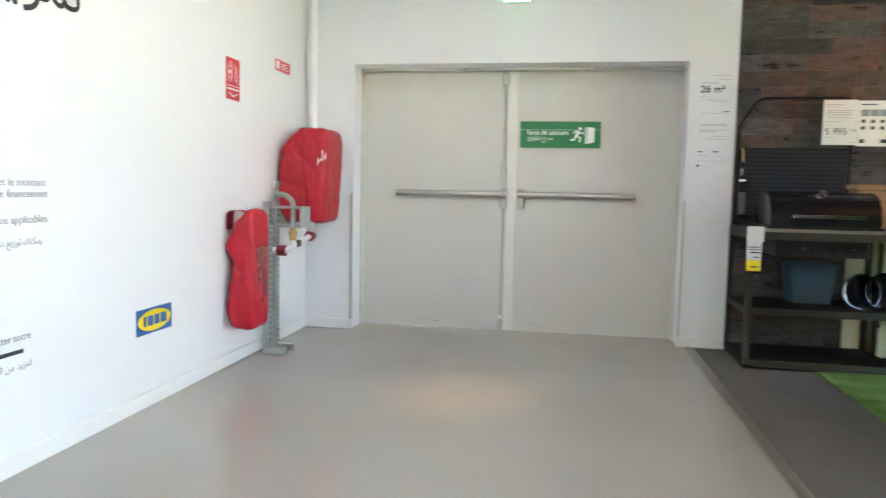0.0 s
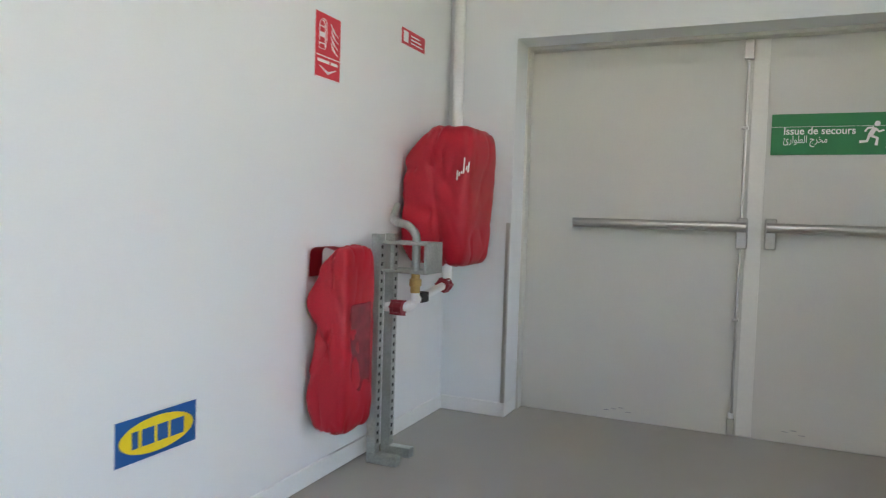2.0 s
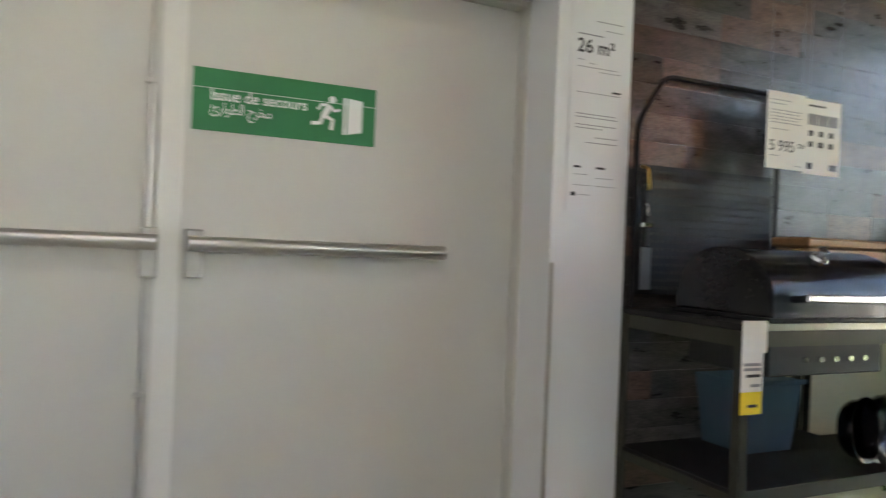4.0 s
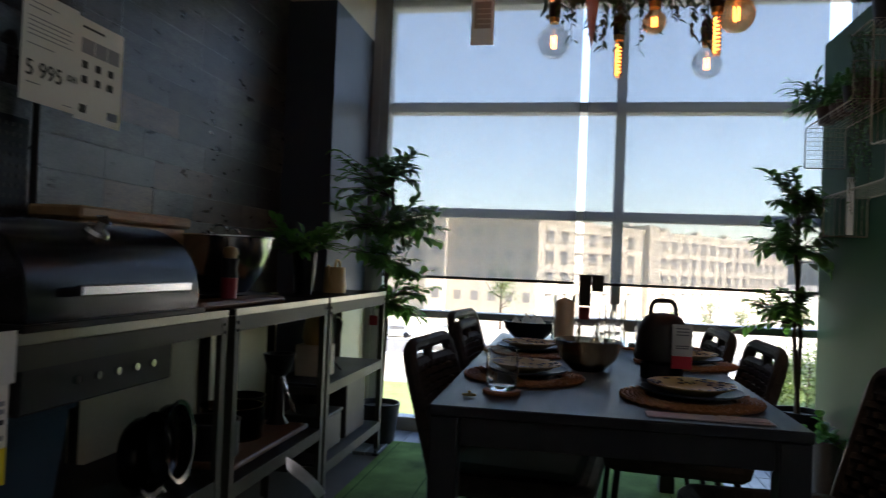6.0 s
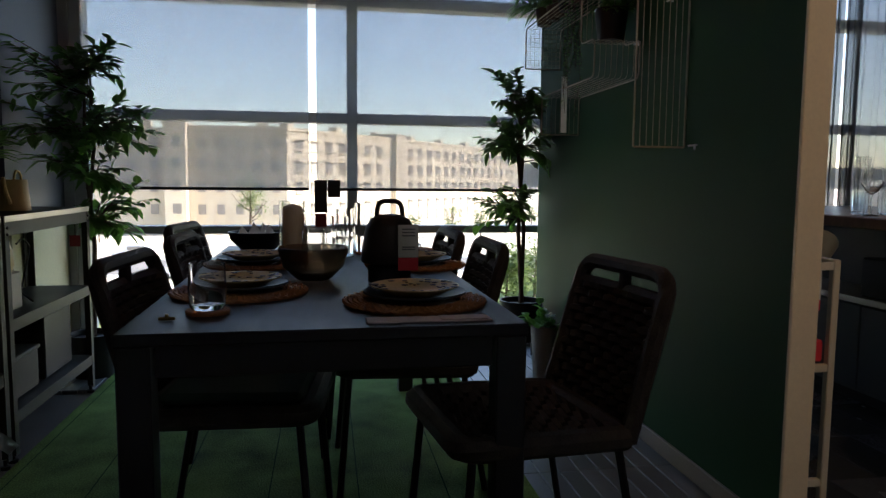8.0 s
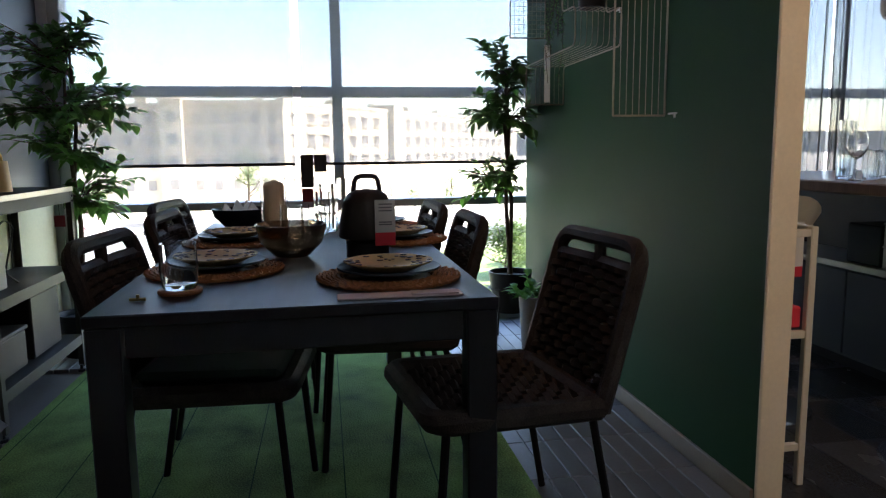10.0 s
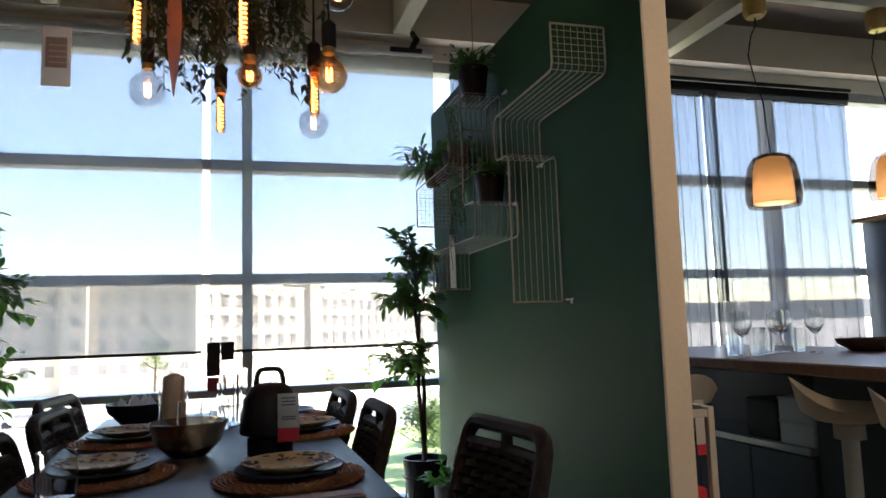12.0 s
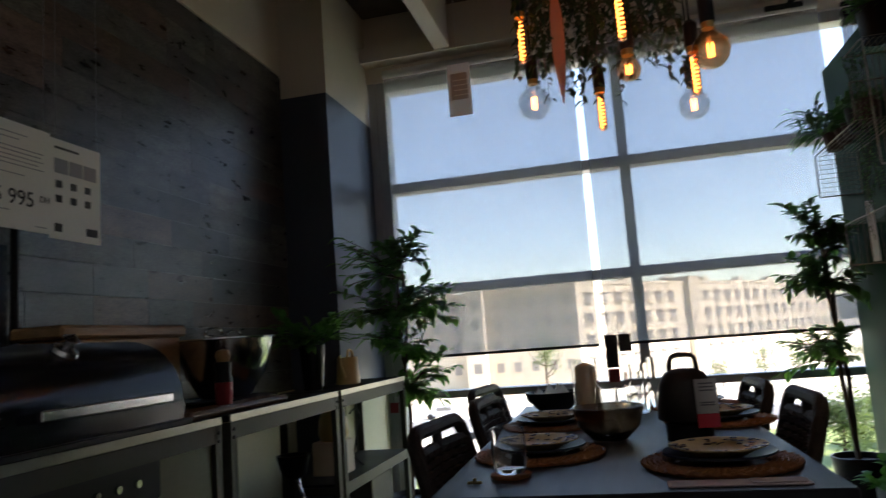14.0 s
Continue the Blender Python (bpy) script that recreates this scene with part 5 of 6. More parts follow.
def chair(at, turn, label):
    c = thing("dining_chair", label, "chair", "chairs round the table", at=at, turn=turn)
    hw = 0.225
    sz = 0.44
    # seat frame and woven seat
    bm = bmesh.new()
    tube(bm, arc([(-hw, -0.2, sz), (-hw, 0.23, sz + 0.01), (hw, 0.23, sz + 0.01), (hw, -0.2, sz), (-hw, -0.2, sz)], 0.05), 0.031, 8)
    seat = part("seat", bm, ROPE, c, "dark brown woven rope seat", smooth=True)
    woven(seat, 15, lambda u, v: (Vector((u * hw, -0.19 + 0.41 * v, sz + 0.008 - 0.02 * (1 - u * u) * 0.6)), Vector((0, 0, 1))), 0.0155, 0.009)

    def bp(u, v):
        z = 0.45 + 0.325 * v
        return Vector((u * (hw - 0.005), -0.215 - 0.10 * (z - 0.44) / 0.38 - 0.022 * (1 - u * u), z)), Vector((0, -0.96, -0.27))
    bm = bmesh.new()
    tube(bm, arc([(-hw, -0.205, 0.43), (-hw + 0.008, -0.322, 0.838), (hw - 0.008, -0.322, 0.838), (hw, -0.205, 0.43)], 0.07, 5), 0.023, 8)
    tube(bm, [(0, -0.324, 0.838), (0, -0.322, 0.775)], 0.018, 8)
    tube(bm, [(-hw + 0.02, -0.310, 0.772), (0, -0.328, 0.770), (hw - 0.02, -0.310, 0.772)], 0.021, 7)
    back = part("backrest", bm, ROPE, c, "dark brown woven rope backrest", smooth=True)
    woven(back, 13, bp, 0.0155, 0.011)
    # solid slabs added within back and seat, so light can't pass between the ropes
    bm = bmesh.new()
    grid = [[bp(-0.97 + 1.94 * a / 6, b)[0] for a in range(7)] for b in (-0.02, 0.25, 0.5, 0.75, 1.0)]
    vs = [[bm.verts.new(p) for p in row] for row in grid]
    for ra, rb in zip(vs, vs[1:]):
        for a in range(6):
            bm.faces.new((ra[a], ra[a + 1], rb[a + 1], rb[a]))
    bmesh.ops.solidify(bm, geom=bm.faces[:], thickness=0.008)
    part("core_slab", bm, ROPE, back)
    part("core_slab", boxes((-hw + 0.01, hw - 0.01, -0.19, 0.22, sz - 0.012, sz - 0.002)), ROPE, seat)
    for sx in (-1, 1):
        for y0, y1 in ((0.2, 0.235), (-0.18, -0.26)):
            bm = bmesh.new()
            tube(bm, [(sx * (hw - 0.01), y0, sz), (sx * (hw + 0.005), y1, 0.012)], 0.011, 8)
            part("leg", bm, BLACK_METAL, c, "slim black metal leg", smooth=True)
    return c


first = chair((4.16, 3.757, 0), 8, "dark brown woven rope chair pulled out from the table")
second = chair((4.465, 4.51, 0), 174, "dark brown woven rope chair pushed under the table")
for x, y, a in ((4.88, 3.985, 0), (5.45, 4.03, 2), (5.25, 4.50, 178), (5.86, 4.62, 172)):
    copy_thing(second, pose(x, y, 0, 0, 0, a))
cu = thing("seat_cushion", "thin dark green cushion on the chair seat", "cushion", at=(4.465, 4.51, 0), turn=174)
part("pad", boxes((-0.2, 0.2, -0.18, 0.21, 0.468, 0.50), bevel=0.015), CUSHION, cu)


# ---- table settings ----
def placemat(x, y, r, z=0.751):
    p = thing("placemat", "round plaited rattan placemat on the table", "placemat", "placemats", at=(x, y, z))
    bm = bmesh.new()
    lathe(bm, [(0, 0), (r - 0.01, 0), (r - 0.01, 0.004), (0, 0.004)], 32)
    part("mat_base", bm, RATTAN, p)
    bm = bmesh.new()
    rr, k = r - 0.008, 0
    while rr > 0.11:
        pts = []
        cnt = 72
        for i in range(cnt):
            a = 2 * math.pi * i / cnt
            q = rr + 0.003 * (1 if (i + k) % 2 else -1)
            pts.append((q * math.cos(a), q * math.sin(a), 0.006 + 0.0025 * (1 if (i + k) % 2 else -1)))
        tube(bm, pts, 0.006, 5, closed=True)
        rr -= 0.0125
        k += 1
    tagged(part("plait", bm, RATTAN, p, smooth=True), kind="stuff")
    return p


def dinner_plate(x, y, z, r):
    return lathed("dinner_plate", "dark blue glazed dinner plate on the placemat", "plate", [(0, 0), (r * 0.55, 0), (r * 0.7, 0.008), (r, 0.018), (r, 0.023), (r * 0.72, 0.014), (r * 0.5, 0.008), (0, 0.008)], PLATE_DARK, (x, y, z), 32)


def sand_plate(x, y, z, r, seed):
    t = lathed("soup_plate", "sand coloured soup plate with brown speckles", "plate", [(0, 0), (r * 0.5, 0), (r * 0.62, 0.004), (r * 0.85, 0.017), (r, 0.023), (r * 1.01, 0.026), (r * 0.98, 0.026), (r * 0.84, 0.021), (r * 0.56, 0.010), (0, 0.008)], PLATE_SAND, (x, y, z), 32)
    random.seed(seed)
    bm = bmesh.new()
    for i in range(70):
        a, q = random.uniform(0, 6.28), random.uniform(0.60, 0.97)
        zz = 0.0106 + (q - 0.56) / 0.28 * 0.011 if q < 0.84 else 0.0216 + (q - 0.84) / 0.14 * 0.005
        s = random.uniform(0.004, 0.010)
        lathe(bm, [(0, 0.0022), (s, 0.0016), (s, 0)], 6, (q * r * math.cos(a), q * r * math.sin(a), zz))
    tagged(part("speckles", bm, SPECKLE, t), kind="stuff")
    return t


for i, (x, y) in enumerate(((4.19, 4.03), (4.40, 4.50), (5.05, 4.52), (4.98, 3.93), (5.52, 3.97))):
    placemat(x, y, 0.19)
    dinner_plate(x, y, 0.762, 0.135)
    if i < 4:
        sand_plate(x, y, 0.774, 0.116, i)
        
nk = thing("napkin", "folded pink linen napkin on the table edge", "napkin")
part("cloth", boxes((3.925, 3.985, 3.88, 4.17, 0.751, 0.755), bevel=0.0015), LINEN, nk)
part("fold", boxes((3.93, 3.975, 3.89, 4.0, 0.7552, 0.7585), bevel=0.0012), LINEN, nk)
co = lathed("coaster", "round wooden coaster on the table", "coaster", [(0, 0), (0.05, 0), (0.052, 0.006), (0.05, 0.01), (0, 0.01)], RATTAN, (4.10, 4.54, 0.751))


def tumbler(x, y, z, r, h, label, name="drinking_glass"):
    t = lathed(name, label, "glass", [(0, 0), (r * 0.8, 0), (r * 0.9, 0.006), (r, h * 0.45), (r * 0.93, h), (r * 0.93 - 0.0022, h), (r - 0.0022, h * 0.45), (r * 0.84, 0.014), (0, 0.011)], SOLID_GLASS, (x, y, z), 28)
    return t


tumbler(4.10, 4.54, 0.762, 0.045, 0.11, "wide clear tumbler on a wooden coaster")
tumbler(4.72, 4.30, 0.751, 0.04, 0.16, "tall clear glass on the table")
for x, y, h in ((5.35, 4.18, 0.20), (5.42, 4.10, 0.22), (5.30, 4.05, 0.14), (5.25, 4.22, 0.12), (5.5, 4.2, 0.16)):
    tumbler(x, y, 0.751, 0.042, h, "clear glass standing on the table")
lathed("salad_bowl", "large dark glass salad bowl", "bowl", [(0, 0), (0.05, 0), (0.06, 0.006), (0.098, 0.045), (0.113, 0.098), (0.114, 0.105), (0.111, 0.106), (0.109, 0.098), (0.094, 0.049), (0.055, 0.012), (0, 0.01)], SOLID_SMOKE, (4.66, 4.30, 0.751), 36)
lathed("bread_bowl", "dark bowl holding white napkins at the far end", "bowl", [(0, 0), (0.07, 0), (0.12, 0.05), (0.13, 0.085), (0.122, 0.085), (0.065, 0.012), (0, 0.012)], PLATE_DARK, (5.62, 4.56, 0.751), 28)
nb = thing("paper_napkins", "crumpled white paper napkins in the bowl", "napkins")
bm = bmesh.new()
for x, y, w, z in ((5.58, 4.50, 0.04, 0.868), (5.60, 4.565, 0.045, 0.876), (5.63, 4.62, 0.035, 0.86), (5.66, 4.53, 0.04, 0.87)):
    v = [bm.verts.new(p) for p in ((x, y - w, 0.80), (x, y + w, 0.80), (x + 0.012, y + 0.01, z))]
    u2 = [bm.verts.new(q.co + Vector((0.012, 0.006, 0))) for q in v]
    bm.faces.new(v), bm.faces.new(u2[::-1])
    for a in range(3):
        bm.faces.new((v[a], v[(a + 1) % 3], u2[(a + 1) % 3], u2[a]))
part("paper", bm, THIN_PAPER, nb)
cd = thing("candle", "thick ivory candle in a glass cylinder", "candle", at=(5.24, 4.39, 0.751))
bm = bmesh.new()
lathe(bm, [(0, 0), (0.041, 0), (0.041, 0.20), (0.034, 0.212), (0, 0.225)], 20)
part("wax", bm, WAX, cd, smooth=True)
bm = bmesh.new()
lathe(bm, [(0.054, 0), (0.054, 0.235), (0.0515, 0.235), (0.0515, 0.0), (0.054, 0)], 28)
cyl = part("glass_cylinder", bm, SOLID_GLASS, cd, smooth=True)
cyl.visible_shadow = False
do = thing("dome_lantern", "dark brown metal dome with a handle and a price tag", "lantern", at=(4.60, 4.06, 0.751))
bm = bmesh.new()
lathe(bm, [(0, 0), (0.068, 0), (0.068, 0.05), (0.06, 0.052), (0.06, 0.06), (0, 0.06)], 28)
part("base", bm, POT_BLACK, do, smooth=True)
bm = bmesh.new()
lathe(bm, [(0.0, 0.062), (0.088, 0.062), (0.091, 0.068), (0.086, 0.12), (0.077, 0.17), (0.06, 0.20), (0.035, 0.212), (0, 0.215)], 32)
part("dome", bm, DOME, do, smooth=True)
bm = bmesh.new()
tube(bm, arc([(0, -0.042, 0.20), (0, -0.036, 0.255), (0, 0.036, 0.255), (0, 0.042, 0.20)], 0.03, 6), 0.008, 8)
part("handle", bm, DOME, do, smooth=True)
tgp = part("tag", boxes((-0.096, -0.093, -0.08, -0.018, 0.085, 0.185)), THIN_PAPER, do, "white paper price tag with a red foot")
part("tag_foot", boxes((-0.096, -0.093, -0.08, -0.018, 0.045, 0.0845)), SIGN_RED, tgp)
for z in (0.17, 0.16, 0.15, 0.115, 0.108):
    part("line_of_text", boxes((-0.0972, -0.0962, -0.07, -0.03, z, z + 0.004)), PRINT_GREY, tgp)
cl = thing("metal_clip", "small metal clip lying on the table", "clip")
bm = bmesh.new()
tube(bm, [(4.02, 4.60, 0.755), (4.02, 4.635, 0.755)], 0.004, 6)
tube(bm, [(4.02, 4.617, 0.755), (4.02, 4.617, 0.766)], 0.004, 6)
part("body", bm, BRASS, cl)
# cards at the window
wcard = thing("window_card", "dark printed cards hanging at the window", "sign")
part("card", boxes((6.60, 6.604, 4.252, 4.325, 0.875, 1.066)), DOME, wcard)
part("card", boxes((6.60, 6.604, 4.175, 4.248, 0.965, 1.066)), DOME, wcard)
part("card", boxes((6.60, 6.604, 4.256, 4.322, 0.79, 0.868)), RED_PAINT, wcard)

# ---- hanging lamp cluster over the table ----
ch = thing("lamp_cluster", "cluster of bare filament bulbs among hanging vines", "lamp")
bm = bmesh.new()
tube(bm, [(4.45, 3.95, 2.72), (4.45, 4.45, 2.72), (5.05, 4.45, 2.72), (5.05, 3.95, 2.72)], 0.012, 8, closed=True)
tube(bm, [(4.45, 4.2, 2.72), (5.05, 4.2, 2.72)], 0.01, 8)
part("hanging_frame", bm, BLACK_METAL, ch)
for x, y in ((4.45, 4.2), (5.05, 4.2)):
    bm = bmesh.new()
    tube(bm, [(x, y, 2.72), (x, y, TOP)], 0.003, 6)
    part("hanging_cable", bm, POT_BLACK, ch)


def bulb(x, y, z, r, smoke):
    bm = bmesh.new()
    lathe(bm, [(0, -r), (r * 0.5, -r * 0.87), (r * 0.87, -r * 0.5), (r, 0), (r * 0.87, r * 0.5), (r * 0.5, r * 0.87), (0.02, r * 1.12), (0.018, r * 1.3)], 24, (x, y, z))
    b = part("bulb", bm, AMBER if smoke else BULB_GLASS, ch, "round glass filament bulb", smooth=True)
    b.visible_shadow = False
    bm = bmesh.new()
    for k in range(4):
        a = k * math.pi / 2
        tube(bm, [(x + 0.008 * math.cos(a), y + 0.008 * math.sin(a), z - r * 0.35), (x + 0.01 * math.cos(a + 0.5), y + 0.01 * math.sin(a + 0.5), z + r * 0.4)], 0.0024, 6)
    part("filament", bm, FILAMENT, b)
    socket(x, y, z + r * 1.2, b)


def socket(x, y, z, b):
    bm = bmesh.new()
    lathe(bm, [(0, 0), (0.02, 0), (0.021, 0.02), (0, 0.02)], 14, (x, y, z))
    part("screw_cap", bm, BRASS, b, smooth=True)
    bm = bmesh.new()
    lathe(bm, [(0, 0.02), (0.024, 0.02), (0.024, 0.1), (0.01, 0.115), (0, 0.115)], 14, (x, y, z))
    part("socket", bm, POT_BLACK, b, smooth=True)
    bm = bmesh.new()
    tube(bm, [(x, y, z + 0.11), (min(max(x, 4.45), 5.05), y, 2.72)], 0.004, 6)
    part("flex", bm, POT_BLACK, b)


def tube_bulb(x, y, z, h):
    r = 0.017
    bm = bmesh.new()
    lathe(bm, [(0, -h / 2), (r * 0.8, -h / 2 + 0.004), (r, -h / 2 + 0.015), (r, h / 2 - 0.01), (r * 0.8, h / 2)], 16, (x, y, z))
    b = part("tube_bulb", bm, AMBER, ch, "slim tubular filament bulb", smooth=True)
    b.visible_shadow = False
    bm = bmesh.new()
    tube(bm, [(x + 0.009 * math.cos(k * 0.9), y + 0.009 * math.sin(k * 0.9), z - h * 0.4 + h * 0.8 * k / 60) for k in range(61)], 0.0026, 5)
    part("filament", bm, FILAMENT, b)
    socket(x, y, z + h / 2, b)


for x, y, z, r, sm in ((5.01, 4.47, 2.005, 0.066, 0), (5.13, 3.862, 1.945, 0.06, 0), (4.563, 3.868, 1.945, 0.06, 1), (4.45, 4.26, 2.235, 0.076, 1), (4.75, 3.81, 2.315, 0.058, 0), (4.642, 4.117, 1.952, 0.041, 1)):
    bulb(x, y, z, r, sm)
for x, y, z, h in ((4.7, 4.469, 2.14, 0.17), (4.36, 4.14, 2.02, 0.155), (5.0, 4.216, 1.93, 0.15), (4.72, 3.90, 1.93, 0.15)):
    tube_bulb(x, y, z, h)
cs = thing("copper_leaf", "long twisted copper sheet hanging among the bulbs", "decoration")
bm = bmesh.new()
pv = None
for k in range(17):
    u = k / 16
    w = 0.029 * math.sin(math.pi * min(1, u * 1.02)) ** 0.7
    a = 0.5 + 0.5 * u
    c = Vector((4.39, 4.329, 2.17 - 0.387 * u))
    row = [bm.verts.new(c + Vector((math.sin(a) * w * s, math.cos(a) * w * s, 0)) + Vector((0.004 * (1 - s * s), 0, 0))) for s in (-1, 0, 1)]
    if pv:
        for q in range(2):
            bm.faces.new((pv[q], pv[q + 1], row[q + 1], row[q]))
    pv = row
bmesh.ops.solidify(bm, geom=bm.faces[:], thickness=0.002)
part("sheet", bm, COPPER, cs)
bm = bmesh.new()
tube(bm, [(4.39, 4.329, 2.168), (4.45, 4.33, 2.72)], 0.0015, 4)
part("thread", bm, POT_BLACK, cs)
# vines
random.seed(21)
vn = thing("hanging_vines", "dense dark green artificial vines hanging from the frame", "plant")
bl, bs = bmesh.new(), bmesh.new()
for k in range(135):
    x0, y0 = random.uniform(4.42, 5.08), random.uniform(3.92, 4.48)
    ln = random.choice((0.4, 0.48, 0.55, 0.62, 0.7)) * random.uniform(0.8, 1.15)
    if k % 6 == 0:
        ln = random.uniform(0.72, 0.82)
    dx, dy = random.uniform(-0.08, 0.08), random.uniform(-0.08, 0.08)
    pts = [Vector((x0 + dx * math.sqrt(u), y0 + dy * math.sqrt(u), 2.74 - ln * u + 0.04 * math.sin(3 * u))) for u in (0, 0.25, 0.5, 0.75, 1)]
    tube(bs, pts, 0.0014, 4)
    nl = int(ln / 0.018)
    for q in range(nl):
        u = (q + 0.5) / nl * 4
        i = min(3, int(u))
        p = pts[i].lerp(pts[i + 1], u - i)
        leaf(bl, p, rand_dir(-0.9, 0.2), random.uniform(0.024, 0.038), random.uniform(0.008, 0.012), 0.5)
tagged(part("stem", bs, BARK, vn), kind="stuff")
tagged(part("leaves", bl, VINE_LEAF, vn), kind="stuff")
BROWN_PRINT = mat("grey_brown_print", (0.42, 0.38, 0.34), 0.6, var=0.1, bump=0)
# hanging information card
hc = thing("hanging_card", "white information card in a clear sleeve on a thread", "sign")
part("sleeve", boxes((4.895, 4.899, 4.70, 4.79, 1.965, 2.175)), THIN_PAPER, hc)
part("print_block", boxes((4.892, 4.8948, 4.712, 4.778, 2.03, 2.135)), BROWN_PRINT, hc)
for i in range(4):
    part("line_of_text", boxes((4.8905, 4.8918, 4.712, 4.767, 2.045 + i * 0.02, 2.048 + i * 0.02)), PAPER, hc)
bm = bmesh.new()
tube(bm, [(4.897, 4.745, 2.175), (4.897, 4.745, TOP)], 0.0012, 4)
part("thread", bm, PAPER, hc)


# ---- wire shelves on the green wall ----
def wire_strip(profile, label, grid_ends=()):
    w = thing("wire_shelf", label, "shelf", "wire shelves")
    y0, y1 = 2.962, 3.16
    pts2 = arc([(x, 0, z) for x, z in profile], 0.03, 3)
    for k in range(9):
        y = y0 + (y1 - y0) * k / 8
        bm = bmesh.new()
        edge = k in (0, 8)
        tube(bm, [(p.x, y, p.z) for p in pts2], 0.0036 if edge else 0.0013, 6 if edge else 5)
        part("rod" if edge else "wire", bm, WIRE, w)
    for i, (a, b) in enumerate(zip(profile, profile[1:])):
        a, b = Vector((a[0], 0, a[1])), Vector((b[0], 0, b[1]))
        step = 0.022 if i in grid_ends else 0.5
        n = max(1, int((b - a).length / step))
        for k in range(n + 1):
            if k in (0, n) and 0 < i < len(profile) - 2:
                continue
            p = a.lerp(b, k / n)
            bm = bmesh.new()
            end = (i == 0 and k == 0) or (i == len(profile) - 2 and k == n)
            tube(bm, [(p.x, y0, p.z), (p.x, y1, p.z)], 0.0036 if end else 0.0013, 6)
            part("cross_wire", bm, WIRE, w)
    return w


wire_strip([(4.80, 1.20), (4.80, 1.765), (4.935, 1.77), (4.94, 1.945), (4.38, 1.95), (4.38, 2.11)], "cream wire wall shelf bent in steps, empty", (4,))
wire_strip([(5.60, 2.20), (5.37, 2.20), (5.37, 1.665), (5.205, 1.66), (5.21, 1.505), (5.92, 1.50), (5.92, 1.31)], "cream wire wall shelf bent in steps, holding dark pots")
wire_strip([(5.58, 2.08), (5.58, 1.91), (6.24, 1.905), (6.24, 1.69)], "cream wire wall shelf holding small plant pots", (2,))
for x, z, o in ((4.72, 1.205, 0), (4.93, 1.765, 0.02), (5.29, 2.195, 0), (5.22, 1.655, 0)):
    hk = thing("shelf_hook", "small pale wall hook under a wire shelf", "hook")
    part("arm", boxes((x - 0.005, x + 0.055, 2.956, 2.961, z - 0.003, z + 0.003)), ALU_PALE, hk)
    part("peg", boxes((x - 0.004, x + 0.001, 2.961, 2.967, z - 0.016, z + 0.003)), ALU_PALE, hk)
random.seed(5)
small_plant((5.47, 3.06, 2.206), 0.078, 0.15, POT_BLACK, 46, 0.12, 0.010, "small leafy plant in a dark pot on a wire shelf", leafmat=LEAF)
small_plant((5.285, 3.06, 1.667), 0.072, 0.13, POT_BLACK, 30, 0.10, 0.010, "low plant in a dark pot on a wire shelf", leafmat=LEAF)
for x, r, h, mt in ((5.68, 0.055, 0.11, TERRACOTTA), (5.82, 0.055, 0.12, POT_BLACK), (5.94, 0.04, 0.08, TERRACOTTA), (6.04, 0.04, 0.08, TERRACOTTA)):
    small_plant((x, 3.07, 1.911), r, h, mt, 18, 0.10, 0.009, "small plant in a dusty clay pot on a wire shelf", leafmat=LEAF)
small_plant((6.17, 3.08, 1.911), 0.05, 0.10, TERRACOTTA, 46, 0.24, 0.010, "fern in a clay pot on a wire shelf", "fern", LEAF_LIGHT, 0.2, 1.1, 0.5)
# trailing plant and white tag
tp = thing("trailing_plant", "thin trailing plant hanging over the wire shelves", "plant")
bl, bs = bmesh.new(), bmesh.new()
for k in range(10):
    x0, y0 = random.uniform(5.5, 5.62), random.uniform(3.1, 3.17)
    z1 = random.uniform(1.32, 1.6)
    pts = [Vector((x0 + random.uniform(-0.02, 0.02), y0 + random.uniform(-0.015, 0.015), 2.2 - (2.2 - z1) * q / 5)) for q in range(6)]
    tube(bs, pts, 0.0014, 4)
    for q in range(40):
        u = q / 40 * 5
        i = min(4, int(u))
        leaf(bl, pts[i].lerp(pts[i + 1], u - i), rand_dir(-0.6, 0.4), random.uniform(0.014, 0.026), 0.005, 0.3)
tagged(part("stem", bs, BARK, tp), kind="stuff")
tagged(part("leaves", bl, LEAF, tp), kind="stuff")
wt2 = thing("shelf_tag", "long white price tag hanging from the wire shelf", "price tag")
part("card", boxes((5.60, 5.602, 3.137, 3.165, 1.30, 1.56)), THIN_PAPER, wt2)

# ---- bar area beyond the green wall ----
bi = thing("bar_counter", "long bar counter with a brown wooden top", "counter")
part("countertop", boxes((3.85, 6.30, 0.95, 2.06, 0.885, 0.935), bevel=0.006), COUNTER, bi)
part("back_panel", boxes((4.95, 6.25, 1.35, 1.42, 0.531, 0.8845)), DOME, bi, "dark brown panel under the top")
part("counter_leg", boxes((6.20, 6.26, 1.96, 2.02, -0.012, 0.8845), bevel=0.003), BLACK_METAL, bi)
tc2 = thing("tall_cabinet", "dark blue-grey cabinet under the bar counter", "cabinet")
part("body", boxes((3.90, 4.935, 1.05, 1.70, 0.06, 0.8845), bevel=0.003), CAB_GREY, tc2)
part("plinth", boxes((3.92, 4.93, 1.07, 1.66, -0.012, 0.0595)), POT_BLACK, tc2)
lc = thing("low_cabinet", "dark grey low cabinet under the bar counter", "cabinet")
part("body", boxes((4.94, 6.25, 1.05, 1.70, 0.06, 0.498), bevel=0.003), CAB_GREY, lc)
part("cabinet_top", boxes((4.94, 6.25, 1.05, 1.74, 0.4985, 0.53), bevel=0.003), STEEL, lc)
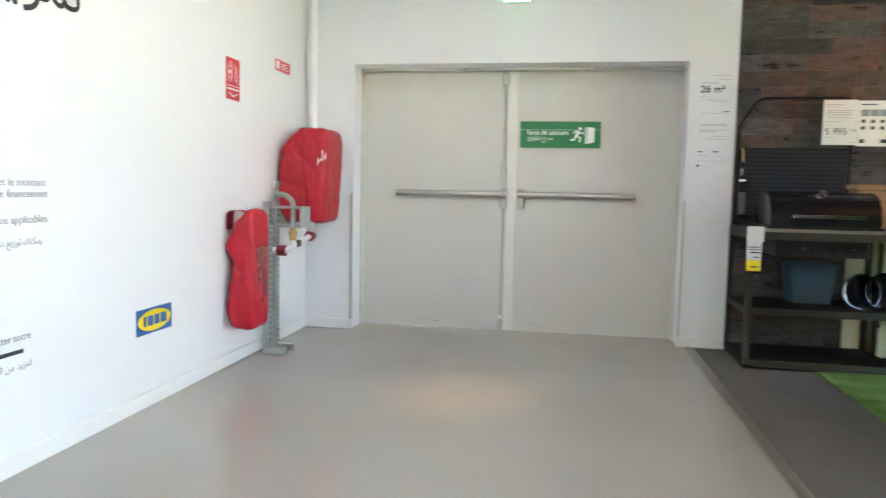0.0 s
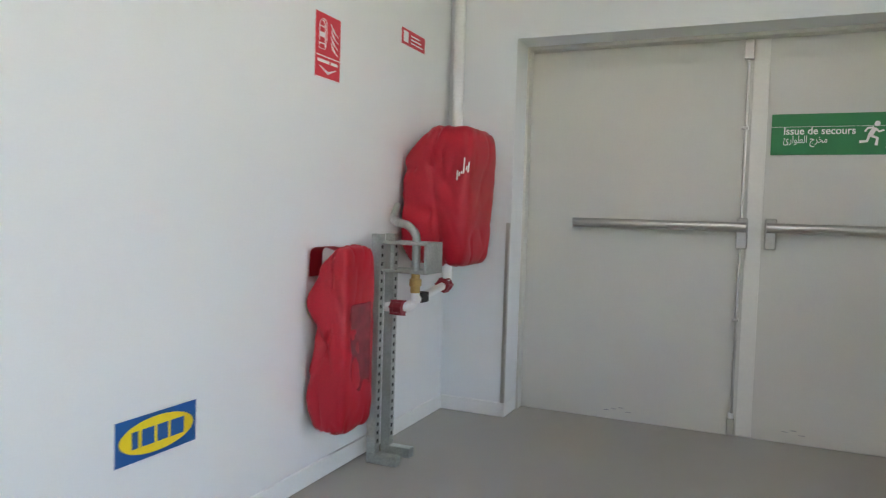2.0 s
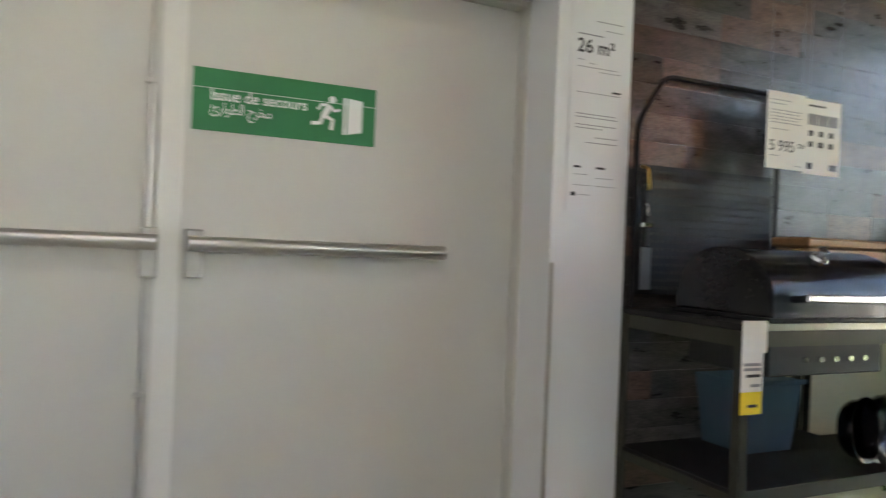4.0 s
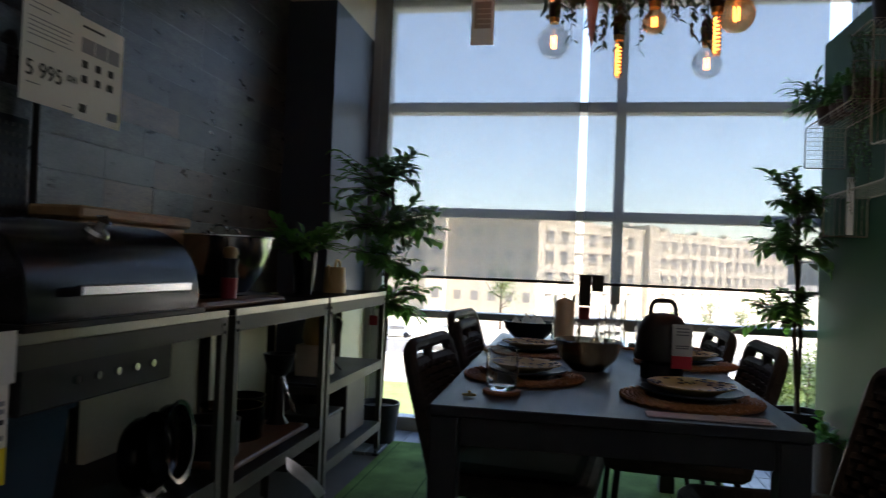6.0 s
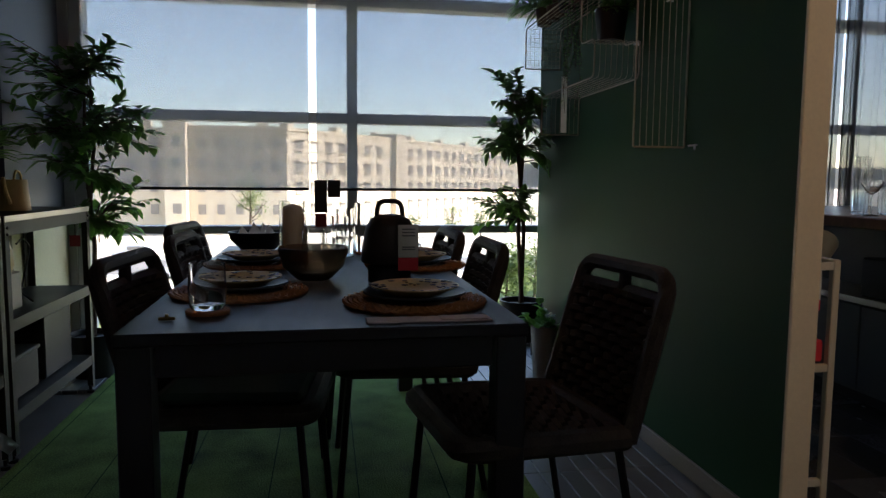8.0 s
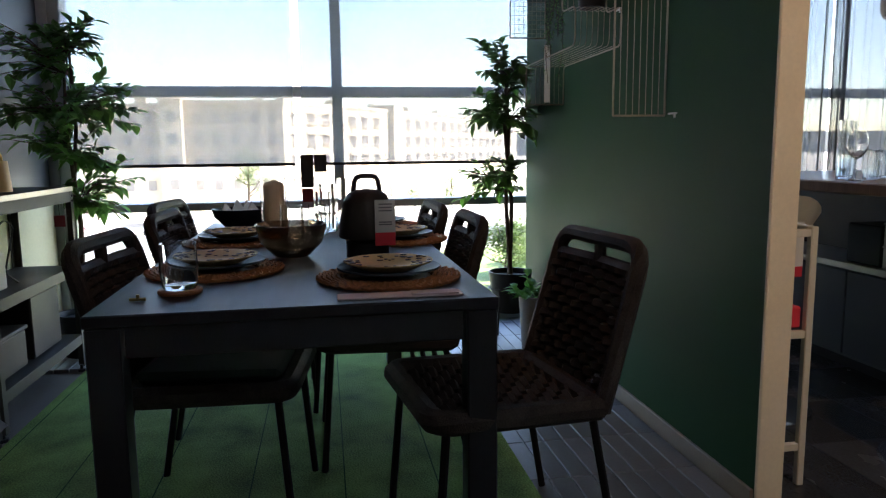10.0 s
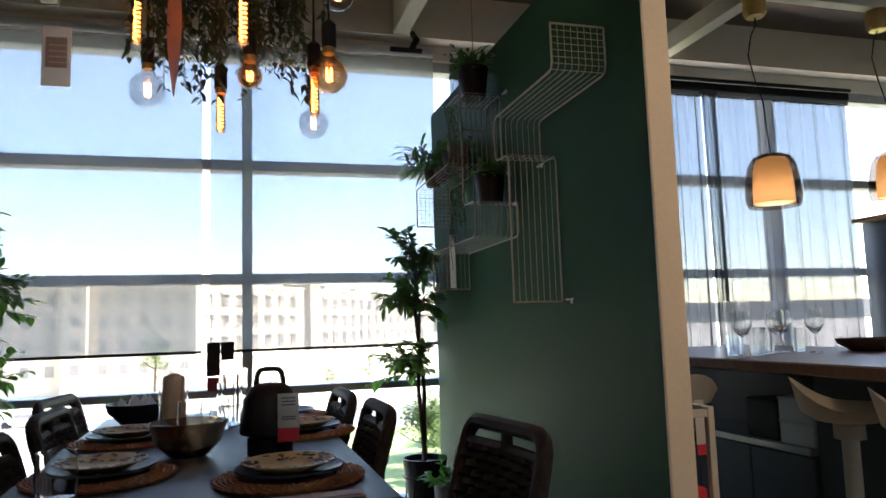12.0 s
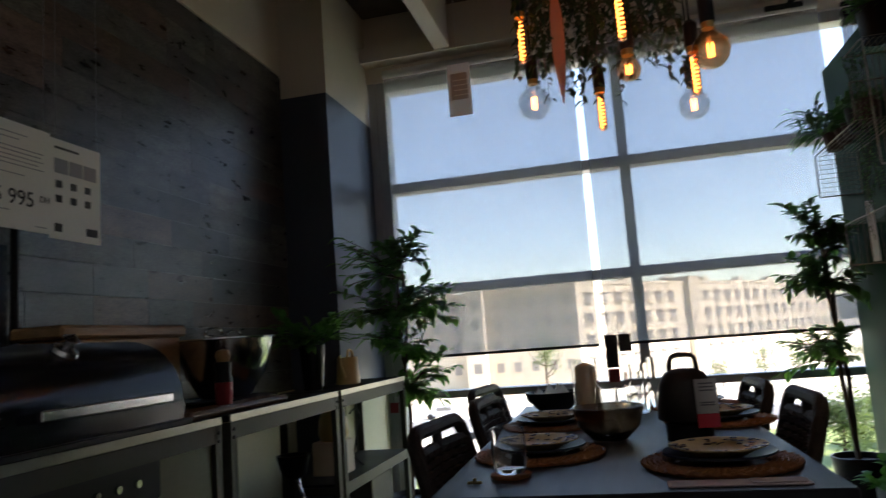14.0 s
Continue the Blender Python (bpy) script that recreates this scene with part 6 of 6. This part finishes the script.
part("plinth", boxes((4.94, 6.25, 1.07, 1.66, -0.012, 0.0595)), POT_BLACK, lc)
for i in range(3):
    part("cabinet_door", boxes((4.945 + i * 0.415, 5.352 + i * 0.415, 1.7005, 1.718, 0.075, 0.485), bevel=0.003), CAB_GREY, lc)
bbx = thing("black_bin", "square black bin on the low cabinet", "storage box")
part("bin_body", boxes((5.16, 5.38, 1.50, 1.71, 0.531, 0.72), bevel=0.008), POT_BLACK, bbx)
for i in range(2):
    wx = thing("white_box", "white cardboard storage box on the low cabinet", "storage box", "white boxes")
    part("box_body", boxes((4.945, 5.15, 1.48, 1.71, 0.531 + i * 0.105, 0.625 + i * 0.105), bevel=0.003), WHITE_TRIM, wx)
    part("box_lid", boxes((4.942, 5.153, 1.477, 1.713, 0.6255 + i * 0.105, 0.6355 + i * 0.105), bevel=0.002), WHITE_TRIM, wx)


def bar_stool(x, y, turn, label):
    s = thing("bar_stool", label, "stool", "bar stools", at=(x, y, 0), turn=turn)
    bm = bmesh.new()
    n = 24
    rows = []
    for j, (r, z) in enumerate(((0.04, 0.75), (0.10, 0.752), (0.15, 0.765), (0.178, 0.80))):
        row = []
        for k in range(n):
            a = 2 * math.pi * k / n
            lift = max(0, -math.sin(a)) ** 2 * (0.10 if j == 3 else 0.02 if j == 2 else 0)
            row.append(bm.verts.new((r * 1.08 * math.cos(a), r * math.sin(a), z + lift)))
        rows.append(row)
    for a, b in zip(rows, rows[1:]):
        for k in range(n):
            bm.faces.new((a[k], a[(k + 1) % n], b[(k + 1) % n], b[k]))
    bm.faces.new(rows[0])
    bmesh.ops.solidify(bm, geom=bm.faces[:], thickness=0.009)
    part("seat", bm, CREAM, s, "moulded cream seat shell", smooth=True)
    bm = bmesh.new()
    lathe(bm, [(0, 0.737), (0.05, 0.737), (0.05, 0.69), (0.028, 0.685), (0.028, 0.36), (0, 0.36)], 16)
    part("column", bm, CREAM, s, smooth=True)
    bm = bmesh.new()
    lathe(bm, [(0, 0.365), (0.018, 0.365), (0.018, 0.02), (0.2, 0.012), (0.205, 0.0), (0.205, -0.012), (0, -0.012)], 28)
    part("base", bm, CHROME, s, "round chromed base", smooth=True)
    bm = bmesh.new()
    tube(bm, arc([(-0.1, 0.0, 0.3), (-0.13, 0.17, 0.29), (0.13, 0.17, 0.29), (0.1, 0.0, 0.3)], 0.06), 0.009, 8)
    part("footrest", bm, CHROME, s, smooth=True)
    return s


bar_stool(4.34, 2.12, 136, "cream bar stool on a round chromed base")
bar_stool(3.93, 2.20, 136, "cream bar stool drawn up to the counter")
bar_stool(4.95, 2.42, -90, "cream bar stool partly behind the wall end")
st2 = thing("step_ladder", "cream wooden high chair frame beside the wall end", "high chair")
for y in (2.80, 2.71):
    for x in (4.30, 4.42):
        part("post", boxes((x - 0.012, x + 0.012, y - 0.012, y + 0.012, 0.0, 0.84), bevel=0.003), CREAM, st2)
    part("rail", boxes((4.3125, 4.4075, y - 0.012, y + 0.012, 0.81, 0.84), bevel=0.003), CREAM, st2)
for z in (0.13, 0.5, 0.82):
    for x in (4.30, 4.42):
        part("rung", boxes((x - 0.01, x + 0.01, 2.7225, 2.7875, z - 0.012, z + 0.012), bevel=0.002), CREAM, st2)
part("red_pad", boxes((4.313, 4.407, 2.7225, 2.7875, 0.515, 0.585), bevel=0.006), SIGN_RED, st2, "red padded step")
wtg = thing("stool_tag", "white and red price tag on the stool", "price tag")
part("card", boxes((4.757, 4.760, 2.40, 2.44, 0.63, 0.80)), PAPER, wtg)
part("red_end", boxes((4.757, 4.760, 2.40, 2.44, 0.59, 0.6295)), SIGN_RED, wtg)


def pendant(x, y, zb):
    p = thing("pendant_lamp", "smoked glass pendant lamp with a lit cloth inner shade", "pendant lamp", "pendant lamps", at=(x, y, zb))
    prof = [(0.136, 0.0), (0.150, 0.03), (0.153, 0.075), (0.145, 0.16), (0.130, 0.235), (0.105, 0.28), (0.058, 0.303), (0.02, 0.31)]
    bm = bmesh.new()
    lathe(bm, prof, 32)
    g2 = part("glass_shade", bm, SMOKE, p, smooth=True)
    g2.visible_shadow = False
    bm = bmesh.new()
    lathe(bm, [(0.110, 0.02), (0.109, 0.10), (0.102, 0.20), (0.092, 0.25), (0.076, 0.275), (0.025, 0.29)], 32)
    part("inner_shade", bm, LAMP_SHADE, p, "warm lit cloth shade", smooth=True)
    bm = bmesh.new()
    lathe(bm, [(0, 0.09), (0.03, 0.095), (0.04, 0.13), (0.025, 0.18), (0, 0.19)], 16)
    part("light_bulb", bm, LAMP_GLOW, p, smooth=True)
    bm = bmesh.new()
    lathe(bm, [(0, 0.028), (0.108, 0.028), (0.108, 0.031), (0, 0.031)], 32)
    disc = part("diffuser", bm, LAMP_GLOW, p, "glowing round diffuser")
    disc.visible_shadow = False
    bm = bmesh.new()
    tube(bm, [(0, 0, 0.308), (0.0, 0.012, 0.45), (0.0, 0.02, 0.6), (0, 0.07, 0.75), (0, 0.10, 0.88), (0, 0.07, 1.0), (0, 0.035, 1.06), (0, 0.03, 2.985 - zb - 0.14)], 0.004, 6)
    part("cord", bm, POT_BLACK, p, smooth=True)
    bm = bmesh.new()
    lathe(bm, [(0, 2.97 - zb), (0.062, 2.97 - zb), (0.066, 2.97 - zb - 0.10), (0.05, 2.97 - zb - 0.125), (0, 2.97 - zb - 0.13)], 20, (0, 0.03, 0))
    part("ceiling_cup", bm, BRASS, p, "brass ceiling cup", smooth=True)
    lamp("pendant_bulb", "POINT", pose(x, y, zb + 0.065), 0.085, (1.0, 0.80, 0.56), radius=0.03)
    return p


LAMP_SHADE = sheer("lit_cloth_shade", (0.80, 0.72, 0.58), 0.03, 300.0)
pendant(5.60, 1.235, 1.73)
pendant(5.60, 0.33, 1.785)


def wine_glass(x, y):
    t = thing("wine_glass", "clear wine glass on the bar counter", "glass", "bar glasses", at=(x, y, 0.936))
    bm = bmesh.new()
    lathe(bm, [(0, 0.002), (0.034, 0.0), (0.03, 0.004), (0.005, 0.008), (0.004, 0.09), (0.02, 0.1), (0.042, 0.135), (0.044, 0.16), (0.034, 0.21), (0.0325, 0.21), (0.0425, 0.16), (0.0405, 0.136), (0.018, 0.103), (0, 0.098)], 24)
    b = part("bowl_and_stem", bm, SOLID_GLASS, t, smooth=True)
    b.visible_shadow = False


for x, y in ((5.05, 1.96), (5.25, 1.60), (5.3, 1.52), (5.15, 1.46)):
    wine_glass(x, y)
for x, y, h in ((5.2, 1.90, 0.26), (5.12, 1.83, 0.13), (5.18, 1.76, 0.13), (5.3, 1.80, 0.26), (5.22, 1.68, 0.13), (5.28, 1.44, 0.12)):
    tumbler(x, y, 0.936, 0.032, h, "tall clear glass on the bar counter")
lathed("serving_bowl", "shallow brown bowl on the bar counter", "bowl", [(0, 0), (0.07, 0), (0.13, 0.035), (0.14, 0.06), (0.132, 0.06), (0.06, 0.008), (0, 0.008)], TERRACOTTA, (5.1, 1.2, 0.936))
# shelf unit at the far side of the bar
fu = thing("wall_shelf_unit", "dark panel with a pale wooden shelf", "shelf")
part("side_panel", boxes((5.9, 6.5, -0.40, -0.34, 0.0, 1.78)), BLUE_WALL, fu)
part("shelf", boxes((5.88, 6.5, -0.40, -0.24, 1.781, 1.81), bevel=0.003), WOOD, fu)


def curtain(x, y0, y1, z0, z1, waves, depth, material, name, label):
    c = thing(name, label, "curtain", "window curtains")
    bm = bmesh.new()
    n = waves * 16
    lam = (y1 - y0) / waves
    lo, hi = [], []
    for k in range(n + 1):
        u = k / n
        ph = u * waves * 2 * math.pi
        y = y0 + (y1 - y0) * u + lam * (0.07 + 0.05 * math.sin(u * 31) + 0.03 * math.sin(u * 71)) * math.sin(2 * ph)
        d = depth * math.sin(u * waves * 2 * math.pi) + depth * 0.5 * math.sin(u * waves * 3.7 + 1)
        hi.append(bm.verts.new((x + d * 0.5, y, z1)))
        lo.append(bm.verts.new((x + d, y + 0.02 * math.sin(u * 23), z0)))
    for k in range(n):
        bm.faces.new((lo[k], lo[k + 1], hi[k + 1], hi[k]))
    part("fabric", bm, material, c, smooth=True)
    part("heading_tape", boxes((x - 0.025, x + 0.025, y0, y1, z1 - 0.002, z1 + 0.03), bevel=0.004), material, c)
    return c


curtain(6.48, -0.27, 0.93, 0.05, 2.68, 10, 0.026, SHEER, "sheer_curtain", "pale sheer curtain hanging in soft folds")
curtain(6.49, 1.0, 2.86, 0.05, 2.68, 22, 0.028, SHEER, "sheer_curtain", "pale sheer curtain gathered in close folds")
curtain(6.45, 0.91, 1.03, 0.05, 2.68, 3, 0.02, SHEER_DARK, "grey_curtain", "gathered darker grey curtain edge")
tagged(part("curtain_pelmet", boxes((6.44, 6.50, -0.27, 2.86, 2.712, 2.765), bevel=0.006), BLACK_METAL), "dark gathered heading band along the curtain rod", "curtain heading")
bm = bmesh.new()
tube(bm, [(6.46, -0.3, 2.79), (6.46, 2.86, 2.79)], 0.014, 8)
tagged(part("curtain_rod", bm, BLACK_METAL), "black curtain rod above the sheer curtains", "curtain rod")
# air duct and spot rail near the window head
bm = bmesh.new()
tube(bm, [(6.45, 3.05, 2.83), (6.45, 3.25, 2.83)], 0.016, 8)
tube(bm, [(6.45, 3.12, 2.83), (6.45, 3.08, 2.90), (6.56, 3.08, 2.99)], 0.02, 8)
tagged(part("rail_bracket", bm, BLACK_METAL), "black bracket at the window head", "bracket")
bm = bmesh.new()
tube(bm, [(5.48, 3.05, 2.35), (5.48, 3.05, TOP)], 0.003, 5)
tagged(part("support_wire", bm, WIRE), "thin cream wire from ceiling to shelf", "wire")

# ---- outside ----
structure("ground", boxes((7.3, 2500, -1500, 1500, GF - 1, GF)), STREET, "pale sunlit concrete yard and street", "ground")
structure("road", boxes((66, 78, -300, 300, GF, GF + 0.02)), ASPHALT, "asphalt street along the apartment buildings", "road")
structure("kerb", boxes((65.6, 66, -300, 300, GF, GF + 0.14), (78, 78.4, -300, 300, GF, GF + 0.14)), WHITE_TRIM, "pale stone kerb", "kerb")
structure("lawn", boxes((14, 62, -120, 2, GF, GF + 0.06), (18, 51, 12, 60, GF, GF + 0.06)), LAWN, "dry yellow-green lawn", "lawn")


def building(name, label, origin, turn, length, depth, top, rows, cols, wall, start, pitch, w, balconies=()):
    b = thing(name, label, "apartment building", at=(origin[0], origin[1], GF), turn=turn)
    h = top - GF
    part("wall", boxes((0, depth, 0, length, 0, h)), wall, b)
    part("parapet", boxes((-0.15, depth + 0.15, -0.15, length + 0.15, h, h + 0.5)), wall, b)
    for i in range(int(length / 14)):
        part("chimney", boxes((3 + i % 2 * 3, 4.6 + i % 2 * 3, 3 + i * 13, 4.6 + i * 13, h + 0.5, h + 1.7)), wall, b)
    for r in rows:
        for c in range(cols):
            y = start + c * pitch
            if y > length - 1.5:
                continue
            win_b = part("window", boxes((-0.10, -0.005, y, y + w, r, r + 1.5)), BWIN, b)
            part("sill", boxes((-0.3, -0.004, y - 0.15, y + w + 0.15, r - 0.15, r - 0.001)), wall, win_b)
            part("lintel", boxes((-0.24, -0.004, y - 0.1, y + w + 0.1, r + 1.501, r + 1.68)), wall, win_b)
    return b


base_rows = [9.6 + 3.2, 9.6, 6.3, 3.0]
# blocks facing the window get the darker cream as shade, the tower the lighter
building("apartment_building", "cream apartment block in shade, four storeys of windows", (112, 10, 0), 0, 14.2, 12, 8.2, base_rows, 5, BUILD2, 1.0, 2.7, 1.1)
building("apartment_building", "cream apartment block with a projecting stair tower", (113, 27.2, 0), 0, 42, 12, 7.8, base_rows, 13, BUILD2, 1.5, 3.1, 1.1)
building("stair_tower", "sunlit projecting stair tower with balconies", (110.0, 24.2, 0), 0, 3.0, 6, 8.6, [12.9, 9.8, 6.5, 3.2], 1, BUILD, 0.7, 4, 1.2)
# the long sunlit wing: its facade runs away from the corner
bw = thing("apartment_building", "long sunlit cream apartment block, rows of windows", "apartment building", at=(112, 10, GF), turn=math.degrees(math.atan2(-0.6, 0.8)))
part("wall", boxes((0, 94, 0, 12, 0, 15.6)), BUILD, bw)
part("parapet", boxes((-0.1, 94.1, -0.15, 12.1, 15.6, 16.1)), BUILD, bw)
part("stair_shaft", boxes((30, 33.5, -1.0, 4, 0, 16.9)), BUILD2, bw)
for i in range(7):
    part("chimney", boxes((5 + i * 13, 6.6 + i * 13, 4, 5.6, 16.1, 17.4)), BUILD, bw)
for r in base_rows + [0.4]:
    for c in range(24):
        x = 2.0 + c * 3.8
        if 28 < x < 35 or x > 91:
            continue
        wv = part("window", boxes((x, x + 1.7, -0.10, -0.005, r, r + (1.5 if r > 1 else 2.0))), BWIN, bw)
        part("sill", boxes((x - 0.15, x + 1.85, -0.35, -0.004, r - 0.15, r - 0.001)), BUILD, wv)
        if r > 1:
            part("lintel", boxes((x - 0.15, x + 1.85, -0.5, -0.004, r + 1.501, r + 1.65)), BUILD, wv)
structure("backdrop_hills", boxes((900, 1000, -1200, 1200, GF - 5, 22)), HILL, "hazy grey hills on the horizon", "backdrop")


def tree(x, y, h, r, seed, label, leaves=900, size=0.35):
    random.seed(seed)
    t = thing("tree", label, "tree", "street trees", at=(x, y, GF))
    bm = bmesh.new()
    tube(bm, [(0, 0, 0), (0.05, 0.04, h * 0.3), (0, -0.05, h * 0.6), (0.05, 0, h * 0.85)], [h * 0.022, h * 0.018, h * 0.012, h * 0.004], 8)
    for k in range(7):
        d = rand_dir(0.2, 0.9) * r * 0.8
        z = h * random.uniform(0.3, 0.65)
        tube(bm, [(0, 0, z), Vector((0, 0, z)) + d * 0.5, Vector((0, 0, z + 0.1 * h)) + d], [h * 0.009, h * 0.006, h * 0.002], 6)
    part("trunk", bm, BARK, t)
    bm = bmesh.new()
    blobs = [(rand_dir(-0.2, 0.2) * r * random.uniform(0.1, 0.65) + Vector((0, 0, h * random.uniform(0.4, 0.92))), r * random.uniform(0.3, 0.55)) for k in range(14)]
    for k in range(leaves):
        c, br = random.choice(blobs)
        p = c + Vector((random.gauss(0, 0.5), random.gauss(0, 0.5), random.gauss(0, 0.5))) * br
        leaf(bm, p, rand_dir(-0.5, 0.5), size * random.uniform(0.6, 1.3), size * 0.3, 0.2)
    tagged(part("crown", bm, TREE_LEAF, t), kind="stuff")


tree(97, 13.9, 9.3, 2.9, 1, "slim leafy street tree before the shaded block")
tree(99, 33, 4.6, 1.8, 2, "young street tree before the stair tower", 600)
for i, (x, y, h, r) in enumerate(((100, -8, 3.8, 1.8), (104, -14, 4.6, 2.0), (108, -19, 4.2, 2.2), (112, -24, 4.8, 2.2), (118, -30, 4.6, 2.2))):
    tree(x, y, h, r, 10 + i, "bushy green street tree by the sunlit block", 600)
for i, (x, y, h, r) in enumerate(((44, -6.6, 4.4, 2.2), (48, -9.6, 4.6, 2.3), (41, -8.6, 3.6, 2.0), (53, -13, 4.6, 2.4))):
    tree(x, y, h, r, 30 + i, "pale green tree on the lawn below the window", 1500, 0.34)


def car(x, y, turn, material, label):
    c = thing("car", label, "car", "parked cars", at=(x, y, GF), turn=turn)
    bm = bmesh.new()
    prof = [(-2.1, 0.35), (-2.15, 0.75), (-1.7, 0.9), (-1.1, 1.4), (0.5, 1.45), (1.2, 0.95), (2.0, 0.85), (2.15, 0.6), (2.1, 0.35)]
    a = [bm.verts.new((px, -0.85, pz)) for px, pz in prof]
    b = [bm.verts.new((px, 0.85, pz)) for px, pz in prof]
    bm.faces.new(a), bm.faces.new(b[::-1])
    for k in range(len(prof)):
        j = (k + 1) % len(prof)
        bm.faces.new((a[k], a[j], b[j], b[k]))
    bmesh.ops.bevel(bm, geom=bm.edges[:], offset=0.06, segments=2, affect="EDGES")
    body = part("body", bm, material, c, smooth=True)
    for s in (-0.86, 0.855):
        part("side_window", boxes((-1.1, 0.6, s, s + 0.012, 0.92, 1.3)), BWIN, body)
    for px in (-1.35, 1.35):
        for s in (-0.9, 0.72):
            bm = bmesh.new()
            tube(bm, [(px, s, 0.33), (px, s + 0.18, 0.33)], 0.33, 18)
            part("wheel", bm, POT_BLACK, c, smooth=True)


CAR_WHITE = mat("white_car_paint", (0.7, 0.7, 0.7), 0.25, var=0.02, bump=0, coat=0.5)
CAR_RED = mat("red_car_paint", (0.4, 0.03, 0.03), 0.25, var=0.02, bump=0, coat=0.5)
car(80.5, 24, 90, CAR_WHITE, "white car parked at the kerb")
car(80.5, 31, 90, CAR_RED, "red car parked at the kerb")
car(64, 16, 90, CAR_WHITE, "white car parked across the street")

# ---- pieces: wall bricks, deck tiles, slate tiles ----
wall_b = bpy.data.objects["wall_brick_backing"]
random.seed(8)
BH, BL = 0.1125, 0.46


def brick_mesh(w, material):
    bm = bmesh.new()
    box(bm, 0, w, -0.022, 0, 0, BH - 0.0006, 0.0004)
    me = bpy.data.meshes.new("brick")
    bmesh.ops.recalc_face_normals(bm, faces=bm.faces[:])
    bm.to_mesh(me)
    bm.free()
    me.materials.append(material)
    return me


cache = {}
for row in range(24):
    x = 3.258
    first_w = random.choice((0.16, 0.30, BL, 0.38))
    while x < 5.925:
        w = min(first_w or random.choice((BL, 0.38, 0.30, BL)), 5.928 - x)
        first_w = None
        if w < 0.03:
            break
        red = random.random() < 0.22
        key = (round(w, 3), red)
        if key not in cache:
            cache[key] = brick_mesh(w - 0.0006, BRICK_RED if red else BRICK)
        ob = new("brick", cache[key])
        ob.parent = wall_b
        ob.location = (x, 6.030 + random.uniform(-0.0006, 0.0004), 0.002 + row * BH)
        x += w

floor_d = bpy.data.objects["floor_dark"]
spots = deck_tiles(4.17, 6.68, 2.97, 3.55) + deck_tiles(6.365, 6.68, 3.56, 5.40) + deck_tiles(6.07, 6.68, 5.42, 5.70)
bm = bmesh.new()
box(bm, 0.002, 0.298, 0.002, 0.0725, -0.012, 0.008, 0.002)
me_tile = bpy.data.meshes.new("deck_slat")
bmesh.ops.recalc_face_normals(bm, faces=bm.faces[:])
bm.to_mesh(me_tile)
bm.free()
me_tile.materials.append(TILE)
for x, y in spots[:300]:
    ob = new("deck_slat", me_tile)
    ob.parent = floor_d
    ob.location = (x, y, 0)
floor_b = bpy.data.objects["floor_bar"]
bm = bmesh.new()
box(bm, 0.002, 0.398, 0.002, 0.198, -0.012, 0.0, 0.001)
me_sl = bpy.data.meshes.new("floor_tile")
bmesh.ops.recalc_face_normals(bm, faces=bm.faces[:])
bm.to_mesh(me_sl)
bm.free()
me_sl.materials.append(DARK_WOOD_FLOOR)
for i in range(6):
    for j in range(28):
        ob = new("floor_tile", me_sl)
        ob.parent = floor_b
        ob.location = (4.17 + i * 0.4, 2.66 - j * 0.2, 0)
